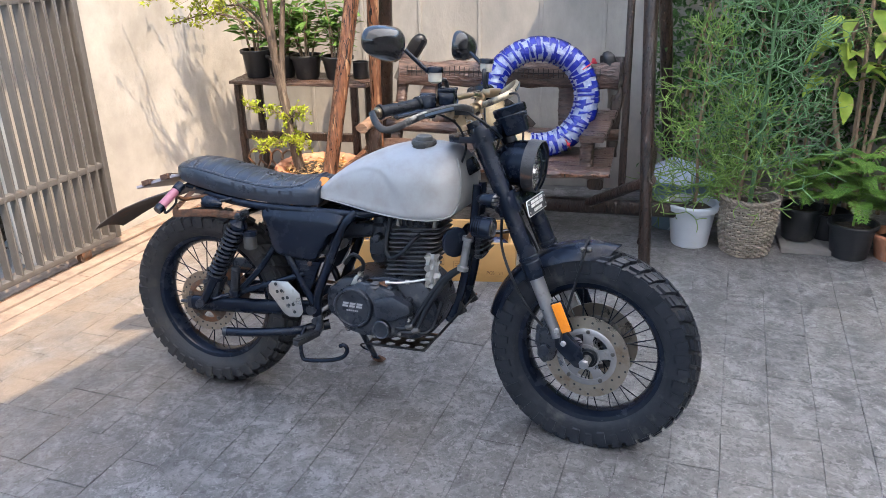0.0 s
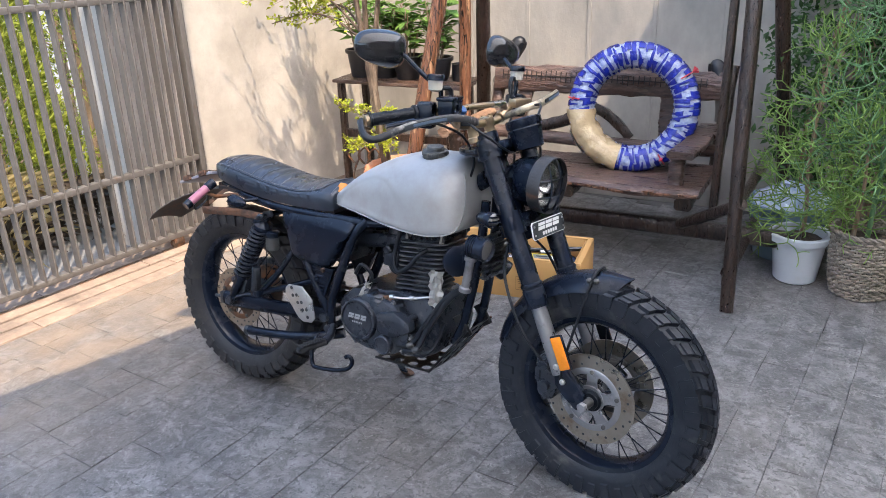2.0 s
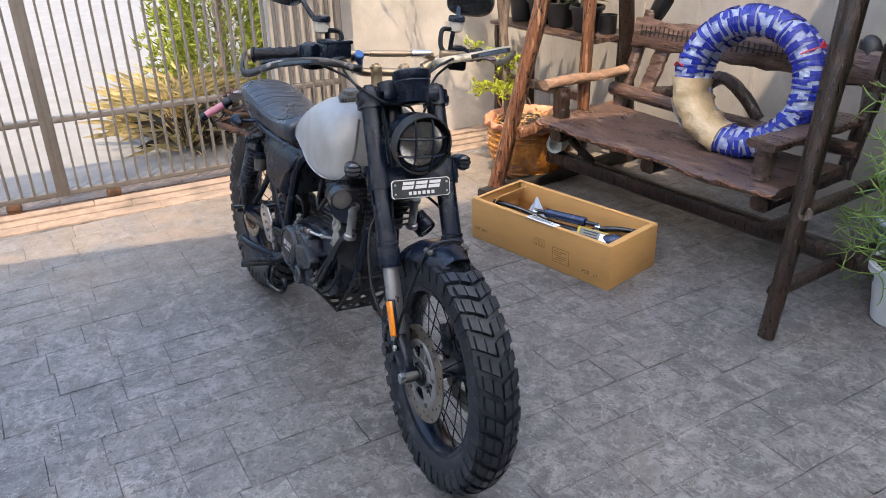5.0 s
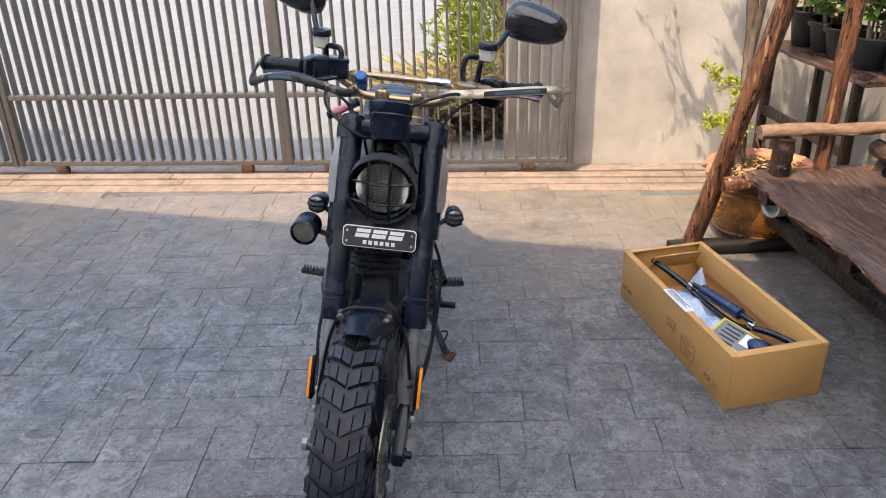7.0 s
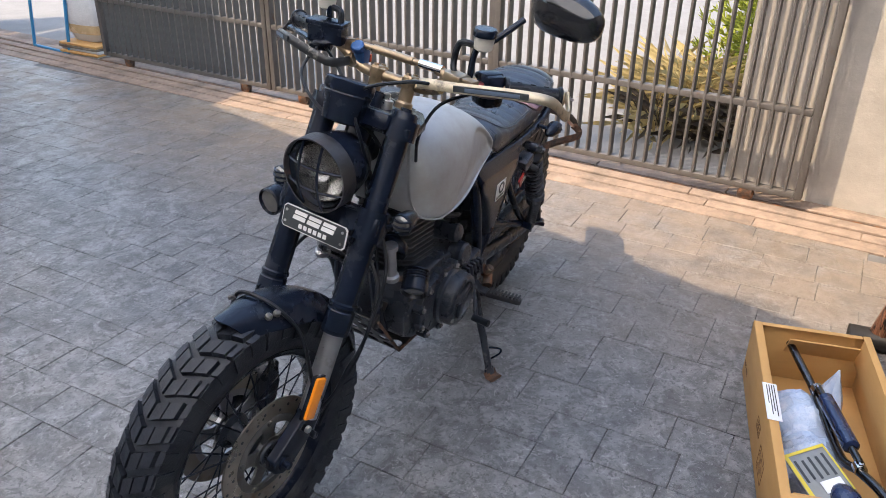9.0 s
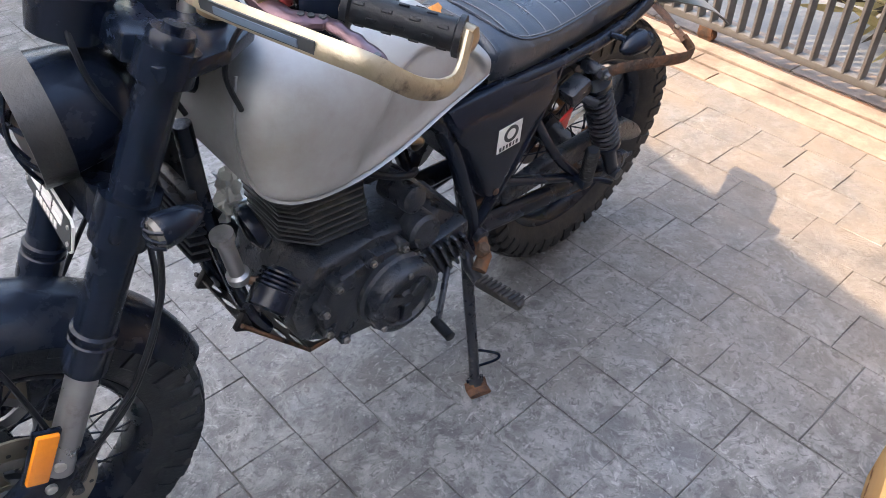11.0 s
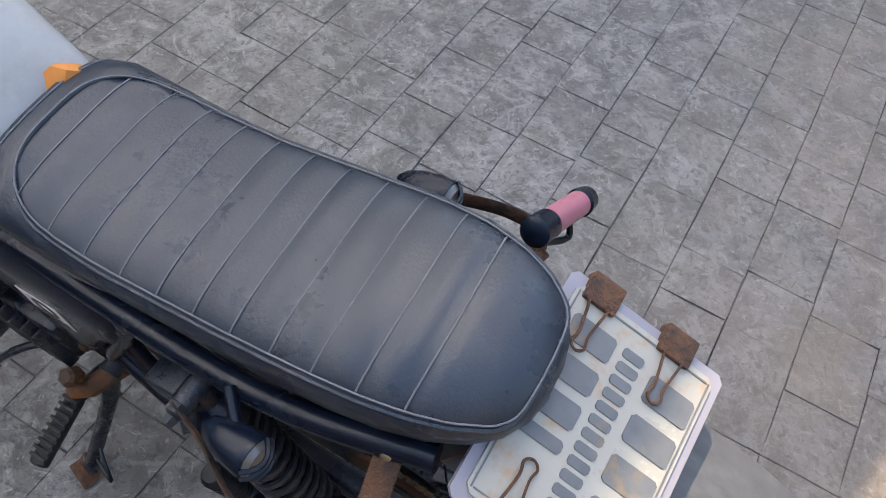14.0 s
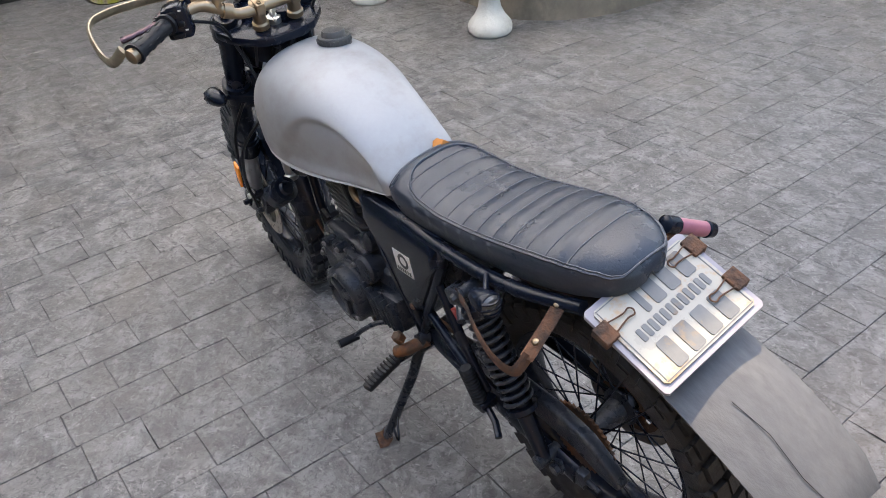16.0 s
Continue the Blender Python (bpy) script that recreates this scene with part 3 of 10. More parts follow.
def brake_disc(parent, y, outer, inner, carrier):
    bm = bmesh.new()
    seg = 60
    lathe(bm, [(inner, -0.002), (outer, -0.002), (outer, 0.002), (inner, 0.002), (inner, -0.002)], (0, y, 0), (0, 1, 0), 64, False)
    disc = part("brake_disc", bm, M_DISC, parent, "worn steel brake disc, brown with surface rust")
    bm = bmesh.new()
    out = 1 if y > 0 else -1
    # dark discs on the uncut metal paint the shade of drilled holes
    for i in range(30):
        a = i * math.tau / 30
        r = inner + (outer - inner) * (0.3, 0.55, 0.8)[i % 3]
        rod(bm, (r * math.cos(a), y + out * 0.0018, r * math.sin(a)), (r * math.cos(a), y + out * 0.0026, r * math.sin(a)), 0.0036, 8)
    tagged(part("drilled_holes", bm, M_INK, disc), kind="stuff")
    bm = bmesh.new()
    lathe(bm, [(inner - 0.016, -0.003), (inner - 0.001, -0.003), (inner + 0.003, 0.0), (inner - 0.001, 0.003), (inner - 0.016, 0.003), (inner - 0.016, -0.003)], (0, y + out * 0.001, 0), (0, 1, 0), 60, False)
    for i in range(5):
        a = i * math.tau / 5 + 0.3
        c, s = math.cos(a), math.sin(a)
        turn5 = Vector((c, 0, s)), Vector((-s, 0, c))
        slab(bm, [(0.030, -0.020), (0.052, -0.013), (inner - 0.013, -0.019), (inner - 0.013, 0.019), (0.052, 0.013), (0.030, 0.020)], 0.006, (0, y * 0.98, 0), turn5[0], turn5[1], 0.001)
    lathe(bm, [(0.028, -0.005), (0.040, -0.005), (0.040, 0.005), (0.028, 0.005), (0.028, -0.005)], (0, y * 0.98, 0), (0, 1, 0), 36, False)
    holder = part("disc_carrier", bm, carrier, disc, "five-armed alloy carrier")
    for i in range(5):
        a = i * math.tau / 5 + 0.3
        bm = bmesh.new()
        lathe(bm, [(0.0065, 0.0), (0.0065, 0.005), (0.003, 0.006)], ((inner - 0.007) * math.cos(a), y + out * 0.003, (inner - 0.007) * math.sin(a)), (0, out, 0), 8)
        part("carrier_bolt", bm, M_DULL, disc)
    return disc


front = wheel("front_wheel", (0.591, 0, 0.308), 0.324, 0.100, M_TYRE, True, "black spoked front wheel with knobbly tyre")
brake_disc(front, -0.062, 0.130, 0.090, M_FORK)
brake_disc(front, 0.062, 0.130, 0.090, M_DULL)
rear = wheel("rear_wheel", (-0.740, -0.022, 0.317), 0.320, 0.120, M_TYRE_REAR, False, "black spoked rear wheel with muddy knobbly tyre")
brake_disc(rear, -0.068, 0.108, 0.078, M_STEEL)
bm = bmesh.new()
teeth = [((0.080 if i % 2 else 0.087) * math.cos(i * math.tau / 84), (0.080 if i % 2 else 0.087) * math.sin(i * math.tau / 84)) for i in range(84)]
slab(bm, teeth, 0.006, (0, 0.066, 0), (1, 0, 0), (0, 0, 1))
part("sprocket", bm, M_STEEL, rear, "rusty drive sprocket")

# front fork
for s, side in ((-1, "right"), (1, "left")):
    y = 0.095 * s
    bm = bmesh.new()
    base, axis = Vector((fork_x(0.548), y, 0.548)), Vector((-0.455, 0, 1)).normalized()
    k = 1.0 / axis.z
    lathe(bm, [(0.025, 0.0), (0.0295, 0.0), (0.0295, 0.006 * k), (0.0305, 0.007 * k), (0.0305, 0.045 * k), (0.0285, 0.047 * k), (0.0285, 0.052 * k), (0.0305, 0.054 * k),
               (0.0305, 0.060 * k), (0.0268, 0.063 * k), (0.0268, 0.19 * k), (0.0255, 0.196 * k), (0.0255, 0.392 * k), (0.020, 0.392 * k)], base, axis, 28)
    leg = bike_part("fork_tube", bm, M_BLACK, "black fork leg with rubber shroud", turned=True)
    bm = bmesh.new()
    lathe(bm, [(0.0215, -0.175 * k), (0.0215, 0.004)], base, axis, 26)
    part("slider", bm, M_FORK, leg, "bare grey metal fork slider")
    bm = bmesh.new()
    top = base + axis * 0.392 * k
    lathe(bm, [(0.027, 0.0), (0.027, 0.018), (0.0255, 0.019), (0.0255, 0.023), (0.027, 0.024), (0.027, 0.042), (0.024, 0.046), (0.012, 0.046), (0.012, 0.053), (0.0, 0.053)], top, axis, 28)
    part("fork_cap", bm, M_BLACK, leg)
    # foot of the leg, which carries the axle
    bm = bmesh.new()
    foot = [(fork_x(0.40) - 0.032, 0.40), (fork_x(0.40) + 0.03, 0.395), (0.585, 0.352), (0.622, 0.328), (0.622, 0.296), (0.594, 0.278), (0.566, 0.286), (0.520, 0.325), (0.492, 0.358)]
    if s < 0:
        foot[2:6] = [(0.576, 0.352), (0.588, 0.332), (0.598, 0.304), (0.590, 0.284)]
    slab(bm, foot, 0.026, (0, y, 0), (1, 0, 0), (0, 0, 1), bevel=0.005)
    part("fork_foot", bm, M_BLACK, leg)
    bm = bmesh.new()
    if s > 0:
        lathe(bm, [(0.021, 0.0), (0.021, 0.014), (0.017, 0.018), (0.016, 0.032), (0.009, 0.033), (0.009, 0.043), (0.004, 0.045)], (0.593, 0.080, 0.308), (0, 1, 0), 18)
        part("axle_nut", bm, M_BLACK, leg, "grey axle nut in a black sleeve")
    else:
        lathe(bm, [(0.012, 0.0), (0.030, 0.0), (0.030, 0.005), (0.024, 0.007), (0.023, 0.011), (0.012, 0.011)], (0.597, -0.066, 0.308), (0, -1, 0), 26)
        part("axle_seal", bm, M_RUBBER, leg)
        bm = bmesh.new()
        lathe(bm, [(0.0135, 0.0), (0.0135, 0.034), (0.0125, 0.036), (0.0125, 0.044), (0.0145, 0.045)], (0.597, -0.070, 0.308), (0, -1, 0), 22)
        part("axle", bm, M_DULL, leg, "bare grey steel axle")
        bm = bmesh.new()
        lathe(bm, [(0.015, 0.0), (0.015, 0.010), (0.0125, 0.0125), (0.0, 0.0125)], (0.597, -0.115, 0.308), (0, -1, 0), 6)
        part("axle_nut", bm, M_FORK, leg, "grey hexagonal axle nut")
    # amber side reflector
    bm = bmesh.new()
    c = Vector((fork_x(0.445) + 0.045, y + s * 0.030, 0.445))
    m3 = Matrix.Rotation(-RAKE, 3, "Y")
    box(bm, c, (0.030, 0.010, 0.092), m3, 0.003)
    part("reflector", bm, M_AMBER, leg, "amber reflector in a black frame")
    bm = bmesh.new()
    box(bm, c - Vector((0, s * 0.006, 0)), (0.037, 0.008, 0.099), m3, 0.002)
    part("reflector_frame", bm, M_BLACK, leg)
    # caliper behind the leg
    bm = bmesh.new()
    if s < 0:
        slab(bm, [(0.438, 0.402), (0.470, 0.425), (0.500, 0.400), (0.512, 0.345), (0.500, 0.295), (0.468, 0.280), (0.446, 0.305), (0.452, 0.350)], 0.062, (0, -0.078, 0), (1, 0, 0), (0, 0, 1), 0.009)
        rod(bm, (0.470, -0.090, 0.392), (0.470, -0.124, 0.392), 0.015, 16)
        rod(bm, (0.474, -0.090, 0.330), (0.474, -0.124, 0.330), 0.016, 16)
        box(bm, (0.450, -0.105, 0.360), (0.016, 0.020, 0.040), None, 0.004)
    else:
        box(bm, (0.492, s * 0.070, 0.345), (0.052, 0.052, 0.078), Matrix.Rotation(-0.5, 3, "Y"), 0.010)
        rod(bm, (0.482, s * 0.080, 0.378), (0.482, s * 0.112, 0.378), 0.008, 12)
        rod(bm, (0.500, s * 0.080, 0.318), (0.500, s * 0.112, 0.318), 0.008, 12)
    part("brake_caliper", bm, M_CAST, leg)
    for q in ((0.530, 0.360), (0.508, 0.398)):
        bm = bmesh.new()
        lathe(bm, [(0.0085, 0), (0.0085, 0.006), (0.006, 0.008)], (q[0], y + s * 0.017, q[1]), (0, s, 0), 8)
        part("bolt", bm, M_ALU, leg)

# triple clamps
for z, name, deep, back in ((0.950, "upper_clamp", 0.020, 0.135), (0.765, "lower_clamp", 0.040, 0.065)):
    bm = bmesh.new()
    x = fork_x(z)
    m3 = Matrix.Rotation(-RAKE, 3, "Y")
    outline = [(-back, -0.035), (-back * 0.88, -0.070), (-back * 0.5, -0.112), (-0.02, -0.128), (0.022, -0.128), (0.034, -0.10), (0.03, -0.05), (0.036, 0), (0.03, 0.05), (0.034, 0.10), (0.022, 0.128),
               (-0.02, 0.128), (-back * 0.5, 0.112), (-back * 0.88, 0.070), (-back, 0.035)]
    if back > 0.1:
        m3 = Matrix.Rotation(-0.12, 3, "Y")
    slab(bm, outline, deep, (x, 0, z), m3 @ Vector((1, 0, 0)), (0, 1, 0), bevel=0.004)
    for s in (-1, 1):
        lathe(bm, [(0.0355, -max(0.020, deep * 0.8)), (0.0355, max(0.020, deep * 0.8))], (x, 0.095 * s, z), Vector((-0.455, 0, 1)), 28)
    bike_part(name, bm, M_BLACK, turned=True)
bm = bmesh.new()
rod(bm, (0.188, 0, 0.985), (0.330, 0, 0.700), 0.030, 20)
bike_part("steering_head", bm, M_BLACK)

# mudguard over the front wheel
bm = bmesh.new()
rings = []
for i in range(25):
    u = i / 24
    a = radians(84 + 84 * u)
    wide = 0.069 * min(1.0, 0.55 + 2.4 * u) * (1 - 0.25 * max(0, u - 0.75) / 0.25)
    ring = []
    for r_off in (0.0, 0.003):
        row = []
        for j in range(13):
            v = -1 + 2 * j / 12
            r = 0.340 - 0.044 * abs(v) ** 2.6 + r_off + (0.004 if i == 0 else 0)
            lead = radians(5.0) * (1 - v * v) * (1 - u) ** 3
            row.append(Vector((0.592 + r * math.cos(a - lead), wide * v, 0.313 + r * math.sin(a - lead))))
        ring += row if r_off == 0 else row[::-1]
    rings.append(ring)
skin(bm, rings)
fender = bike_part("front_mudguard", bm, M_BLACK, "short black metal front mudguard, dusty", turned=True)
for x, y in ((0.555, -0.052), (0.575, -0.050), (0.555, 0.052), (0.575, 0.050)):
    bm = bmesh.new()
    zz = 0.313 + math.sqrt(0.336 ** 2 - (x - 0.592) ** 2) - 0.006
    lathe(bm, [(0.0075, -0.004), (0.0075, 0.003), (0.004, 0.006)], (x, y, zz), (x - 0.592, y * 2.2, 0.25), 12)
    part("bolt", bm, M_DULL, fender)
bm = bmesh.new()
tube(bm, rounded([(0.520, -0.112, 0.36), (0.530, -0.100, 0.45), (0.555, -0.075, 0.58), (0.562, -0.045, 0.648), (0.560, 0.0, 0.660), (0.548, 0.05, 0.645), (0.520, 0.085, 0.58), (0.500, 0.10, 0.45)]), 0.0042, 8)
part("brake_hose", bm, M_RUBBER, fender)

# headlight
bm = bmesh.new()
H0, HA = Vector((0.312, 0, 0.868)), Vector((1, 0, -0.06)).normalized()
lathe(bm, [(0.018, -0.055), (0.042, -0.045), (0.060, -0.020), (0.070, 0.015), (0.0735, 0.05), (0.076, 0.056), (0.076, 0.074), (0.070, 0.078), (0.066, 0.070), (0.060, 0.060), (0.030, 0.02), (0.0, 0.01)], H0, HA, 40)
lamp = bike_part("headlight", bm, M_BLACK, "round black headlight with a wire grille", turned=True)
bm = bmesh.new()
lathe(bm, [(0.0, 0.015), (0.030, 0.025), (0.058, 0.064)], H0, HA, 36, False)
part("reflector_bowl", bm, material("lamp_reflector", (0.60, 0.60, 0.58), (0.40, 0.39, 0.37), 0.16, metal=1.0, scale=18), lamp)
bm = bmesh.new()
lathe(bm, [(0.067, 0.068), (0.055, 0.074), (0.035, 0.0785), (0.0, 0.080)], H0, HA, 36, False)
glass = part("lens", bm, M_GLASS, lamp, "clear fluted headlight glass")
glass.visible_shadow = False
bm = bmesh.new()
lathe(bm, [(0.0, 0.052), (0.008, 0.050), (0.010, 0.044), (0.008, 0.020)], H0, HA, 18)
part("bulb", bm, M_CHROME, lamp)
grid = bmesh.new()
for k in (-0.025, 0.021):
    w = math.sqrt(0.074 ** 2 - k * k)
    tube(grid, [H0 + HA * (0.080 + 0.018 * (1 - (t / w) ** 2)) + Vector((0, t, k)) for t in [w * (-1 + 2 * i / 12) for i in range(13)]], 0.0032, 6)
for k in (-0.028, 0.020):
    w = math.sqrt(0.074 ** 2 - k * k)
    tube(grid, [H0 + HA * (0.082 + 0.018 * (1 - (t / w) ** 2)) + Vector((0, k, t)) for t in [w * (-1 + 2 * i / 12) for i in range(13)]], 0.0032, 6)
part("grille", grid, M_BLACK, lamp)
bm = bmesh.new()
lathe(bm, [(0.0785, 0.050), (0.0785, 0.088), (0.0755, 0.088), (0.0755, 0.050), (0.0785, 0.050)], H0, HA, 40, False)
part("hood_ring", bm, material("rust_spotted_black", (0.018, 0.019, 0.022), (0.035, 0.034, 0.034), 0.42, scale=24, stain=(0.10, 0.050, 0.028), stain_scale=17, stain_at=0.66, stain_soft=0.05, bump=0.2, bump_scale=120), lamp, "black hood ring speckled with rust")

# badge plate under the headlight
bm = bmesh.new()
B0, BU, BV = Vector((0.392, 0, 0.748)), Vector((0, 1, 0)), Vector((-0.27, 0, 1)).normalized()
half_w, half_h = 0.084, 0.0245
corner = [(-half_w, -half_h + 0.006), (-half_w + 0.006, -half_h), (half_w - 0.006, -half_h), (half_w, -half_h + 0.006), (half_w, half_h - 0.006), (half_w - 0.006, half_h), (-half_w + 0.006, half_h), (-half_w, half_h - 0.006)]
slab(bm, corner, 0.003, B0, BU, BV)
badge = bike_part("badge_plate", bm, M_WHITE, "black badge plate with white rim and white emblem", turned=True, smooth=0)
bm = bmesh.new()
slab(bm, [(a * 0.975, b * 0.92) for a, b in corner], 0.002, B0 + BU.cross(BV) * 0.0016, BU, BV)
part("field", bm, M_INK, badge)
out = BU.cross(BV)
bm = bmesh.new()


def slanted(bm, u, v, w, h, lean=0.25):
    pts = [(u - w / 2 - lean * h / 2, v - h / 2), (u + w / 2 - lean * h / 2, v - h / 2), (u + w / 2 + lean * h / 2, v + h / 2), (u - w / 2 + lean * h / 2, v + h / 2)]
    slab(bm, pts, 0.0012, B0 + out * 0.0032, BU, BV)


for u in (-0.036, 0.002, 0.040):
    slanted(bm, u, 0.0145, 0.032, 0.0080)
    slanted(bm, u - 0.003, 0.0035, 0.032, 0.0090)
tagged(part("emblem", bm, M_WHITE, badge), kind="stuff")
bm = bmesh.new()
for k in range(6):
    slanted(bm, -0.0325 + 0.013 * k, -0.0120, 0.0085, 0.0090, 0.0)
tagged(part("emblem_bar", bm, M_WHITE, badge), kind="stuff")
for u in (-0.074, 0.074):
    bm = bmesh.new()
    for v in (-0.012, 0.012):
        lathe(bm, [(0.003, 0.0), (0.003, 0.002)], B0 + BU * u + BV * v + out * 0.0025, out, 10)
    part("screw_pair", bm, M_ALU, badge)

# instrument
bm = bmesh.new()
D0, DA = Vector((0.301, 0.0, 1.009)), Vector((-0.34, 0, 0.94)).normalized()
lathe(bm, [(0.028, -0.058), (0.040, -0.054), (0.0445, -0.012), (0.048, -0.004), (0.049, 0.0), (0.0475, 0.003), (0.0505, 0.008), (0.0505, 0.026), (0.046, 0.029), (0.044, 0.024), (0.0, 0.024)], D0, DA, 36)
dial = bike_part("speedometer", bm, M_BLACK, "round black speedometer with a dusty glass", turned=True)
bm = bmesh.new()
lathe(bm, [(0.044, 0.0245), (0.0, 0.0265)], D0, DA, 32)
part("dial_glass", bm, material("dusty_dial_glass", (0.22, 0.245, 0.27), (0.30, 0.32, 0.34), 0.30, scale=22, coat=0.3), dial)
bm = bmesh.new()
box(bm, (0.262, 0.040, 0.962), (0.060, 0.10, 0.036), Matrix.Rotation(-0.35, 3, "Y"), 0.008)
box(bm, (0.262, -0.045, 0.966), (0.045, 0.05, 0.026), Matrix.Rotation(-0.35, 3, "Y"), 0.006)
part("switch_panel", bm, M_BLACK, dial)

# handlebar with its brace
BAR = lambda s: [(0.145, s * 0.02, 1.006), (0.145, s * 0.085, 1.008), (0.150, s * 0.128, 1.034), (0.144, s * 0.175, 1.053), (0.104, s * 0.255, 1.048), (0.052 if s < 0 else 0.040, s * (0.352 if s < 0 else 0.330), 1.034 if s < 0 else 1.040)]
bm = bmesh.new()
tube(bm, rounded(BAR(-1)[::-1] + BAR(1), 5), 0.0118, 14)
bar = bike_part("handlebar", bm, M_GOLD, "champagne-coloured handlebar, scuffed", turned=True)
bar.matrix_local = TURNED_BAR
bm = bmesh.new()
rod(bm, (0.142, -0.100, 1.055), (0.148, 0.112, 1.058), 0.0070, 14)
rod(bm, (0.143, -0.060, 1.0556), (0.146, 0.045, 1.0568), 0.0092, 14)
brace = part("brace", bm, M_GOLD, bar, "champagne handlebar brace with chromed end")
bm = bmesh.new()
rod(bm, (0.1465, 0.062, 1.0572), (0.1485, 0.118, 1.0585), 0.0100, 14)
part("brace_end", bm, M_CHROME, brace)
for s in (-1, 1):
    bm = bmesh.new()
    tube(bm, [(0.146, s * 0.104, 1.056), (0.147, s * 0.122, 1.052), (0.149, s * 0.126, 1.034)], 0.0115, 12)
    part("brace_clamp", bm, M_GOLD, bar, "champagne brace clamp")
    bm = bmesh.new()
    lathe(bm, [(0.019, 0), (0.019, 0.012), (0.0150, 0.016), (0.0150, 0.046), (0.018, 0.050), (0.018, 0.064), (0.010, 0.068)], (0.166, s * 0.042, 0.958), (-0.32, 0, 1), 18)
    box(bm, (0.145, s * 0.042, 1.010), (0.040, 0.022, 0.030), Matrix.Rotation(-0.3, 3, "Y"), 0.005)
    for dx in (-0.013, 0.013):
        lathe(bm, [(0.0055, 0.0), (0.0055, 0.005), (0.003, 0.005), (0.003, 0.002), (0.0, 0.002)], (0.143 + dx, s * 0.042, 1.0235 + dx * 0.3), (-0.3, 0, 1), 10)
    part("riser", bm, M_GOLD, bar)
    # grips, switches, levers
    a, b = Vector((0.112, s * 0.240, 1.050)), Vector((0.050 if s < 0 else 0.038, s * (0.356 if s < 0 else 0.334), 1.034 if s < 0 else 1.041))
    bm = bmesh.new()
    d = (b - a).normalized()
    length = (b - a).length
    lathe(bm, [(0.012, 0.0), (0.022, 0.001), (0.022, 0.008), (0.0165, 0.010), (0.0158, length * 0.5), (0.0165, length - 0.008), (0.021, length - 0.006), (0.021, length), (0.0, length)], a, d, 22)
    side = d.cross(Vector((0, 0, 1))).normalized()
    for i in range(7):
        for k in range(8):
            if (i + k) % 2:
                ang = k * math.tau / 8
                away = math.cos(ang) * side + math.sin(ang) * Vector((0, 0, 1))
                box(bm, a + d * (0.018 + i * 0.014) + away * 0.0160, (0.004, 0.011, 0.003), Matrix((away.cross(d), d, away)).transposed(), 0.001)
    part("grip", bm, M_RUBBER, bar, "ribbed black rubber grip")
    bm = bmesh.new()
    tilt = Matrix.Rotation(-s * 0.42, 3, "Z")
    middle = Vector((0.128, s * 0.216, 1.044))
    box(bm, middle, (0.046, 0.052, 0.066), tilt, 0.008)
    box(bm, middle + tilt @ Vector((0, 0, 0.002)), (0.048, 0.030, 0.068), tilt, 0.006)
    controls = part("switch_box", bm, M_BLACK, bar, "chunky black switch box")
    for dy, dz, size in ((0.004, 0.020, (0.010, 0.020, 0.014)), (-0.010, 0.000, (0.012, 0.012, 0.012)), (0.010, -0.004, (0.008, 0.014, 0.010)), (0.002, -0.022, (0.011, 0.024, 0.009))):
        bm = bmesh.new()
        box(bm, middle + tilt @ Vector((-0.025, dy, dz)), size, tilt, 0.003)
        part("switch", bm, M_RUBBER, controls)
    bm = bmesh.new()
    for dy, dz in ((-0.014, 0.026), (0.016, 0.010), (-0.016, -0.014)):
        box(bm, middle + tilt @ Vector((-0.0236, dy, dz)), (0.001, 0.006, 0.003), tilt)
    tagged(part("switch_mark", bm, M_WHITE, controls), kind="stuff")
    bm = bmesh.new()
    if s < 0:
        tube(bm, rounded([(0.175, -0.150, 1.052), (0.190, -0.185, 1.046), (0.160, -0.235, 1.040), (0.132, -0.285, 1.034), (0.094, -0.340, 1.022)], 5),
             [0.011] * 5 + [0.0085, 0.0094, 0.0080] * 5 + [0.011], 8, flat=(1.0, 0.70))
    else:
        tube(bm, rounded([(0.181, 0.190, 1.052), (0.177, 0.232, 1.050), (0.158, 0.2495, 1.048), (0.143, 0.260, 1.047), (0.1375, 0.286, 1.046), (0.134, 0.311, 1.044), (0.1355, 0.336, 1.042)], 5),
             [0.0135] * 6 + [0.0125] * 4 + [0.0105] * 5 + [0.0078, 0.0088, 0.0098, 0.0085, 0.0076] * 2 + [0.0088, 0.0098, 0.0105, 0.0108, 0.0104, 0.0088], 10, flat=(1.0, 0.62))
    lever = part("lever", bm, M_BLACK if s < 0 else M_PLUM, bar, "black brake lever" if s < 0 else "plum anodised clutch lever")
    if s > 0:
        bm = bmesh.new()
        lathe(bm, [(0.008, -0.004), (0.008, 0.007), (0.006, 0.009), (0.0, 0.009)], (0.163, 0.215, 1.056), (0, 0, 1), 16)
        box(bm, (0.171, 0.204, 1.063), (0.008, 0.024, 0.005), Matrix.Rotation(-0.4, 3, "Z"), 0.0015)
        part("adjuster", bm, material("dark_red_anodised", (0.20, 0.035, 0.035), (0.12, 0.02, 0.02), 0.3, metal=0.6), lever, "red anodised lever adjuster")
        # dark discs on the blade stand for shaded holes
        for hx, hy, hz in ((0.164, 0.246, 1.050), (0.156, 0.251, 1.049), (0.147, 0.257, 1.048), (0.1355, 0.331, 1.043)):
            bm = bmesh.new()
            lathe(bm, [(0.0036, 0.0), (0.0036, 0.0068), (0.0, 0.0068)], (hx, hy, hz), (0, 0, 1), 10)
            part("lever_hole", bm, M_INK, lever)
    bm = bmesh.new()
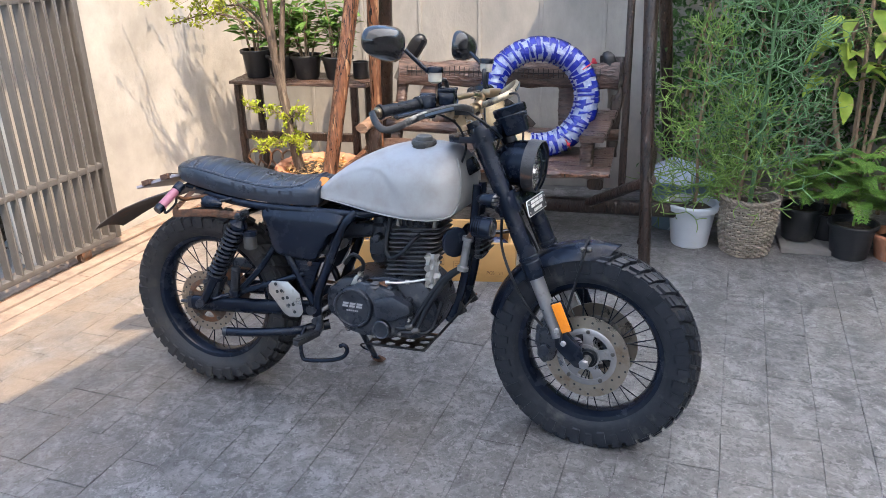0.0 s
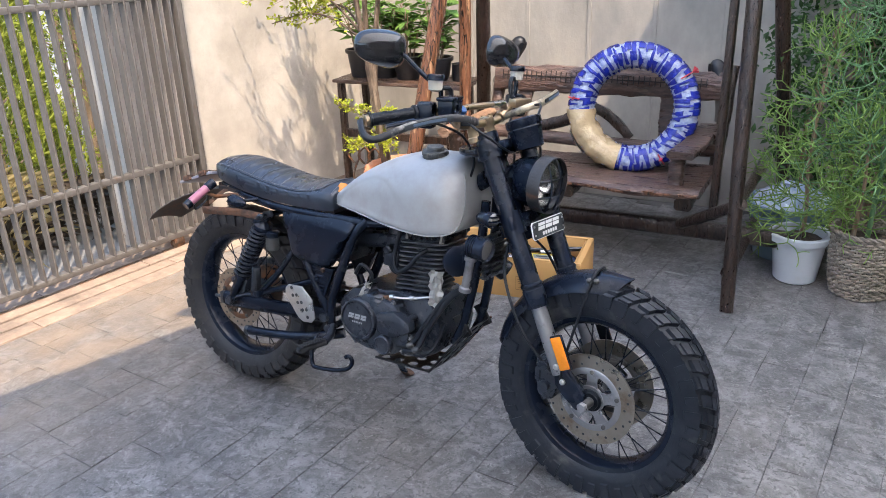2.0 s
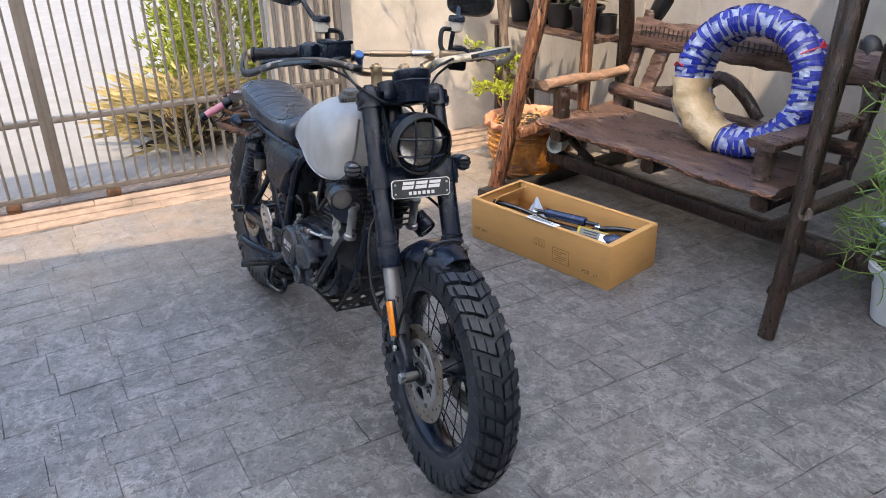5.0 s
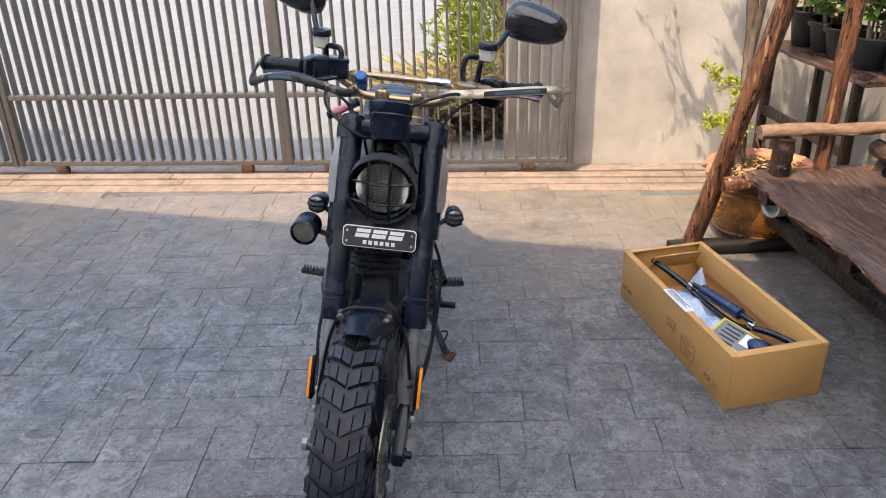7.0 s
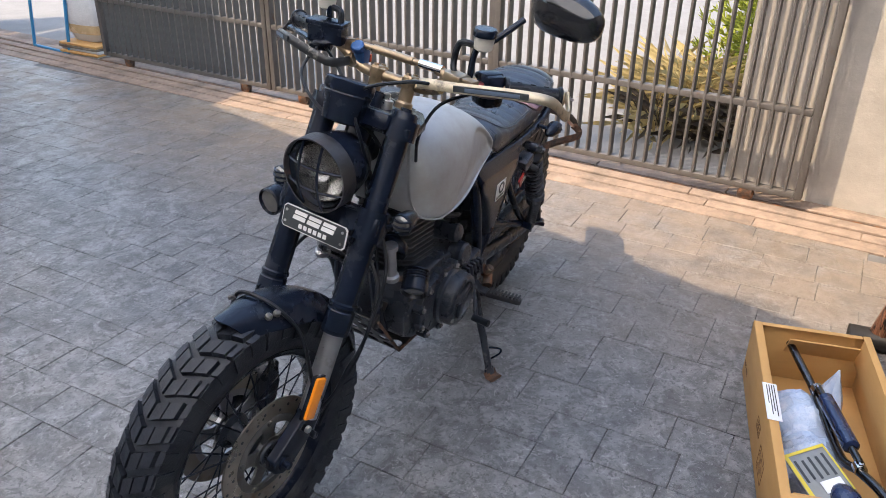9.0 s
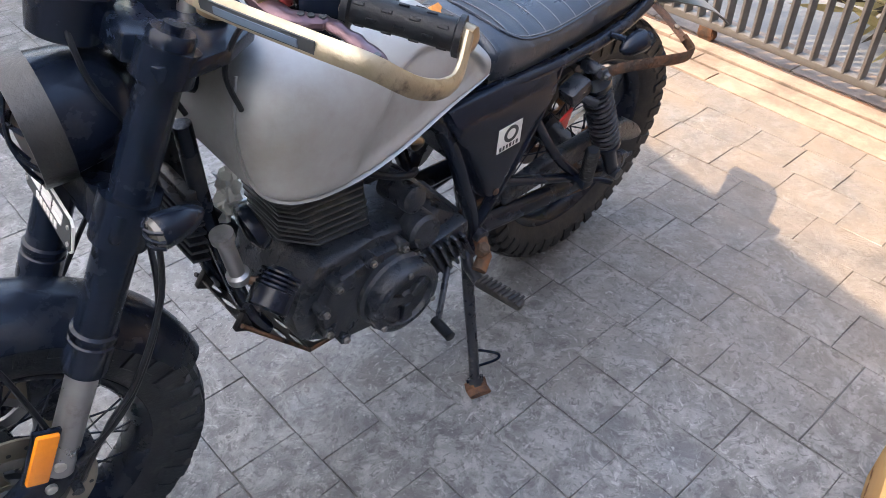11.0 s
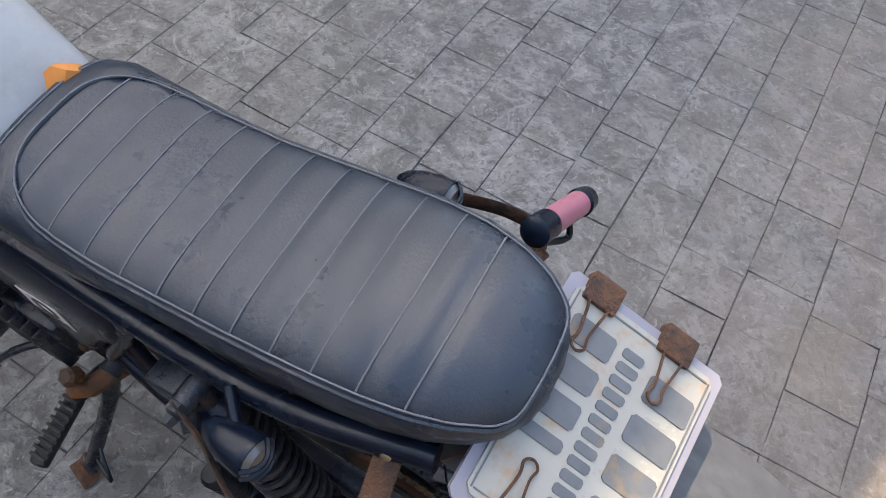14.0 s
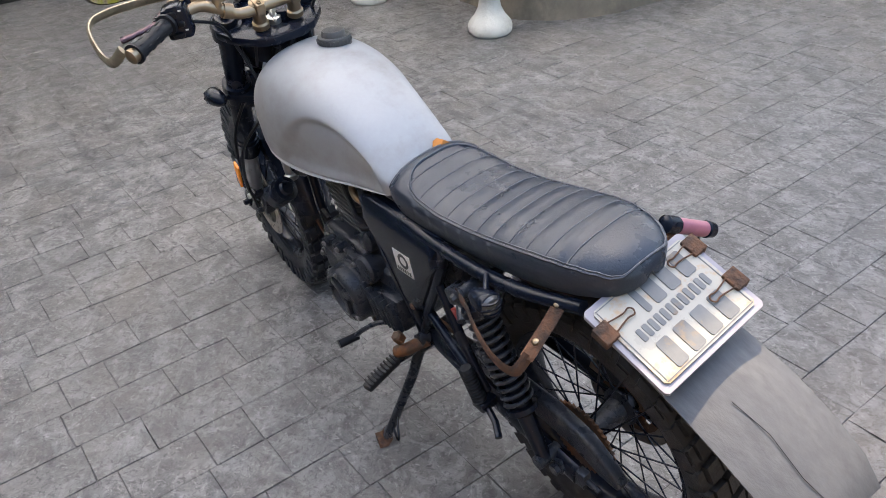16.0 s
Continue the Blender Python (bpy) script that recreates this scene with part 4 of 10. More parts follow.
    if s < 0:
        box(bm, (0.168, -0.168, 1.066), (0.044, 0.080, 0.040), Matrix.Rotation(0.3, 3, "Z"), 0.006)
        box(bm, (0.168, -0.168, 1.089), (0.048, 0.086, 0.010), Matrix.Rotation(0.3, 3, "Z"), 0.003)
        lathe(bm, [(0.014, 0.0), (0.014, 0.004), (0.010, 0.005), (0.010, 0.003), (0.0, 0.003)], (0.186, -0.172, 1.066), (1, -0.3, 0), 18)
    else:
        box(bm, (0.170, 0.165, 1.058), (0.035, 0.05, 0.028), Matrix.Rotation(-0.3, 3, "Z"), 0.006)
        box(bm, (0.176, 0.195, 1.058), (0.024, 0.040, 0.024), Matrix.Rotation(-0.15, 3, "Z"), 0.004)
    part("lever_bracket", bm, M_BLACK if s < 0 else M_GOLD, bar)
    # fluid bottle
    bm = bmesh.new()
    tip = Vector((0.140, s * 0.197, 1.106 if s < 0 else 1.118))
    lathe(bm, [(0.010, 0.0), (0.0185, 0.005), (0.0205, 0.032)], tip, (0, 0, 1), 20)
    pot = part("fluid_reservoir", bm, material("milky_plastic", (0.44, 0.42, 0.37), (0.36, 0.34, 0.29), 0.4, scale=40), bar, "milky plastic reservoir with a black lid")
    bm = bmesh.new()
    lathe(bm, [(0.0235, 0.030), (0.0235, 0.041), (0.021, 0.045), (0.0, 0.046)], tip, (0, 0, 1), 22)
    part("lid", bm, M_BLACK, pot)
    bm = bmesh.new()
    tube(bm, rounded([(0.165, s * 0.155, 1.065), (0.156, s * 0.145, 1.085), (0.150, s * 0.150, tip.z + 0.006), (0.142, s * 0.178, tip.z + 0.008)], 5), 0.0068, 8)
    part("reservoir_hose", bm, M_RUBBER, pot)
    # hand guard: a bar of flat section
    bm = bmesh.new()
    line = [(0.160, -0.110, 1.020), (0.225, -0.118, 1.028), (0.222, -0.226, 1.047), (0.160, -0.315, 1.028), (0.095, -0.378, 0.992), (0.062, -0.388, 1.004), (0.036, -0.374, 1.036)] if s < 0 else \
        [(0.160, 0.110, 1.020), (0.228, 0.116, 1.050), (0.236, 0.200, 1.066), (0.206, 0.325, 1.081), (0.176, 0.376, 1.076), (0.126, 0.384, 1.041), (0.078, 0.374, 1.027), (0.045, 0.350, 1.054)]
    line = rounded(line, 5)
    tube(bm, line, 0.0102 if s < 0 else 0.0108, 10, flat=(0.42, 1.0))
    guard = part("hand_guard", bm, M_BAREGUARD if s > 0 else M_WORNGUARD, bar, "scuffed bare metal hand guard" if s > 0 else "black hand guard worn to bare metal")
    bm = bmesh.new()
    tube(bm, [line[i] + Vector((0.0052, s * 0.0012, 0)) for i in range(10, 17)], 0.0074, 6, flat=(0.25, 1.0))
    plaque = part("label", bm, M_INK, guard, "dark label with a blue logo")
    bm = bmesh.new()
    tube(bm, [line[i] + Vector((0.0072, s * 0.0016, 0)) for i in range(11, 16)], 0.0042, 6, flat=(0.2, 1.0))
    part("logo_bar", bm, material("blue_grey_print", (0.09, 0.13, 0.19), rough=0.4), guard)
    bm = bmesh.new()
    lathe(bm, [(0.015, -0.004), (0.015, 0.010), (0.008, 0.014)], (0.050 if s < 0 else 0.038, s * (0.356 if s < 0 else 0.334), 1.034 if s < 0 else 1.041), (-0.5, s, -0.14), 14)
    lathe(bm, [(0.0165, -0.010), (0.0165, 0.010)], (0.150, s * 0.108, 1.021), (0, 1, 0.5), 16)
    tagged(part("guard_mount", bm, M_GOLD, guard), "", kind="stuff")
    # mirror
    bm = bmesh.new()
    tube(bm, rounded([(0.146, s * 0.180, 1.055), (0.146, s * 0.186, 1.118), (0.120, s * 0.212, 1.142), (0.066, s * 0.238, 1.196 if s < 0 else 1.178)], 5), 0.0066, 10)
    stem = bike_part("mirror", bm, M_BLACK, "black oval mirror on a bent stem", turned=True)
    stem.matrix_local = TURNED_BAR
    bm = bmesh.new()
    rings = []
    mu, mv, mw = (Vector((-0.26, -0.953, 0.154)), Vector((0.079, 0.138, 0.987)), Vector((-0.962, 0.268, 0.04))) if s < 0 else \
        (Vector((0.0, 0.988, -0.152)), Vector((0.035, 0.15, 0.99)), Vector((-0.997, 0.02, 0.040)))
    mu = (mu - mw * mu.dot(mw)).normalized()
    mv = mw.cross(mu).normalized()
    mv *= math.copysign(1.0, mv.z)
    mc = Vector((0.026, -0.285, 1.214)) if s < 0 else Vector((0.015, 0.305, 1.195))
    for depth, size in ((-0.034, 0.05), (-0.032, 0.45), (-0.022, 0.78), (-0.006, 0.97), (0.006, 1.0), (0.012, 0.97), (0.012, 0.93)):
        ring = []
        for k in range(32):
            a = k * math.tau / 32
            cx, cy = math.copysign(abs(math.cos(a)) ** 0.7, math.cos(a)), math.copysign(abs(math.sin(a)) ** 0.75, math.sin(a))
            ring.append(mc + mw * depth + size * (0.078 * cx * mu + (0.047 - 0.008 * cx) * cy * mv))
        rings.append(ring)
    skin(bm, rings)
    shell = part("mirror_shell", bm, M_GLOSS, stem, "glossy black mirror shell")
    bm = bmesh.new()
    skin(bm, [[q + mw * 0.0006 for q in rings[-1]], [q + mw * 0.0016 for q in rings[-1]]])
    part("mirror_glass", bm, M_MIRROR, stem, "silvered mirror glass")

# kill switch on the bar, key barrel in the clamp
bm = bmesh.new()
box(bm, (0.138, -0.098, 1.034), (0.034, 0.032, 0.044), Matrix.Rotation(0.2, 3, "Z"), 0.007)
lathe(bm, [(0.015, 0.0), (0.015, 0.012), (0.012, 0.015), (0.0, 0.016)], (0.150, -0.096, 1.046), (0.6, 0, 0.8), 18)
killer = part("kill_switch", bm, M_BLUE, bar, "navy blue switch block with an orange-red rocker")
bm = bmesh.new()
box(bm, (0.1195, -0.096, 1.022), (0.008, 0.022, 0.018), Matrix.Rotation(0.2, 3, "Z"), 0.002)
part("rocker", bm, material("orange_red_plastic", (0.60, 0.07, 0.015), rough=0.4), killer)
bm = bmesh.new()
lathe(bm, [(0.016, -0.01), (0.016, 0.010), (0.012, 0.012), (0.0, 0.011)], (0.178, 0.004, 0.958), (-0.25, 0, 1), 20)
box(bm, (0.174, 0.004, 0.976), (0.003, 0.018, 0.016), None, 0.001)
tube(bm, rounded([(0.174, 0.004, 0.984), (0.160, 0.012, 0.984), (0.145, 0.016, 0.968), (0.150, 0.010, 0.962), (0.166, 0.0, 0.975)], 4), 0.0012, 6)
bike_part("ignition_lock", bm, M_ALU, "worn ignition lock with its key", turned=True)

# cables from the bar to the frame
for i, line in enumerate(([(0.205, -0.165, 1.045), (0.270, -0.15, 1.005), (0.295, -0.07, 0.955), (0.258, 0.02, 0.93), (0.225, 0.06, 0.85)],
                          [(0.205, 0.165, 1.045), (0.275, 0.12, 1.06), (0.318, 0.03, 1.02), (0.322, 0.055, 0.93), (0.285, 0.06, 0.84)],
                          [(0.140, -0.20, 1.03), (0.175, -0.12, 0.99), (0.190, -0.08, 0.92), (0.170, -0.07, 0.86)],
                          [(0.138, 0.20, 1.03), (0.165, 0.13, 0.99), (0.185, 0.10, 0.92), (0.165, 0.085, 0.85)],
                          [(0.300, -0.05, 0.70), (0.330, -0.115, 0.62), (0.395, -0.135, 0.50), (0.455, -0.125, 0.42), (0.485, -0.105, 0.375)],
                          [(0.300, 0.05, 0.70), (0.330, 0.125, 0.62), (0.395, 0.138, 0.50), (0.455, 0.125, 0.42), (0.485, 0.105, 0.375)],
                          [(0.300, 0.10, 0.745), (0.325, 0.14, 0.66), (0.385, 0.142, 0.53), (0.43, 0.13, 0.46), (0.49, 0.11, 0.34)])):
    bm = bmesh.new()
    tube(bm, rounded(line, 6), 0.0036 if i < 4 else 0.0042, 8)
    bike_part("cable", bm, M_RUBBER, turned=True)

# front turn lights and the two spot lamps


def turn_light(tip_to, at, root, turned):
    at, aim = Vector(at), Vector(tip_to).normalized()
    bm = bmesh.new()
    lathe(bm, [(0.003, -0.044), (0.011, -0.036), (0.018, -0.020), (0.0215, 0.0), (0.0225, 0.014), (0.0215, 0.018)], at, aim, 22)
    for k in (-0.012, 0.0, 0.012):
        w = math.sqrt(0.0215 ** 2 - k * k)
        up = Vector((0, 0, 1))
        across = aim.cross(up).normalized()
        tube(bm, [at + aim * (0.018 + 0.012 * (1 - (t / w) ** 2)) + across * t + up * k for t in [w * (-1 + 2 * i / 6) for i in range(7)]], 0.0026, 5)
    body = bike_part("turn_light", bm, M_BLACK, "black bullet-shaped turn signal with a slotted lens", turned=turned)
    bm = bmesh.new()
    lathe(bm, [(0.0205, 0.017), (0.016, 0.024), (0.0, 0.028)], at, aim, 20)
    part("lens", bm, M_SMOKE, body, "smoked lens")
    bm = bmesh.new()
    rod(bm, at, root, 0.006, 10)
    part("stalk", bm, M_BLACK, body)


turn_light((1, -0.15, 0), (0.300, -0.160, 0.783), (0.316, -0.12, 0.76), True)
turn_light((1, 0.15, 0), (0.300, 0.160, 0.783), (0.316, 0.12, 0.76), True)
turn_light((-1, 0.06, 0.10), (-0.644, 0.149, 0.690), (-0.606, 0.112, 0.703), False)
turn_light((-1, 0, 0.05), (-0.652, -0.165, 0.692), (-0.600, -0.118, 0.700), False)


def spot_lamp(at, aim, tube_top, tube_foot):
    at, aim = Vector(at), Vector(aim).normalized()
    bm = bmesh.new()
    lathe(bm, [(0.004, -0.046), (0.016, -0.044), (0.024, -0.034), (0.030, -0.012), (0.0325, -0.010), (0.0325, 0.018), (0.029, 0.021), (0.027, 0.014), (0.0, 0.012)], at, aim, 26)
    for i in range(4):
        lathe(bm, [(0.0225 + 0.002 * i, -0.038 + 0.007 * i), (0.0315, -0.037 + 0.007 * i), (0.0315, -0.034 + 0.007 * i), (0.0225 + 0.002 * i, -0.033 + 0.007 * i)], at, aim, 26)
    body = bike_part("spot_lamp", bm, M_BLACK, "small finned black auxiliary spot lamp")
    bm = bmesh.new()
    lathe(bm, [(0.0265, 0.0145), (0.018, 0.017), (0.0, 0.018)], at, aim, 24)
    part("lens", bm, M_SMOKE, body, "dull glass lens")
    bm = bmesh.new()
    top, foot = Vector(tube_top), Vector(tube_foot)
    lathe(bm, [(0.018, 0), (0.018, 0.012), (0.0125, 0.016), (0.0125, (top - foot).length - 0.014), (0.0175, (top - foot).length - 0.012), (0.0175, (top - foot).length)], foot, top - foot, 18)
    part("bracket_tube", bm, M_FORK, body, "bare grey bracket tube")
    bm = bmesh.new()
    rod(bm, at - aim * 0.02, top if (top - at).length < (foot - at).length else foot, 0.007, 8)
    part("bracket_arm", bm, M_STEEL, body)


spot_lamp((0.288, -0.172, 0.705), (1, -0.12, -0.05), (0.212, -0.098, 0.652), (0.196, -0.098, 0.545))
spot_lamp((0.180, 0.152, 0.548), (0.75, 0.35, -0.55), (0.216, 0.096, 0.654), (0.200, 0.100, 0.556))

# fuel tank
bm = bmesh.new()
stations = [(-0.306, 0.078, 0.752, 0.722), (-0.292, 0.090, 0.768, 0.720), (-0.262, 0.098, 0.795, 0.717), (-0.215, 0.107, 0.830, 0.712), (-0.160, 0.119, 0.862, 0.706), (-0.100, 0.134, 0.889, 0.700),
            (-0.040, 0.147, 0.907, 0.696), (0.020, 0.1545, 0.916, 0.693), (0.080, 0.155, 0.917, 0.693), (0.116, 0.151, 0.913, 0.697), (0.141, 0.143, 0.903, 0.703), (0.161, 0.129, 0.886, 0.713),
            (0.174, 0.108, 0.862, 0.727), (0.181, 0.080, 0.836, 0.746), (0.184, 0.040, 0.808, 0.765)]


def smooth_step(v):
    v = min(1.0, max(0.0, v))
    return v * v * (3 - 2 * v)


rings = []
close = [(p.x, w.x, p.y, p.z) for p, w in zip(rounded([(x, top, low) for x, w, top, low in stations], 9), rounded([(w, 0, 0) for x, w, top, low in stations], 9))]
KNEE = [(-0.31, 0.700), (-0.290, 0.726), (-0.263, 0.772), (-0.222, 0.803), (-0.165, 0.832), (-0.110, 0.846), (-0.060, 0.838), (-0.025, 0.818), (0.0, 0.790), (0.03, 0.745), (0.06, 0.70)]
KNEE = rounded([(x, 0, z) for x, z in KNEE], 4)


def knee_edge(x):
    """The height of the scoop's upper edge at x."""
    for p, q in zip(KNEE, KNEE[1:]):
        if p.x <= x <= q.x:
            return p.z + (q.z - p.z) * (x - p.x) / max(1e-6, q.x - p.x)
    return 0.69


for x, w, top, low in close:
    mid = low + 0.36 * (top - low)
    boxy = smooth_step((-0.02 - x) / 0.22)                    # the top turns flat towards the seat
    crease = knee_edge(x)
    blur = 0.018 + 0.034 * smooth_step((x + 0.07) / 0.06)
    ring = []
    for k in range(160):
        a = k * math.tau / 160
        c, s = math.cos(a), math.sin(a)
        up = s > 0
        e = 0.82 - 0.18 * boxy if up else 0.24
        y = w * math.copysign(abs(c) ** (0.84 - 0.12 * boxy if up else 0.18), c)
        z = mid + (top - mid if up else mid - low) * math.copysign(abs(s) ** e, s)
        depth = 0.0125 if c > 0 else 0.0045
        hollow = smooth_step((crease - z) / blur) * smooth_step((z - low) / 0.035)
        y -= math.copysign(depth * hollow, y) if abs(y) > 0.03 else 0
        ring.append(Vector((x, y + 0.010, z)))
    rings.append(ring)
skin(bm, rings)
tank = bike_part("fuel_tank", bm, M_SILVER, "dusty silver-grey teardrop fuel tank", smooth=60)
bm = bmesh.new()
for s in (-1, 1):
    tube(bm, rounded([(x, s * (w * 0.930) + 0.010, low + 0.004) for x, w, top, low in stations[1:-4]] + [(0.164, s * 0.120 + 0.010, 0.720), (0.177, s * 0.106 + 0.010, 0.750), (0.180, s * 0.096 + 0.010, 0.790),
                      (0.175, s * 0.088 + 0.010, 0.840), (0.160, s * 0.076 + 0.010, 0.880)], 3), 0.0036, 6, flat=(2.0, 0.6))
tagged(part("seam_flange", bm, M_SILVER, tank), kind="stuff")
bm = bmesh.new()
C0, CA = Vector((0.043, -0.036, 0.907)), Vector((0.03, -0.10, 1)).normalized()
lathe(bm, [(0.038, -0.008), (0.038, 0.001), (0.035, 0.002), (0.035, 0.005), (0.0375, 0.006), (0.0375, 0.017), (0.0355, 0.020), (0.027, 0.0205), (0.0265, 0.0225), (0.0255, 0.0295), (0.0235, 0.032), (0.006, 0.033), (0.0, 0.0325)], C0, CA, 48)
for i in range(24):
    a = i * math.tau / 24
    box(bm, C0 + CA * 0.0115 + Vector((0.0377 * math.cos(a), 0.0377 * math.sin(a), -0.0377 * (0.03 * math.cos(a) - 0.10 * math.sin(a)))), (0.002, 0.003, 0.009), Matrix.Rotation(a, 3, "Z"), 0.0006)
part("filler_cap", bm, M_DULL, tank, "dusty round fuel filler cap")
bm = bmesh.new()
put(bm, [(-0.270, -0.024, 0.766), (-0.272, -0.070, 0.760), (-0.312, -0.072, 0.762), (-0.312, -0.022, 0.768), (-0.286, -0.042, 0.784), (-0.304, -0.046, 0.785)],
    [(3, 2, 1, 0), (0, 1, 4), (1, 2, 5, 4), (2, 3, 5), (3, 0, 4, 5)])
part("foam_wedge", bm, M_ORANGE, tank, "scrap of orange foam", smooth=0)

# seat
bm = bmesh.new()
seat_line = [(-0.296, 0.090, 0.770, 0.706), (-0.302, 0.098, 0.779, 0.702), (-0.330, 0.106, 0.783, 0.698), (-0.38, 0.108, 0.772, 0.696), (-0.45, 0.107, 0.765, 0.694), (-0.52, 0.107, 0.768, 0.695), (-0.59, 0.108, 0.779, 0.699),
             (-0.65, 0.108, 0.790, 0.706), (-0.70, 0.107, 0.799, 0.714), (-0.745, 0.103, 0.803, 0.721), (-0.785, 0.094, 0.801, 0.727), (-0.815, 0.081, 0.795, 0.731), (-0.838, 0.062, 0.785, 0.735), (-0.852, 0.038, 0.772, 0.740), (-0.857, 0.015, 0.762, 0.745)]
fine = []
for (xa, wa, ta, la), (xb, wb, tb, lb) in zip(seat_line, seat_line[1:]):
    n = max(1, round(abs(xb - xa) / 0.010))
    for i in range(n):
        u = i / n
        fine.append((xa + (xb - xa) * u, wa + (wb - wa) * u, ta + (tb - ta) * u, la + (lb - la) * u))
fine.append(seat_line[-1])


def seat_ring(x, w, top, low):
    edge_z = low + 0.62 * (top - low)
    pts = [(-w * 0.93, low), (-w * 0.99, low + 0.25 * (top - low)), (-w, edge_z)]
    n = 15
    for i in range(n):
        v = -1 + 2 * (i + 0.5) / n
        pts.append((w * v * 0.985, edge_z + (top - edge_z) * (1 - abs(v) ** 2.6) ** 0.75))
    pts += [(w, edge_z), (w * 0.99, low + 0.25 * (top - low)), (w * 0.93, low), (0.0, low + 0.012)]
    return pts


pleats = [-0.352 - 0.0413 * i for i in range(11)]
rings = []
for x, w, top, low in fine:
    dip = 0.0
    for p in pleats:
        dip = max(dip, 0.0035 * max(0.0, 1 - abs(x - p) / 0.010) ** 1.4)
    ring = []
    for y, z in seat_ring(x, w, top, low):
        inside = z > low + 0.66 * (top - low) and abs(y) < w * 0.93 and x < -0.336 - 0.045 * (abs(y) / w) ** 4
        bulge = 0.0
        if inside:
            bulge = -dip + 0.0015
        ring.append(Vector((x, y, z + bulge)))
    rings.append(ring)
skin(bm, rings)
seat = bike_part("seat", bm, M_SEAT, "long black ribbed vinyl seat with pale stitching", smooth=50)
seat.matrix_local = Matrix.Translation((-0.31, 0, 0.72)) @ Matrix.Rotation(radians(2.0), 4, "Z") @ Matrix.Rotation(radians(1.2), 4, "Y") @ Matrix.Translation((0.31, 0, -0.72))


def seat_top(x, y):
    for a, b in zip(seat_line, seat_line[1:]):
        if b[0] <= x <= a[0]:
            u = (x - a[0]) / (b[0] - a[0])
            w, top, low = (a[i] + (b[i] - a[i]) * u for i in (1, 2, 3))
            edge_z = low + 0.62 * (top - low)
            v = min(0.999, abs(y) / (w * 0.985))
            return edge_z + (top - edge_z) * (1 - v ** 2.6) ** 0.75, w
    return 0.74, 0.05


for p in pleats:
    bm = bmesh.new()
    w = seat_top(p, 0)[1] * (0.80 if p > -0.36 else 0.895)
    tube(bm, [(p - 0.004 * (1 - (2 * i / 16 - 1) ** 2), -w + 2 * w * i / 16, seat_top(p, -w + 2 * w * i / 16)[0] + 0.0002) for i in range(17)], 0.0010, 5)
    part("stitched_seam", bm, M_STITCH, seat)
bm = bmesh.new()
around = [(-0.330, 0.0), (-0.331, 0.035), (-0.338, 0.062), (-0.354, 0.083), (-0.385, 0.096)] + [(x, 0.935 * w) for x, w, _, _ in seat_line[4:-2]] + [(-0.846, 0.03)]
loop = [(x, y) for x, y in around] + [(x, -y) for x, y in around[::-1] if y]
tube(bm, [(x, y, seat_top(x, y)[0] + 0.001) for x, y in [(q.x, q.y) for q in rounded([(x, y, 0) for x, y in loop], 3, True)]], 0.0026, 6, closed=True)
part("piping", bm, M_SEAT, seat)
bm = bmesh.new()
tube(bm, [(x, y * 0.965, seat_top(x, y * 0.965)[0] + 0.0028) for x, y in [(q.x, q.y) for q in rounded([(x, y, 0) for x, y in loop], 3, True)]], 0.0011, 5, closed=True)
part("border_stitching", bm, M_STITCH, seat)
bm = bmesh.new()
tube(bm, [(-0.308, y, seat_top(-0.308, y)[0] + 0.0005) for y in [-0.094 + 0.188 * i / 20 for i in range(21)]], 0.0011, 5)
part("front_stitching", bm, M_STITCH, seat)
bm = bmesh.new()
slab(bm, [(-0.30, -0.09), (-0.80, -0.09), (-0.84, -0.05), (-0.84, 0.05), (-0.80, 0.09), (-0.30, 0.09)], 0.012, (0, 0, 0.700), (1, 0, 0), (0, 1, 0))
bmesh.ops.transform(bm, matrix=Matrix.Shear("XZ", 4, (0, 0)), verts=bm.verts[:])
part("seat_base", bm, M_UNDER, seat)

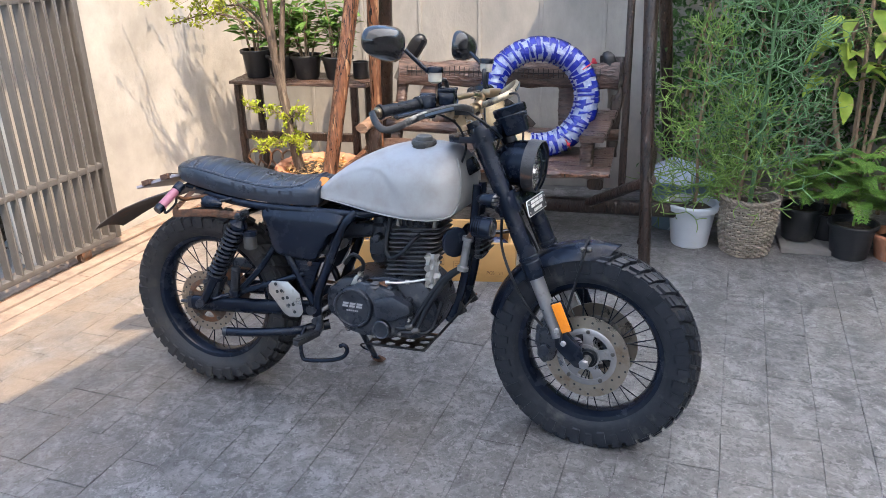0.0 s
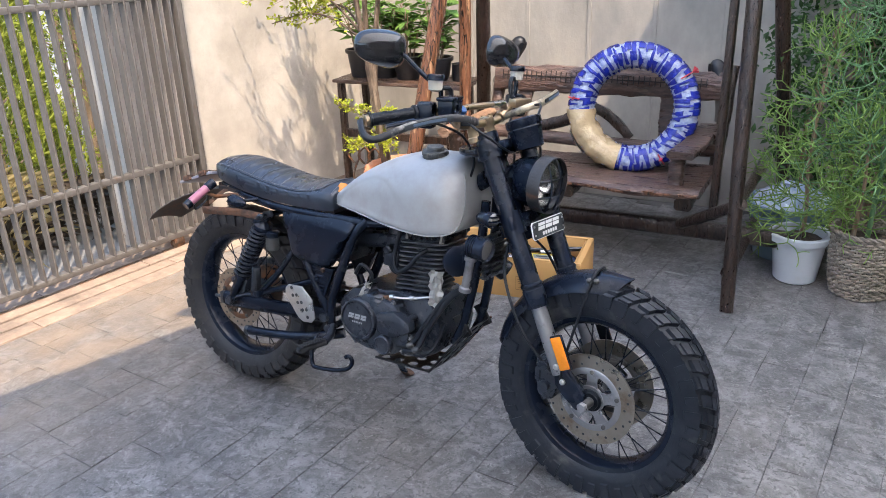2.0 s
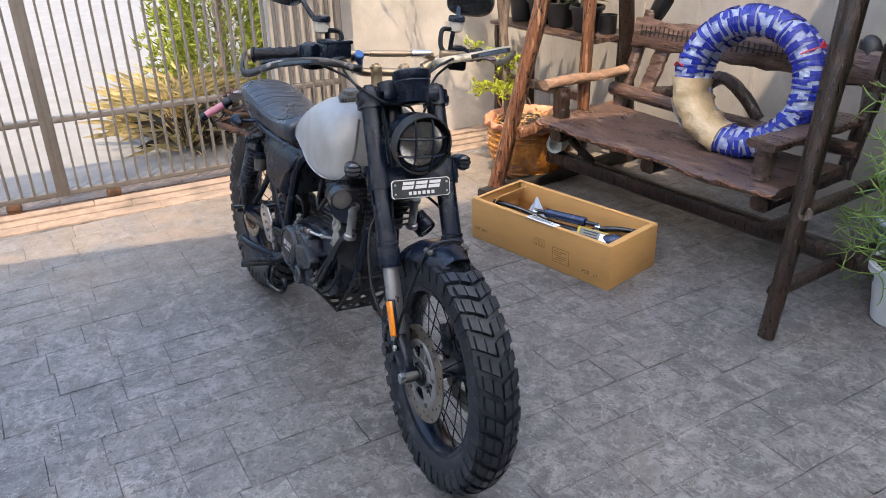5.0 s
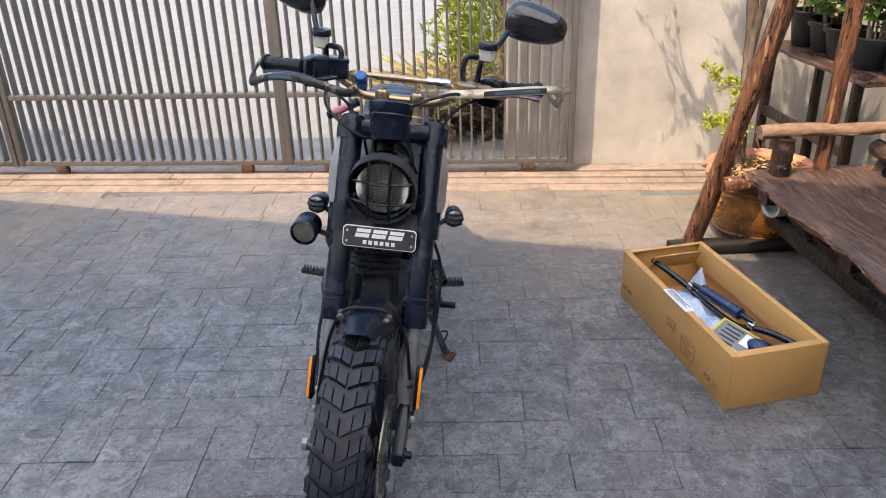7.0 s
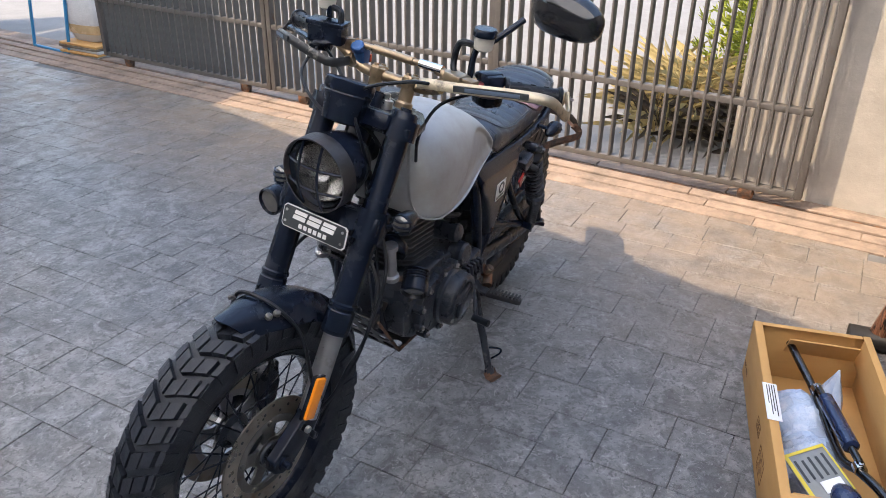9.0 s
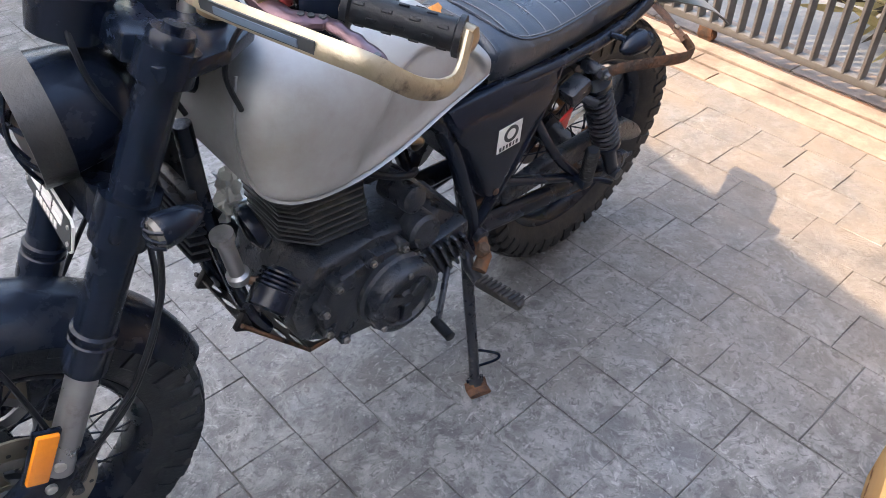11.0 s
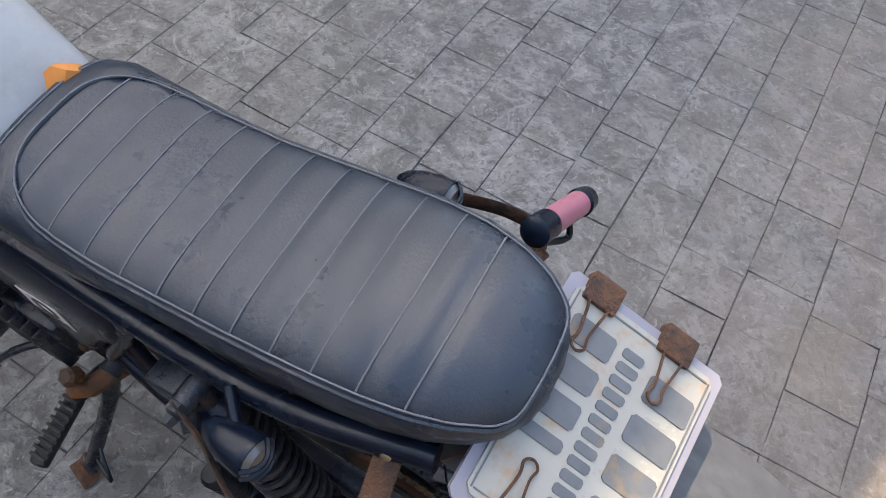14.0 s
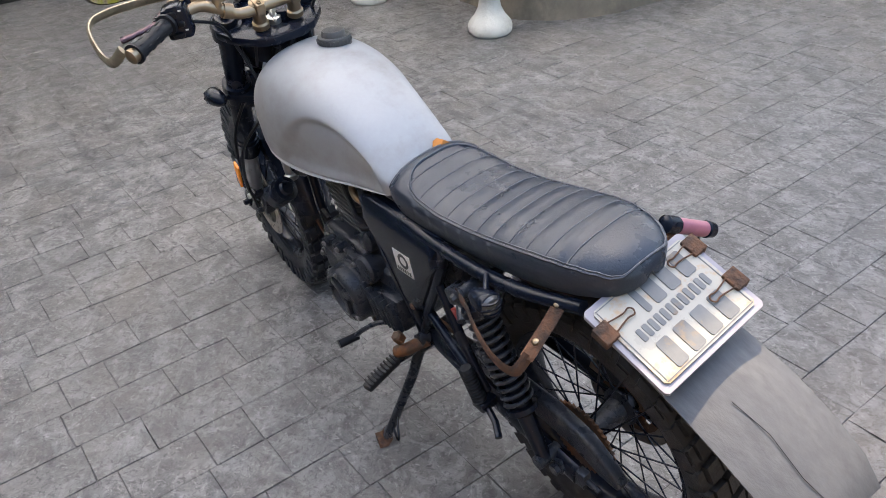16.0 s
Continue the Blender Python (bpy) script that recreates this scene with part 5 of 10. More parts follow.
# frame
for s in (-1, 1):
    for name, line, r in (("seat_rail", [(0.10, s * 0.035, 0.735), (-0.10, s * 0.075, 0.690), (-0.26, s * 0.096, 0.683), (-0.50, s * 0.104, 0.683), (-0.66, s * 0.100, 0.698), (-0.80, s * 0.075, 0.722)], 0.0135),
                          ("frame_tube", [(-0.165, s * 0.085, 0.690), (-0.205, s * 0.102, 0.640), (-0.262, s * 0.104, 0.50), (-0.300, s * 0.100, 0.40), (-0.310, s * 0.092, 0.32)], 0.0155),
                          ("rear_stay", [(-0.470, s * 0.106, 0.682), (-0.44, s * 0.108, 0.60), (-0.375, s * 0.108, 0.48), (-0.318, s * 0.100, 0.37)], 0.0125),
                          ("peg_stay", [(-0.430, s * 0.108, 0.585), (-0.505, s * 0.122, 0.47), (-0.575, s * 0.132, 0.395)], 0.0105),
                          ("peg_stay", [(-0.345, s * 0.104, 0.47), (-0.45, s * 0.118, 0.430), (-0.575, s * 0.132, 0.385)], 0.0105),
                          ("down_tube", [(0.215, s * 0.030, 0.80), (0.205, s * 0.042, 0.62), (0.175, s * 0.055, 0.44), (0.145, s * 0.06, 0.36)], 0.0135),
                          ("swingarm", [(-0.315, s * 0.085, 0.345), (-0.55, s * 0.098, 0.325), (-0.79, s * 0.104, 0.308)], 0.020)):
        bm = bmesh.new()
        tube(bm, rounded(line, 5), r, 12, flat=(0.8, 1.35) if name == "swingarm" else None)
        bike_part(name, bm, M_BLACK)
    bm = bmesh.new()
    rod(bm, (-0.800, s * 0.104, 0.310), (-0.842, s * 0.104, 0.307), 0.006, 10)
    box(bm, (-0.790, s * 0.104, 0.309), (0.045, 0.020, 0.044), None, 0.005)
    lathe(bm, [(0.018, 0), (0.018, 0.010), (0.012, 0.012), (0.012, 0.022)], (-0.752, s * 0.113, 0.313), (0, s, 0), 6)
    bike_part("chain_adjuster", bm, M_CAST, "dusty chain adjuster and axle nut")
    # shock absorbers
    top, foot = Vector((-0.560, s * 0.120, 0.652)), Vector((-0.728, s * 0.132, 0.328))
    d = foot - top
    bm = bmesh.new()
    lathe(bm, [(0.016, 0.0), (0.016, 0.02), (0.026, 0.03), (0.033, 0.036), (0.033, 0.048), (0.020, 0.05), (0.020, 0.245), (0.030, 0.247), (0.030, 0.257), (0.018, 0.266), (0.014, d.length)], top, d, 22)
    shock = bike_part("shock_absorber", bm, M_BLACK, "black coil-over rear shock absorber, dusty")
    bm = bmesh.new()
    ax = d.normalized()
    u = ax.orthogonal().normalized()
    v = ax.cross(u)
    turns = 12
    tube(bm, [top + ax * (0.048 + 0.197 * i / (turns * 14)) + 0.0275 * (math.cos(i * math.tau / 14) * u + math.sin(i * math.tau / 14) * v) for i in range(turns * 14 + 1)], 0.0046, 7)
    part("spring", bm, M_CAST, shock)
    bm = bmesh.new()
    rod(bm, top + Vector((0, -s * 0.018, 0)), top + Vector((0, s * 0.022, 0)), 0.0135, 16)
    lathe(bm, [(0.0125, 0.0), (0.0125, 0.010), (0.008, 0.013), (0.006, 0.022)], top + Vector((0, s * 0.022, 0)), (0, s, 0), 6)
    part("top_mount", bm, M_CAST, shock, "dull mounting bolt" if s > 0 else "dusty mounting bolt")
    bm = bmesh.new()
    rod(bm, foot + Vector((0, -s * 0.035, 0)), foot + Vector((0, s * 0.020, 0)), 0.014, 14)
    part("lower_mount", bm, M_CAST, shock)
    # folded passenger peg, rider peg
    bm = bmesh.new()
    lathe(bm, [(0.010, 0), (0.0155, 0.004)] + [q for i in range(10) for q in ((0.0155, 0.006 + 0.008 * i), (0.0130, 0.008 + 0.008 * i), (0.0130, 0.011 + 0.008 * i), (0.0155, 0.012 + 0.008 * i))] + [(0.011, 0.09)], (-0.582, s * 0.158, 0.395), (0.18, s * 0.10, 1), 16)
    peg = bike_part("passenger_peg", bm, M_RUBBER, "ribbed black passenger peg folded upright")
    bm = bmesh.new()
    box(bm, (-0.582, s * 0.148, 0.386), (0.036, 0.042, 0.026), None, 0.006)
    tube(bm, [(-0.585, s * 0.15, 0.382), (-0.628, s * 0.162, 0.372), (-0.655, s * 0.178, 0.362)], 0.007, 8)
    part("peg_bracket", bm, M_BLACK, peg)
    bm = bmesh.new()
    a, b = Vector((-0.272, s * 0.165, 0.292)), Vector((-0.295, s * 0.268, 0.290))
    pd = (b - a).normalized()
    box(bm, (a + b) / 2, (0.026, (b - a).length, 0.018), Matrix((Vector((0, 0, 1)).cross(pd) * -1, pd, Vector((0, 0, 1)))).transposed(), 0.006)
    for i in range(9):
        box(bm, a + pd * (0.012 + i * 0.0105) + Vector((0, 0, 0.012)), (0.027, 0.005, 0.006), None, 0.001)
    rider = tagged(bike_part("rider_peg", bm, M_TYRE_REAR), "ribbed rubber rider footpeg, dusty", kind="stuff")
    bm = bmesh.new()
    tube(bm, [(-0.300, s * 0.095, 0.318), (-0.280, s * 0.13, 0.298), (-0.272, s * 0.17, 0.292)], 0.013, 10)
    part("peg_bracket", bm, M_CAST, rider)
bm = bmesh.new()
rod(bm, (-0.318, -0.125, 0.350), (-0.318, 0.125, 0.350), 0.016, 18)
rod(bm, (-0.305, -0.120, 0.312), (-0.305, 0.120, 0.312), 0.012, 16)
bike_part("swingarm_pivot", bm, M_CAST)
bm = bmesh.new()
rod(bm, (-0.56, -0.120, 0.652), (-0.56, 0.120, 0.652), 0.009, 12)
bike_part("rear_cross_tube", bm, M_BLACK)
bm = bmesh.new()
tube(bm, rounded([(0.20, 0, 0.86), (0.06, 0, 0.775), (-0.12, 0, 0.715), (-0.25, 0, 0.690)], 4), 0.024, 14)
bike_part("backbone", bm, M_BLACK)

# side covers
cover = {-1: [(-0.484, 0.684), (-0.490, 0.660), (-0.482, 0.625), (-0.462, 0.552), (-0.438, 0.526), (-0.365, 0.516), (-0.316, 0.514), (-0.292, 0.536), (-0.224, 0.630), (-0.200, 0.664), (-0.214, 0.682), (-0.340, 0.690)],
         1: [(-0.198, 0.684), (-0.225, 0.694), (-0.440, 0.694), (-0.461, 0.680), (-0.460, 0.640), (-0.352, 0.462), (-0.332, 0.444), (-0.310, 0.452), (-0.283, 0.500), (-0.204, 0.650)]}
for s in (-1, 1):
    bm = bmesh.new()
    edge = rounded([(x, 0, z) for x, z in cover[s]], 4, closed=True)
    heart = sum(edge, Vector()) / len(edge)
    rings = []
    for depth, inset, ledge in ((0.084, 0.000, 0.0), (0.106, 0.000, 0.0), (0.111, 0.003, 0.002), (0.120, 0.010, 0.014), (0.1235, 0.014, 0.019), (0.1255, 0.020, 0.023), (0.1262, 0.034, 0.026)):
        ring = []
        for q in edge:
            p = q + (heart - q).normalized() * inset
            p.z -= ledge * smooth_step((q.z - 0.60) / 0.07)
            ring.append(Vector((p.x, s * depth, p.z)))
        rings.append(ring)
    skin(bm, rings)
    side_cover = bike_part("side_cover", bm, M_BLACK, "satin black plastic side cover", smooth=60)
    bm = bmesh.new()
    lathe(bm, [(0.008, 0.0), (0.008, 0.006), (0.004, 0.009)], (-0.331 if s > 0 else -0.315, s * 0.121, 0.466 if s > 0 else 0.512), (0, s, 0), 10)
    part("screw", bm, M_RUST, side_cover, "rusty screw")
    if s < 0:
        bm = bmesh.new()
        slab(bm, [(-0.285, 0.515), (-0.395, 0.515), (-0.345, 0.415), (-0.325, 0.415)], 0.020, (0, -0.098, 0), (1, 0, 0), (0, 0, 1), 0.004)
        for i in range(5):
            box(bm, (-0.342, -0.109, 0.50 - 0.016 * i), (0.085 - 0.014 * i, 0.006, 0.005), None, 0.001)
        bike_part("lower_side_panel", bm, M_BLACK)
    else:
        m = face_to((-0.341, 0.1272, 0.592), (-1, 0, 0.05), (0, 0, 1))
        bm = bmesh.new()
        slab(bm, [(-0.030, -0.027), (0.030, -0.027), (0.030, 0.027), (-0.030, 0.027)], 0.001, (0, 0, 0))
        sticker = part("sticker", bm, M_WHITE, side_cover, "white sticker with a dark ring emblem", smooth=0)
        sticker.matrix_local = m
        bm = bmesh.new()
        lathe(bm, [(0.011, 0.0005), (0.018, 0.0005), (0.018, 0.0012), (0.011, 0.0012), (0.011, 0.0005)], (0.003, 0.006, 0), (0, 0, 1), 28, False)
        for i, w in enumerate((0.007, 0.006, 0.006, 0.007, 0.005, 0.007)):
            box(bm, (-0.022 + 0.0085 * i, -0.0195, 0.0008), (w * 0.75, 0.009, 0.0008))
        emblem = part("sticker_print", bm, M_INK, side_cover)
        emblem.matrix_local = m
        tagged(emblem, kind="stuff")
bm = bmesh.new()
box(bm, (-0.355, 0, 0.60), (0.20, 0.165, 0.14), None, 0.015)
bike_part("air_box", bm, M_CAST)
bm = bmesh.new()
put(bm, [(-0.490, 0.128, 0.560), (-0.520, 0.128, 0.580), (-0.510, 0.128, 0.535), (-0.490, 0.122, 0.560), (-0.520, 0.122, 0.580), (-0.510, 0.122, 0.535)], [(0, 1, 2), (5, 4, 3), (0, 3, 4, 1), (1, 4, 5, 2), (2, 5, 3, 0)])
bike_part("side_reflector", bm, M_RED, "small red triangular reflector", smooth=0)
bm = bmesh.new()
slab(bm, [(-0.53, 0.53), (-0.59, 0.545), (-0.592, 0.53), (-0.532, 0.515)], 0.002, (0, 0.110, 0), (1, 0, 0), (0, 0, 1))
bike_part("inspection_label", bm, M_WHITE, "white printed label", smooth=0)
bm = bmesh.new()
box(bm, (-0.525, 0.118, 0.615), (0.055, 0.04, 0.035), Matrix.Rotation(0.4, 3, "Y"), 0.006)
rod(bm, (-0.535, 0.13, 0.60), (-0.56, 0.15, 0.588), 0.010, 12)
bike_part("helmet_lock", bm, M_CAST)

# chain run and its cover
bm = bmesh.new()
tube(bm, [(-0.30, 0.070, 0.385), (-0.752, 0.070, 0.398)], 0.0065, 6)
tube(bm, [(-0.30, 0.070, 0.325), (-0.752, 0.070, 0.228)], 0.0065, 6)
tagged(bike_part("chain", bm, M_STEEL, "rusty drive chain"), kind="stuff")
bm = bmesh.new()
slab(bm, [(-0.40, 0.40), (-0.52, 0.425), (-0.72, 0.430), (-0.80, 0.415), (-0.86, 0.375), (-0.885, 0.345), (-0.872, 0.332), (-0.84, 0.352), (-0.78, 0.375), (-0.70, 0.385), (-0.40, 0.362)], 0.030, (0, 0.082, 0), (1, 0, 0), (0, 0, 1), 0.008)
bike_part("chain_guard", bm, M_CAST, "long black chain guard", smooth=60)

# perforated heel guard
bm = bmesh.new()
slab(bm, [(-0.345, 0.410), (-0.388, 0.447), (-0.446, 0.443), (-0.460, 0.428), (-0.460, 0.402), (-0.405, 0.336), (-0.385, 0.326), (-0.348, 0.330), (-0.334, 0.348)], 0.005, (0, -0.142, 0), (1, 0, 0), (0, 0, 1), 0.002)
heel = bike_part("heel_guard", bm, M_ALU, "perforated bare aluminium heel guard")
# black discs laid on the plate paint the shade in its perforations
for i in range(4):
    for j in range(2):
        bm = bmesh.new()
        x, z = -0.432 + 0.021 * i + 0.012 * j * 0.4, 0.422 - 0.021 * i - 0.022 * j * 0.6 + (0.0 if j else 0.012)
        rod(bm, (x, -0.1440, z), (x, -0.1452, z), 0.0058, 12)
        part("hole", bm, M_INK, heel)

# engine
bm = bmesh.new()
slab(bm, [(0.095, 0.462), (0.120, 0.400), (0.105, 0.325), (0.050, 0.290), (-0.10, 0.282), (-0.20, 0.300), (-0.272, 0.345), (-0.275, 0.420), (-0.215, 0.470), (-0.05, 0.490), (0.06, 0.490)], 0.20, (0, 0.004, 0), (1, 0, 0), (0, 0, 1), 0.016)
engine = bike_part("engine", bm, M_CAST, "black air-cooled single-cylinder engine, dusty")
bm = bmesh.new()
for i in range(11):
    z = 0.500 + 0.0150 * i
    shift = -0.006 + 0.0022 * i
    w = 0.080 + (0.004 if i > 6 else 0.0) + 0.002 * (i % 3 == 0)
    cut = 0.012 + 0.0045 * max(0, 8 - i)          # the lower fins are cut back at the front of the left side
    pts = [(-w, -0.060), (-w + 0.012, -0.072), (w - 0.012, -0.072), (w, -0.060), (w, 0.072 - cut), (w - cut, 0.072), (-w + 0.012, 0.072), (-w, 0.060)]
    slab(bm, pts, 0.0048, (0.010 + shift, 0, z), (1, 0, 0.10), (0, 1, 0), 0.0012)
part("cooling_fin", bm, M_FIN, engine)["kind"] = "stuff"
bm = bmesh.new()
lathe(bm, [(0.056, 0.0), (0.056, 0.185)], (0.006, 0, 0.487), (0.14, 0, 1), 28)
box(bm, (0.034, 0, 0.678), (0.145, 0.115, 0.045), Matrix.Rotation(-0.22, 3, "Y"), 0.012)
part("cylinder", bm, M_CAST, engine)
for y, x, z in ((-0.062, 0.090, 0.655), (-0.062, -0.03, 0.655), (0.062, 0.090, 0.655), (0.062, -0.03, 0.655)):
    bm = bmesh.new()
    lathe(bm, [(0.009, 0), (0.009, 0.03), (0.006, 0.034)], (x, y, z), (0.2, 0, 1), 6)
    part("head_nut", bm, M_BOLT, engine)
for i in range(7):
    for s in (-1, 1):
        bm = bmesh.new()
        slab(bm, [(-0.008, -0.026), (0.008, -0.030), (0.006, 0.026), (-0.006, 0.030)], 0.004, (-0.028 + 0.021 * i, s * 0.066, 0.682 + 0.003 * i), (0, s, 0.5), (-0.25, 0, 1), 0.001)
        part("head_rib", bm, M_FIN, engine)
bm = bmesh.new()
tube(bm, rounded([(0.046, -0.070, 0.634), (0.030, -0.094, 0.618), (0.000, -0.102, 0.580), (-0.040, -0.098, 0.556), (-0.062, -0.088, 0.590), (-0.052, -0.070, 0.681)], 6), 0.0070, 10)
part("ignition_lead", bm, M_RUBBER, engine)
# right cover: sculpted crankcase side with the round clutch plate
bm = bmesh.new()
slab(bm, [(-0.205, 0.345), (-0.198, 0.415), (-0.165, 0.455), (-0.125, 0.484), (-0.082, 0.479), (-0.016, 0.466), (0.020, 0.425), (0.038, 0.392), (0.034, 0.350), (-0.018, 0.304), (-0.120, 0.300), (-0.180, 0.312)], 0.052, (0, -0.122, 0), (1, 0, 0), (0, 0, 1), 0.013)
lathe(bm, [(0.070, -0.02), (0.069, 0.002), (0.064, 0.009), (0.059, 0.010), (0.057, 0.005), (0.054, 0.0045), (0.053, 0.0065), (0.0, 0.0065)], (-0.148, -0.150, 0.394), (0, -1, 0), 44)
clutch = part("clutch_cover", bm, M_CAST, engine, "sculpted black crankcase cover with a round clutch plate")
bm = bmesh.new()
slab(bm, [(-0.078, 0.430), (-0.012, 0.452), (0.046, 0.426), (0.052, 0.400), (-0.014, 0.362), (-0.070, 0.374)], 0.040, (0, -0.142, 0), (1, 0, 0), (0, 0, 1), 0.011)
part("cover_swell", bm, M_CAST, engine)
bm = bmesh.new()
lathe(bm, [(0.031, 0.0), (0.031, 0.014), (0.027, 0.018), (0.024, 0.0155), (0.0, 0.016)], (-0.049, -0.148, 0.336), (0, -1, 0), 26)
part("oil_filter_cap", bm, M_CAST, engine)
bm = bmesh.new()
lathe(bm, [(0.020, 0.0), (0.020, 0.010), (0.015, 0.012), (0.015, 0.020), (0.011, 0.022), (0.0, 0.022)], (-0.077, -0.128, 0.462), (0, -0.75, 0.66), 18)
box(bm, (-0.077, -0.147, 0.479), (0.026, 0.006, 0.006), Matrix.Rotation(0.7, 3, "X"), 0.0015)
part("oil_filler_cap", bm, M_DULL, engine, "dull alloy oil filler cap")
for x, z in ((-0.202, 0.352), (-0.192, 0.424), (-0.130, 0.480), (-0.030, 0.466), (0.024, 0.424), (0.036, 0.372), (0.006, 0.322), (-0.080, 0.303), (-0.175, 0.314)):
    bm = bmesh.new()
    lathe(bm, [(0.0115, -0.03), (0.0115, 0.012), (0.009, 0.014)], (x, -0.122, z), (0, -1, 0), 14)
    lug = part("bolt_boss", bm, M_CAST, engine)
    bm = bmesh.new()
    lathe(bm, [(0.0062, 0.0), (0.0062, 0.005), (0.004, 0.006), (0.0, 0.004)], (x, -0.135, z), (0, -1, 0), 8)
    part("cover_bolt", bm, M_BOLT, engine)
E0 = Vector((-0.149, -0.1576, 0.398))
bm = bmesh.new()
for u in (-0.024, 0.0, 0.024):
    for v, h in ((0.0105, 0.0065), (0.0015, 0.0065)):
        slab(bm, [(u - 0.010 + 0.25 * (v - h / 2), v - h / 2), (u + 0.009 + 0.25 * (v - h / 2), v - h / 2), (u + 0.009 + 0.25 * (v + h / 2), v + h / 2), (u - 0.010 + 0.25 * (v + h / 2), v + h / 2)],
             0.0012, E0, (1, 0, 0), (0, 0, 1))
tagged(part("emblem", bm, M_GREYPRINT, engine), kind="stuff")
bm = bmesh.new()
for k in range(6):
    box(bm, E0 + Vector((-0.0175 + 0.007 * k, 0, -0.0125)), (0.0038, 0.0012, 0.0052))
tagged(part("emblem_bar", bm, M_GREYPRINT, engine), kind="stuff")
# left side: crankcase flange with bolts, generator drum with a three-armed recess
bm = bmesh.new()
case = [(-0.135, 0.300), (-0.150, 0.360), (-0.140, 0.425), (-0.105, 0.462), (-0.030, 0.470), (0.045, 0.452), (0.075, 0.405), (0.068, 0.345), (0.030, 0.300), (-0.050, 0.284)]
slab(bm, case, 0.030, (0, 0.110, 0), (1, 0, 0), (0, 0, 1), 0.006)
part("side_case", bm, M_CAST, engine)
for x, z in case:
    bm = bmesh.new()
    q = Vector((-0.035, 0, 0.375)).lerp(Vector((x, 0, z)), 0.95)
    lathe(bm, [(0.0125, -0.03), (0.0125, 0.010), (0.010, 0.012)], (q.x, 0.118, q.z), (0, 1, 0), 14)
    boss = part("bolt_boss", bm, M_CAST, engine)
    bm = bmesh.new()
    lathe(bm, [(0.0066, 0.0), (0.0066, 0.006), (0.0035, 0.007), (0.003, 0.004), (0.0, 0.004)], (q.x, 0.130, q.z), (0, 1, 0), 8)
    part("cover_bolt", bm, M_BOLT, engine)
GEN = Vector((-0.080, 0.114, 0.372))
bm = bmesh.new()
lathe(bm, [(0.080, 0.0), (0.080, 0.020), (0.075, 0.026), (0.075, 0.050), (0.070, 0.058), (0.062, 0.061), (0.056, 0.060), (0.053, 0.050), (0.018, 0.048), (0.014, 0.054), (0.0, 0.054)], GEN, (0, 1, 0), 48)
part("generator_cover", bm, M_CAST, engine, "round black generator cover with a three-armed recess")
for i in range(3):
    bm = bmesh.new()
    a = i * math.tau / 3 + 0.5
    c, s = math.cos(a), math.sin(a)
    slab(bm, [(0.012, -0.008), (0.054, -0.013), (0.054, 0.013), (0.012, 0.008)], 0.016, GEN + Vector((0, 0.050, 0)), (c, 0, s), (-s, 0, c), 0.003)
    part("cover_arm", bm, M_CAST, engine)
    bm = bmesh.new()
    a += math.tau / 6
    lathe(bm, [(0.006, 0.0), (0.006, 0.005), (0.0, 0.006)], GEN + Vector((0.066 * math.cos(a), 0.058, 0.066 * math.sin(a))), (0, 1, 0), 8)
    part("cover_bolt", bm, M_BOLT, engine)
bm = bmesh.new()
lathe(bm, [(0.036, 0.0), (0.036, 0.035), (0.030, 0.042), (0.0, 0.044)], (-0.150, 0.092, 0.462), (0, 1, 0.1), 24)
lathe(bm, [(0.026, 0.0), (0.026, 0.075), (0.020, 0.080), (0.0, 0.082)], (-0.142, 0.030, 0.518), (0, 1, 0.15), 20)
part("starter_motor", bm, M_CAST, engine)
bm = bmesh.new()
slab(bm, [(-0.14, 0.42), (-0.265, 0.435), (-0.272, 0.345), (-0.16, 0.315)], 0.06, (0, 0.100, 0), (1, 0, 0), (0, 0, 1), 0.010)
part("sprocket_cover", bm, M_CAST, engine, "ribbed black sprocket cover")
for i in range(6):
    bm = bmesh.new()
    box(bm, (-0.158 - 0.019 * i, 0.137, 0.385), (0.007, 0.018, 0.094 - 0.004 * i), Matrix.Rotation(0.45, 3, "Y"), 0.002)
    part("cover_rib", bm, M_CAST, engine)
# carburettor, intake, horn, foil
bm = bmesh.new()
rod(bm, (-0.03, 0, 0.64), (-0.25, 0, 0.60), 0.027, 18)
lathe(bm, [(0.034, 0.0), (0.034, 0.05), (0.026, 0.06), (0.026, 0.085), (0.030, 0.09), (0.0, 0.094)], (-0.115, 0, 0.585), (0, 0, 1), 18)
box(bm, (-0.115, 0, 0.570), (0.06, 0.075, 0.06), None, 0.01)
for s in (-1, 1):
    lathe(bm, [(0.014, 0.0), (0.014, 0.03), (0.009, 0.034)], (-0.105, s * 0.036, 0.605), (0, s, 0), 12)
part("carburettor", bm, M_CAST, engine, "grimy black carburettor")
bm = bmesh.new()
tube(bm, rounded([(-0.10, 0.05, 0.645), (-0.11, 0.085, 0.66), (-0.145, 0.10, 0.655), (-0.150, 0.085, 0.63)], 5), 0.008, 10)
part("fuel_tap", bm, M_GOLD, engine, "brass-coloured fuel tap")
bm = bmesh.new()
lathe(bm, [(0.012, -0.012), (0.034, -0.010), (0.039, 0.0), (0.039, 0.008), (0.034, 0.012), (0.018, 0.018), (0.0, 0.019)], (0.152, 0.072, 0.615), (1, -0.15, -0.40), 26)
horn = bike_part("horn", bm, M_BLACK, "round black horn with rust spots")
bm = bmesh.new()
lathe(bm, [(0.012, -0.012), (0.040, -0.010), (0.046, 0.0), (0.046, 0.010), (0.038, 0.014), (0.0, 0.016)], (0.168, -0.098, 0.632), (0.80, -0.6, 0.05), 26)
bike_part("horn", bm, M_BLACK, "round black horn")
bm = bmesh.new()
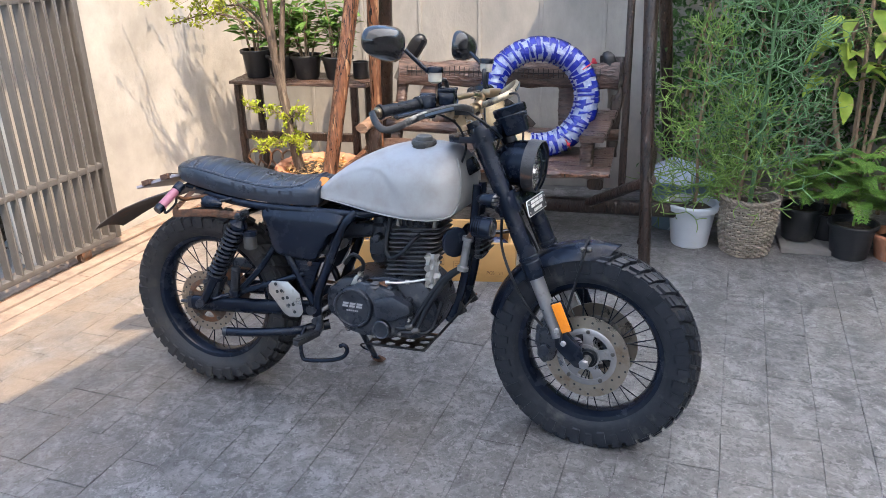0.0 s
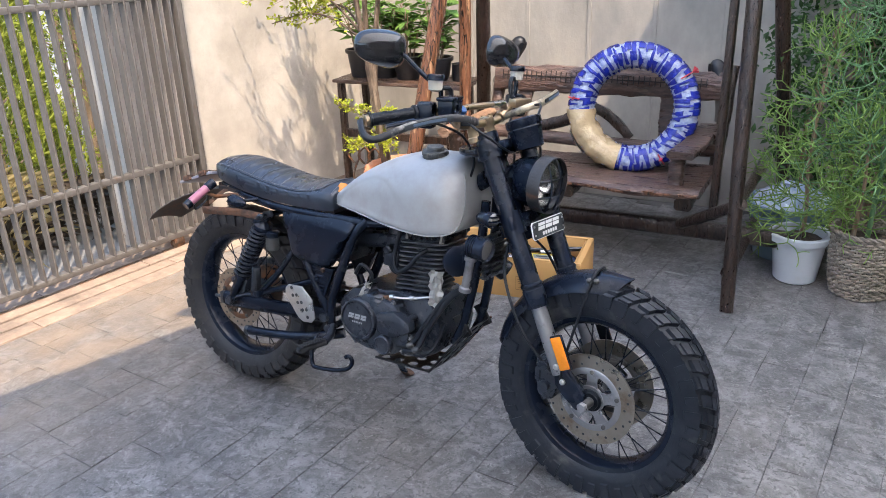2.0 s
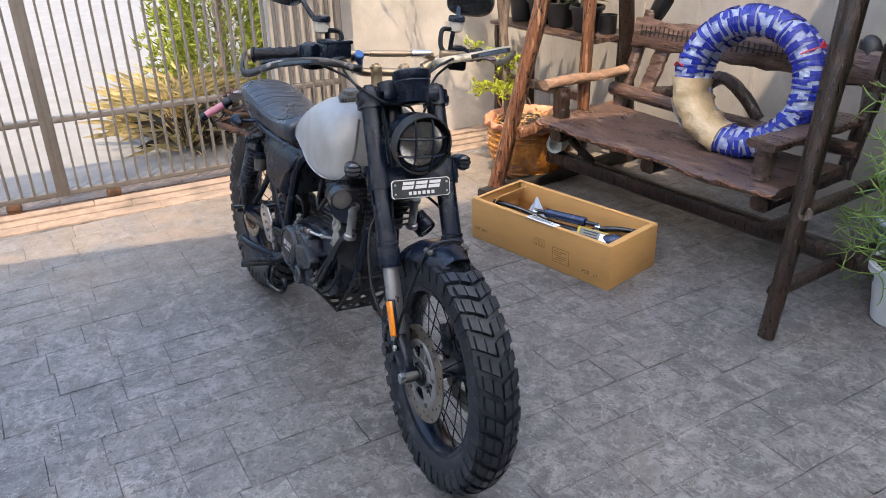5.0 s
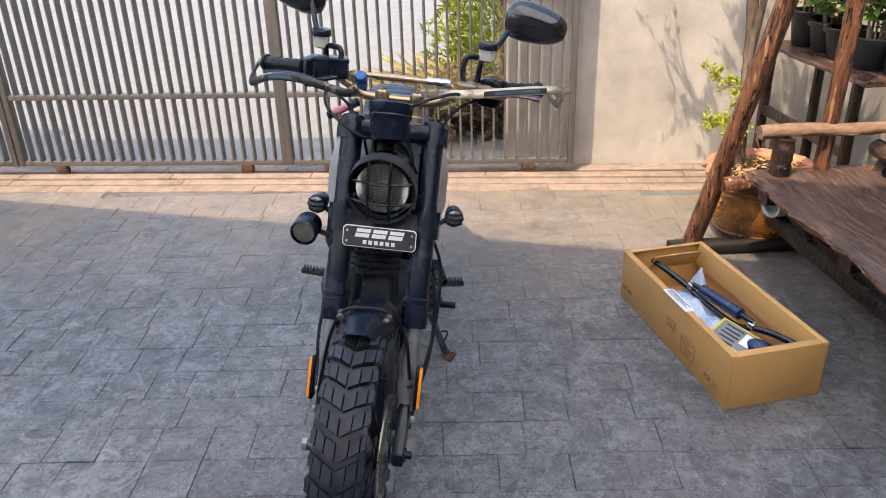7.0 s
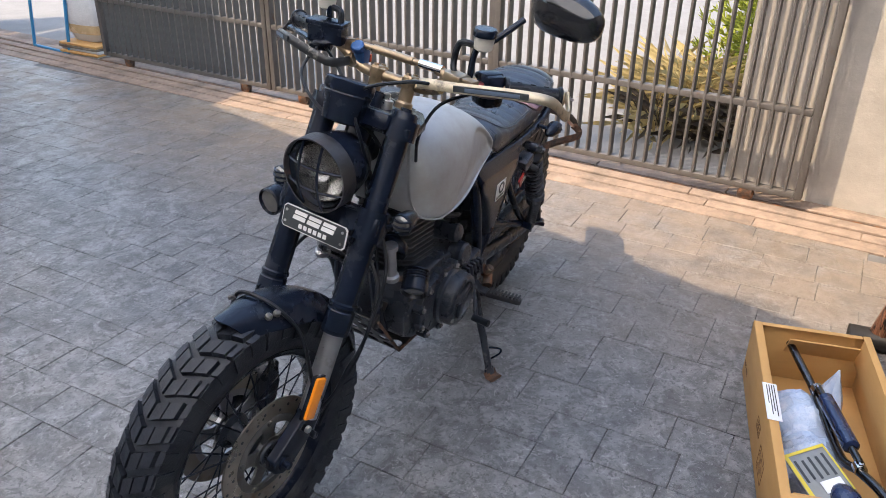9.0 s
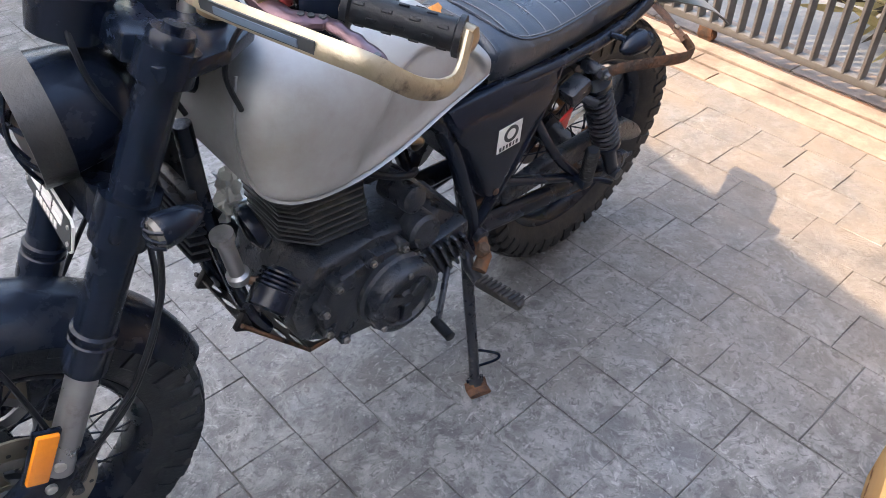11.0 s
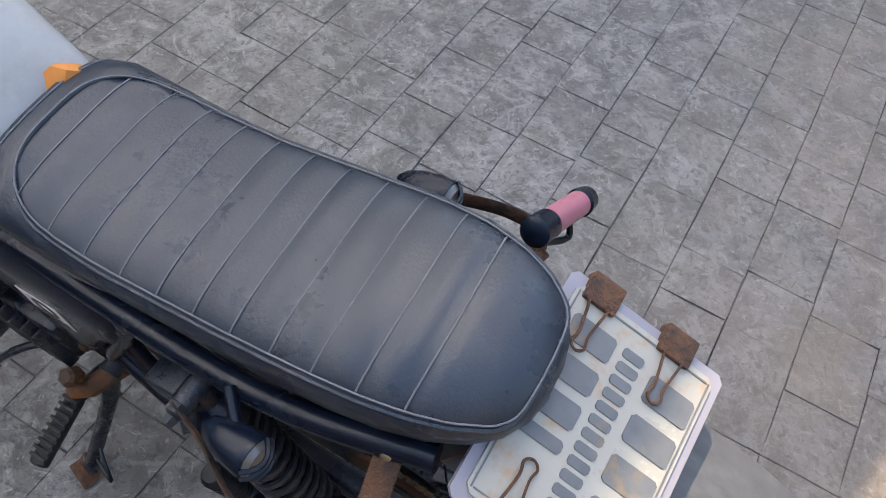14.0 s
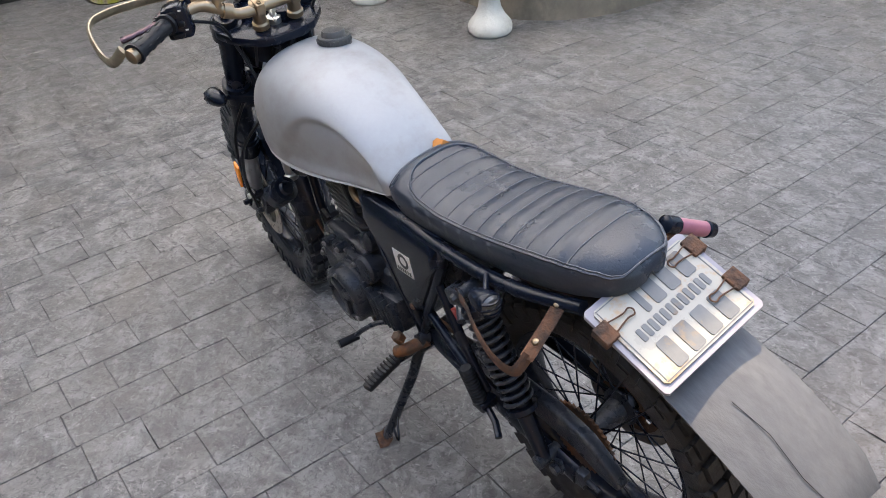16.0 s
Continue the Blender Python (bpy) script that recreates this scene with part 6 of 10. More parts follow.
for i in range(7):
    box(bm, (0.235, 0, 0.585 + 0.017 * i), (0.030, 0.125, 0.006), Matrix.Rotation(-0.3, 3, "Y"), 0.0015)
box(bm, (0.228, 0, 0.636), (0.018, 0.10, 0.13), None, 0.004)
tagged(bike_part("rectifier", bm, M_CAST, "finned black rectifier block"), "finned black rectifier block", kind="stuff")
noise_at = lambda v, k: noise.noise(Vector(v) * k)
for name, c, size, mat, label in (("foil_scrap", (0.100, -0.098, 0.530), 0.066, M_PAPER, "crumpled silver foil label"), ("tag_scrap", (-0.132, -0.125, 0.488), 0.024, M_PAPER, "white cable tag")):
    bm = bmesh.new()
    n = 9
    grid = [[bm.verts.new(Vector(c) + Vector(((i / n - 0.5) * size * (0.7 + 0.5 * noise_at((j, i, 3), 0.7)), 0.018 * noise_at((i, j, size * 50), 0.55), (j / n - 0.5) * size * 1.7))) for i in range(n + 1)] for j in range(n + 1)]
    for j in range(n):
        for i in range(n):
            bm.faces.new((grid[j][i], grid[j][i + 1], grid[j + 1][i + 1], grid[j + 1][i]))
    bmesh.ops.solidify(bm, geom=bm.faces[:], thickness=0.0008)
    bike_part(name, bm, mat, label, smooth=20)
bm = bmesh.new()
slab(bm, [(-0.104, 0.472), (-0.086, 0.478), (-0.042, 0.490), (-0.034, 0.476), (-0.036, 0.456), (-0.058, 0.462), (-0.080, 0.462)], 0.006, (0, -0.128, 0), (1, 0, 0), (0, 0, 1), 0.002)
bike_part("bracket", bm, M_RUST, "rusty bracket")
bm = bmesh.new()
tube(bm, rounded([(-0.040, -0.126, 0.484), (-0.010, -0.118, 0.484), (0.030, -0.106, 0.489), (0.075, -0.098, 0.500), (0.104, -0.094, 0.508)], 5), 0.0042, 8)
for at in ((-0.040, -0.126, 0.484), (0.020, -0.108, 0.4875)):
    lathe(bm, [(0.0075, -0.006), (0.0075, 0.006)], at, (1, 0.15, 0.08), 10)
bike_part("breather_pipe", bm, M_ALU, "thin bare metal breather pipe")
bm = bmesh.new()
slab(bm, [(-0.146, 0.497), (-0.138, 0.490), (-0.150, 0.452), (-0.158, 0.440), (-0.174, 0.444), (-0.170, 0.458), (-0.156, 0.488)], 0.008, (0, -0.122, 0), (1, 0, 0), (0, 0, 1), 0.003)
bike_part("clutch_arm", bm, M_ALU, "pale alloy clutch arm on the crankcase cover")
# two oil hoses from the cover to the cooler, with metal ends
for off in (0.0, 0.020):
    bm = bmesh.new()
    tube(bm, rounded([(-0.005 + off, -0.142, 0.342 - off * 0.6), (0.040 + off, -0.138, 0.352 - off * 0.5), (0.074 + off * 0.8, -0.120, 0.412), (0.135 + off * 0.6, -0.104, 0.508), (0.196 + off * 0.3, -0.100, 0.556)], 6), 0.0085, 10)
    hose = bike_part("oil_hose", bm, M_RUBBER, "black rubber oil hose")
    bm = bmesh.new()
    lathe(bm, [(0.0095, 0.0), (0.0105, 0.002), (0.0105, 0.022), (0.0095, 0.024)], (0.030 + off, -0.139, 0.348 - off * 0.5), (0.9, 0.1, 0.35), 10)
    part("hose_end", bm, M_DULL, hose)
for line in ([(0.05, -0.13, 0.34), (0.09, -0.13, 0.335), (0.11, -0.11, 0.36), (0.13, -0.09, 0.43)], [(-0.20, -0.10, 0.52), (-0.16, -0.12, 0.56), (-0.13, -0.11, 0.53), (-0.15, -0.10, 0.48)], [(-0.17, 0.07, 0.56), (-0.13, 0.10, 0.59), (-0.09, 0.09, 0.60), (-0.03, 0.07, 0.63)]):
    bm = bmesh.new()
    tube(bm, rounded(line, 5), 0.0065, 8)
    bike_part("hose", bm, M_RUBBER)

# skid plate with lightening holes
bm = bmesh.new()


def holed_panel(bm, a, b, half_wide, across, along, r, thick=0.003):
    """A sheet from a to b with a grid of round holes cut through it."""
    a, b = Vector(a), Vector(b)
    u, v = (b - a).normalized(), Vector((0, 1, 0))
    n = u.cross(v)
    cu, cv = (b - a).length / along, 2 * half_wide / across
    for i in range(along):
        for j in range(across):
            mid = a + u * cu * (i + 0.5) + v * (-half_wide + cv * (j + 0.5))
            rings = []
            for lift in (-thick / 2, thick / 2):
                square, circle = [], []
                for k in range(16):
                    w = k * math.tau / 16
                    c, s = math.cos(w), math.sin(w)
                    m = max(abs(c), abs(s))
                    square.append(bm.verts.new(mid + u * c / m * cu / 2 + v * s / m * cv / 2 + n * lift))
                    circle.append(bm.verts.new(mid + u * c * r + v * s * r + n * lift))
                rings.append((square, circle))
            for k in range(16):
                l = (k + 1) % 16
                for (sq, ci), flip in zip(rings, (True, False)):
                    f = (sq[k], sq[l], ci[l], ci[k])
                    bm.faces.new(f[::-1] if flip else f)
                for which in (0, 1):
                    f = (rings[0][which][k], rings[0][which][l], rings[1][which][l], rings[1][which][k])
                    bm.faces.new(f if which == 0 else f[::-1])


holed_panel(bm, (0.192, 0, 0.412), (0.066, 0, 0.246), 0.072, 3, 4, 0.017)
holed_panel(bm, (0.066, 0, 0.246), (-0.14, 0, 0.240), 0.072, 3, 4, 0.016)
bmesh.ops.remove_doubles(bm, verts=bm.verts[:], dist=0.0004)
plate = bike_part("skid_plate", bm, M_SKID, "rust-edged perforated metal skid plate", smooth=20)
for s in (-1, 1):
    bm = bmesh.new()
    tube(bm, [(0.194, s * 0.073, 0.414), (0.067, s * 0.073, 0.248), (-0.14, s * 0.073, 0.242)], 0.0042, 6)
    part("rolled_edge", bm, M_RUST if s > 0 else M_SKID, plate)
    bm = bmesh.new()
    box(bm, (0.172, s * 0.060, 0.420), (0.030, 0.012, 0.070), Matrix.Rotation(-0.6, 3, "Y"), 0.002)
    part("plate_bracket", bm, M_SKID, plate)

# stand, shifter, brake pedal
bm = bmesh.new()
tube(bm, [(-0.294, 0.108, 0.310), (-0.280, 0.142, 0.225), (-0.254, 0.202, 0.105), (-0.242, 0.226, 0.056)], [0.0135, 0.0125, 0.0115, 0.011], 12)
tube(bm, [(-0.242, 0.226, 0.058), (-0.238, 0.240, 0.038), (-0.232, 0.258, 0.040)], 0.012, 10, flat=(1.7, 0.6))
stand = bike_part("side_stand", bm, M_CAST, "black side stand with a rusty foot")
bm = bmesh.new()
tube(bm, [(-0.241, 0.229, 0.050), (-0.238, 0.240, 0.037), (-0.232, 0.259, 0.039)], 0.0135, 10, flat=(1.9, 0.62))
part("stand_foot", bm, M_RUST, stand, "rusty bent foot")
bm = bmesh.new()
tube(bm, rounded([(-0.256, 0.198, 0.112), (-0.280, 0.215, 0.106), (-0.304, 0.232, 0.092), (-0.294, 0.232, 0.080), (-0.248, 0.216, 0.078)], 4), 0.0032, 6)
part("stand_loop", bm, M_BLACK, stand)
bm = bmesh.new()
tube(bm, rounded([(-0.235, 0.118, 0.345), (-0.195, 0.150, 0.345), (-0.158, 0.180, 0.318), (-0.136, 0.196, 0.292)], 4), 0.0062, 8)
lever = bike_part("gear_lever", bm, M_CAST, "black gear lever with rubber tip")
bm = bmesh.new()
rod(bm, (-0.137, 0.188, 0.291), (-0.131, 0.238, 0.294), 0.0105, 12)
part("lever_tip", bm, M_RUBBER, lever)
bm = bmesh.new()
tube(bm, rounded([(-0.345, -0.115, 0.285), (-0.342, -0.150, 0.248), (-0.332, -0.160, 0.198), (-0.308, -0.162, 0.190), (-0.225, -0.162, 0.204), (-0.182, -0.160, 0.222), (-0.168, -0.158, 0.246), (-0.178, -0.158, 0.262), (-0.194, -0.158, 0.256)], 4), 0.0070, 10)
bike_part("brake_pedal", bm, M_BLACK, "bent black brake pedal")
bm = bmesh.new()
tube(bm, [(-0.325, 0.105, 0.345), (-0.30, 0.150, 0.330), (-0.275, 0.162, 0.315)], 0.015, 12)
lathe(bm, [(0.014, 0.0), (0.014, 0.02), (0.009, 0.024)], (-0.285, 0.150, 0.352), (0, 0.5, 1), 6)
bike_part("peg_bolt", bm, M_STEEL, "grimy bolt")
bm = bmesh.new()
lathe(bm, [(0.020, 0.0), (0.022, 0.004), (0.022, 0.044), (0.018, 0.046)], (-0.538, -0.118, 0.538), (0, 0, 1), 18)
pot = bike_part("rear_brake_reservoir", bm, M_DULL, "milky rear brake reservoir with black lid")
bm = bmesh.new()
lathe(bm, [(0.024, 0.044), (0.024, 0.060), (0.020, 0.063)], (-0.538, -0.118, 0.538), (0, 0, 1), 18)
part("lid", bm, M_BLACK, pot)
bm = bmesh.new()
box(bm, (-0.700, -0.098, 0.385), (0.062, 0.05, 0.075), Matrix.Rotation(0.3, 3, "Y"), 0.009)
lathe(bm, [(0.011, 0), (0.011, 0.012)], (-0.715, -0.122, 0.40), (0, -1, 0), 12)
bike_part("rear_caliper", bm, M_CAST)

# short exhaust pipe with an open end
bm = bmesh.new()
tube(bm, rounded([(-0.28, -0.060, 0.285), (-0.33, -0.090, 0.275), (-0.39, -0.122, 0.266), (-0.52, -0.150, 0.252), (-0.630, -0.160, 0.243)], 4), [0.017] * 6 + [0.0150] * 11, 14)
exhaust = bike_part("exhaust_pipe", bm, M_BLACK, "short blackened exhaust pipe with an open end")
bm = bmesh.new()
lathe(bm, [(0.0125, -0.012), (0.0158, -0.012), (0.0162, 0.002), (0.0120, 0.002), (0.0118, -0.030), (0.0, -0.030)], (-0.630, -0.160, 0.243), (-1, -0.09, -0.08), 18)
part("pipe_end", bm, M_INK, exhaust)

# tail: mudguard sheet, number plate, rusty straps, hand pump
bm = bmesh.new()
tail = [(-0.800, 0.700, 0.080), (-0.90, 0.676, 0.086), (-0.985, 0.645, 0.090), (-1.06, 0.612, 0.093), (-1.13, 0.572, 0.093), (-1.18, 0.540, 0.088), (-1.215, 0.515, 0.074)]
rings = []
for x, z, w in tail:
    row = [Vector((x, w * v - 0.012, z - 0.11 * (w * v) + 0.012 * (1 - v * v))) for v in (-1, -0.7, -0.35, 0, 0.35, 0.7, 1)]
    low = [q - Vector((0.001, 0, 0.0035)) for q in row]
    rings.append(row + low[::-1])
skin(bm, rings)
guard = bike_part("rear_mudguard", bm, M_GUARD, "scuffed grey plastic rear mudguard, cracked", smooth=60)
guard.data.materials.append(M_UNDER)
# faces turned down take the darker brown material
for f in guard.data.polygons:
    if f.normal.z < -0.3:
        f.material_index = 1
bm = bmesh.new()
tube(bm, [(-1.03, 0.012, 0.6365), (-1.09, 0.004, 0.608), (-1.15, 0.010, 0.571), (-1.20, 0.002, 0.538)], 0.0008, 5)
part("crack", bm, M_INK, guard)
bm = bmesh.new()
N0 = Vector((-0.900, -0.0135, 0.7165))
NU, NV = Vector((0.0, 0.205, -0.023)).normalized(), Vector((-0.152, 0, -0.052)).normalized()
NN = NU.cross(NV).normalized()
if NN.z < 0:
    NN = -NN


def plate_slab(name, u0, u1, v0, v1, lift, thick, mat, parent, label="", cut=0.006):
    bm = bmesh.new()
    pts = [(u0, v0 + cut), (u0 + cut, v0), (u1 - cut, v0), (u1, v0 + cut), (u1, v1 - cut), (u1 - cut, v1), (u0 + cut, v1), (u0, v1 - cut)]
    slab(bm, pts, thick, N0 + NN * lift, NU, NV)
    return bike_part(name, bm, mat, label, parent, smooth=0)


holder = plate_slab("number_plate", -0.112, 0.112, -0.086, 0.086, 0.004, 0.008, M_LILAC, None, "white number plate with rust runs in a lilac frame")
plate_slab("plate_face", -0.102, 0.102, -0.076, 0.076, 0.0105, 0.003, M_PLATE, holder, "white plate face")
for u, v, w, h in ((-0.066, -0.043, 0.024, 0.046), (-0.031, -0.043, 0.023, 0.046), (0.002, -0.043, 0.023, 0.046), (0.030, -0.043, 0.012, 0.046),
                   (-0.060, 0.045, 0.026, 0.048), (-0.021, 0.045, 0.026, 0.048), (0.018, 0.045, 0.026, 0.048), (0.056, 0.045, 0.024, 0.048)):
    plate_slab("character_bar", u - w / 2, u + w / 2, v - h / 2, v + h / 2, 0.0125, 0.002, M_PLATEINK, holder, cut=0.003)
for i in range(12):
    u = -0.074 + 0.0132 * i
    plate_slab("small_character_bar", u - 0.0045, u + 0.0045, -0.012, 0.010, 0.0125, 0.0015, M_PLATEINK, holder, cut=0.002)
for u0, u1, v0, v1 in ((-0.097, 0.097, -0.073, -0.0715), (-0.097, 0.097, 0.0715, 0.073), (-0.097, -0.0955, -0.070, 0.070), (0.0955, 0.097, -0.070, 0.070)):
    plate_slab("border_line", u0, u1, v0, v1, 0.0124, 0.001, M_PLATEINK, holder, cut=0.0003)
for u, v, flip in ((-0.106, -0.052, 1), (-0.108, 0.030, 1), (0.110, -0.038, -1)):
    bm = bmesh.new()
    box(bm, N0 + NU * u + NV * v + NN * 0.009, (0.028, 0.034, 0.018), Matrix((NU, NV, NN)).transposed(), 0.002)
    clip = bike_part("binder_clip", bm, M_RUST, "rusty binder clip holding the plate", holder)
    bm = bmesh.new()
    base = N0 + NU * (u + flip * 0.012) + NV * v + NN * 0.0165
    tube(bm, rounded([base + NV * -0.010, base + NU * flip * 0.03 + NV * -0.005, base + NU * flip * 0.042 + NV * -0.007, base + NU * flip * 0.047, base + NU * flip * 0.042 + NV * 0.007, base + NU * flip * 0.03 + NV * 0.005, base + NV * 0.010], 4), 0.0014, 6)
    bike_part("clip_wire", bm, M_RUST, "", holder)
for s in (-1, 1):
    bm = bmesh.new()
    tube(bm, rounded([(-0.555, s * 0.146, 0.652), (-0.60, s * 0.160, 0.657), (-0.65, s * 0.184, 0.662), (-0.71, s * 0.204, 0.660), (-0.752, s * 0.208, 0.656), (-0.772, s * 0.200, 0.657), (-0.773, s * 0.172, 0.672)], 5), 0.013, 8, flat=(0.22, 1.0))
    strap = bike_part("rack_strap", bm, M_RUST, "rusty flat steel strap")
    bm = bmesh.new()
    tube(bm, [(-0.773, s * 0.178, 0.668), (-0.768, s * 0.125, 0.697), (-0.758, s * 0.070, 0.724)], 0.013, 8, flat=(1.0, 0.22))
    part("strap_end", bm, M_RUST, strap)
    for q in ((-0.771, s * 0.152, 0.683), (-0.761, s * 0.092, 0.715)):
        bm = bmesh.new()
        lathe(bm, [(0.006, 0), (0.006, 0.005), (0.003, 0.007)], Vector(q), (0, s * 0.4, 1), 8)
        part("strap_screw", bm, M_GOLD, strap)
# tubular canister beside the plate
bm = bmesh.new()
pa, pb = Vector((-0.770, -0.150, 0.740)), Vector((-0.788, -0.258, 0.672))
d = pb - pa
lathe(bm, [(0.012, 0.0), (0.0160, 0.003), (0.0160, 0.030), (0.0135, 0.032), (0.0135, d.length - 0.02), (0.016, d.length - 0.018), (0.014, d.length)], pa, d, 22)
pump = bike_part("tail_light_tube", bm, M_BLACK, "black tubular canister with a pink label")
bm = bmesh.new()
lathe(bm, [(0.0142, 0.034), (0.0142, d.length - 0.022)], pa, d, 22)
part("pink_band", bm, M_PINK, pump, "pink printed label")
bm = bmesh.new()
tube(bm, [pa + d * 0.4, (-0.765, -0.150, 0.690), (-0.70, -0.10, 0.70)], 0.007, 8)
part("canister_bracket", bm, M_STEEL, pump)
bm = bmesh.new()
tube(bm, rounded([pa + d * 0.7 + Vector((0, 0.0, -0.018)), pa + d * 0.6 + Vector((-0.01, 0, -0.045)), pa + d * 0.3 + Vector((0, 0, -0.04)), pa + d * 0.25 + Vector((0, 0, -0.018))], 4), 0.004, 6)
part("strap_loop", bm, M_RUBBER, pump)


# ---- materials of the yard's things ----
M_LOG = material("red_brown_wood", (0.225, 0.100, 0.052), (0.040, 0.016, 0.010), 0.34, scale=15, amount=1.0, stain=(0.35, 0.20, 0.11), stain_scale=8, stain_at=0.61, stain_soft=0.05,
                 bump=1.0, bump_scale=14, stretch=(5, 5, 0.6), each=0.12, crack=6)
M_BOARD = material("weathered_board", (0.108, 0.064, 0.049), (0.033, 0.020, 0.016), 0.33, scale=16, amount=1.0, stain=(0.165, 0.105, 0.078), stain_scale=7, stain_at=0.60, stain_soft=0.08,
                   bump=1.0, bump_scale=16, stretch=(0.9, 4, 4), each=0.1)
M_DARKLOG = material("dark_wood", (0.045, 0.025, 0.018), (0.011, 0.007, 0.005), 0.34, scale=14, amount=1.0, stain=(0.25, 0.19, 0.15), stain_scale=30, stain_at=0.675, stain_soft=0.03,
                     bump=1.0, bump_scale=14, stretch=(4, 4, 0.9), each=0.15, crack=6)
M_NOTCH = material("notch_shade", (0.012, 0.009, 0.008), rough=0.9)
M_ARM = material("pale_branch", (0.24, 0.14, 0.085), (0.11, 0.065, 0.042), 0.6, scale=22, amount=0.9, stain=(0.34, 0.24, 0.16), stain_scale=10, bump=0.6, bump_scale=26, stretch=(1, 1, 4))
M_FILMBLUE = material("blue_film", (0.008, 0.022, 0.36), (0.004, 0.010, 0.16), 0.22, scale=30, amount=1.0, bump=0.8, bump_scale=55, rough_var=0.1, coat=0.3)
M_FILMWHITE = material("white_film", (0.50, 0.55, 0.66), (0.12, 0.17, 0.40), 0.24, scale=34, amount=0.9, stain=(0.16, 0.22, 0.52), stain_scale=30, stain_at=0.68, bump=1.0, bump_scale=60, coat=0.3)
M_TAPE = material("brown_tape", (0.56, 0.43, 0.25), (0.42, 0.30, 0.16), 0.24, scale=14, amount=0.9, stain=(0.60, 0.45, 0.27), stain_scale=6, bump=0.8, bump_scale=30, coat=0.2)
M_LABEL = material("paper_label", (0.72, 0.73, 0.76), (0.62, 0.63, 0.67), 0.6, scale=20)
M_TIE = material("red_tie", (0.62, 0.05, 0.07), (0.4, 0.03, 0.05), 0.35, scale=30)
M_BOOT = material("black_boot_rubber", (0.016, 0.016, 0.018), (0.010, 0.010, 0.011), 0.4, scale=18, stain=(0.05, 0.05, 0.05), stain_scale=14)
M_SOLE = material("grey_boot_sole", (0.16, 0.155, 0.15), (0.09, 0.088, 0.085), 0.6, scale=20)
M_GLAZE = material("ochre_glaze", (0.56, 0.23, 0.025), (0.30, 0.095, 0.012), 0.22, scale=26, amount=1.0, stain=(0.16, 0.055, 0.015), stain_scale=5, stain_at=0.60, bump=0.9,
                   bump_scale=75, coat=0.5)
M_TERRA = material("terracotta", (0.46, 0.20, 0.11), (0.33, 0.14, 0.08), 0.75, scale=16, stain=(0.52, 0.34, 0.25), stain_scale=7, bump=0.3, bump_scale=60)
M_SOIL = material("potting_soil", (0.045, 0.030, 0.020), (0.018, 0.012, 0.009), 0.95, scale=40, stain=(0.13, 0.085, 0.05), stain_scale=26, bump=1.0, bump_scale=70)
M_DRY = material("dry_leaf", (0.42, 0.26, 0.11), (0.24, 0.13, 0.05), 0.75, scale=30, isle=0.35)
M_BARK = material("pale_bark", (0.27, 0.19, 0.125), (0.13, 0.09, 0.06), 0.8, scale=24, stain=(0.36, 0.29, 0.22), stain_scale=16, bump=0.9, bump_scale=40, stretch=(2, 2, 0.5))
M_TRUNK = material("grey_brown_bark", (0.150, 0.105, 0.072), (0.050, 0.034, 0.024), 0.8, scale=24, amount=1.0, stain=(0.25, 0.19, 0.14), stain_scale=16, bump=0.9, bump_scale=40, stretch=(2, 2, 0.5))
M_POTBLACK = material("black_pot_plastic", (0.016, 0.017, 0.020), (0.010, 0.011, 0.013), 0.45, scale=12, stain=(0.05, 0.046, 0.04), stain_scale=9, stain_at=0.66)
M_POTWHITE = material("white_pot_plastic", (0.47, 0.51, 0.56), (0.41, 0.445, 0.49), 0.42, scale=9, stain=(0.44, 0.45, 0.44), stain_scale=6, stain_at=0.70)
M_WICKER = material("wicker", (0.33, 0.29, 0.235), (0.13, 0.108, 0.085), 0.75, scale=26, amount=1.0, stain=(0.44, 0.36, 0.28), stain_scale=14, bump=0.5, bump_scale=60, each=0.22)
M_URN = material("white_cast_stone", (0.60, 0.60, 0.56), (0.46, 0.46, 0.42), 0.8, scale=14, stain=(0.33, 0.33, 0.29), stain_scale=6, stain_at=0.64, bump=0.5, bump_scale=40)
M_TUB = material("blue_tub_plastic", (0.30, 0.42, 0.52), (0.22, 0.32, 0.42), 0.2, scale=8, transmit=0.35, bump=0.3, bump_scale=20)
M_SACK = material("woven_sack", (0.52, 0.52, 0.52), (0.40, 0.40, 0.40), 0.7, scale=30, bump=0.5, bump_scale=80)
M_FRAMEBLUE = material("blue_paint", (0.04, 0.22, 0.42), (0.03, 0.15, 0.30), 0.4, scale=20)
M_BAG = material("clear_bag", (0.62, 0.72, 0.88), (0.45, 0.58, 0.80), 0.12, scale=16, amount=0.8, stain=(0.80, 0.86, 0.95), stain_scale=24, stain_at=0.60, transmit=0.30, bump=1.0, bump_scale=35)
M_TUBE = material("black_tube", (0.010, 0.011, 0.013), rough=0.22, coat=0.5)
M_PAD = material("navy_pad", (0.012, 0.025, 0.075), (0.008, 0.015, 0.05), 0.25, coat=0.4)
M_YELLOW = material("yellow_card", (0.62, 0.50, 0.03), (0.5, 0.4, 0.02), 0.35)
M_GREYCARD = material("grey_card", (0.22, 0.23, 0.23), (0.14, 0.15, 0.15), 0.35, scale=40)


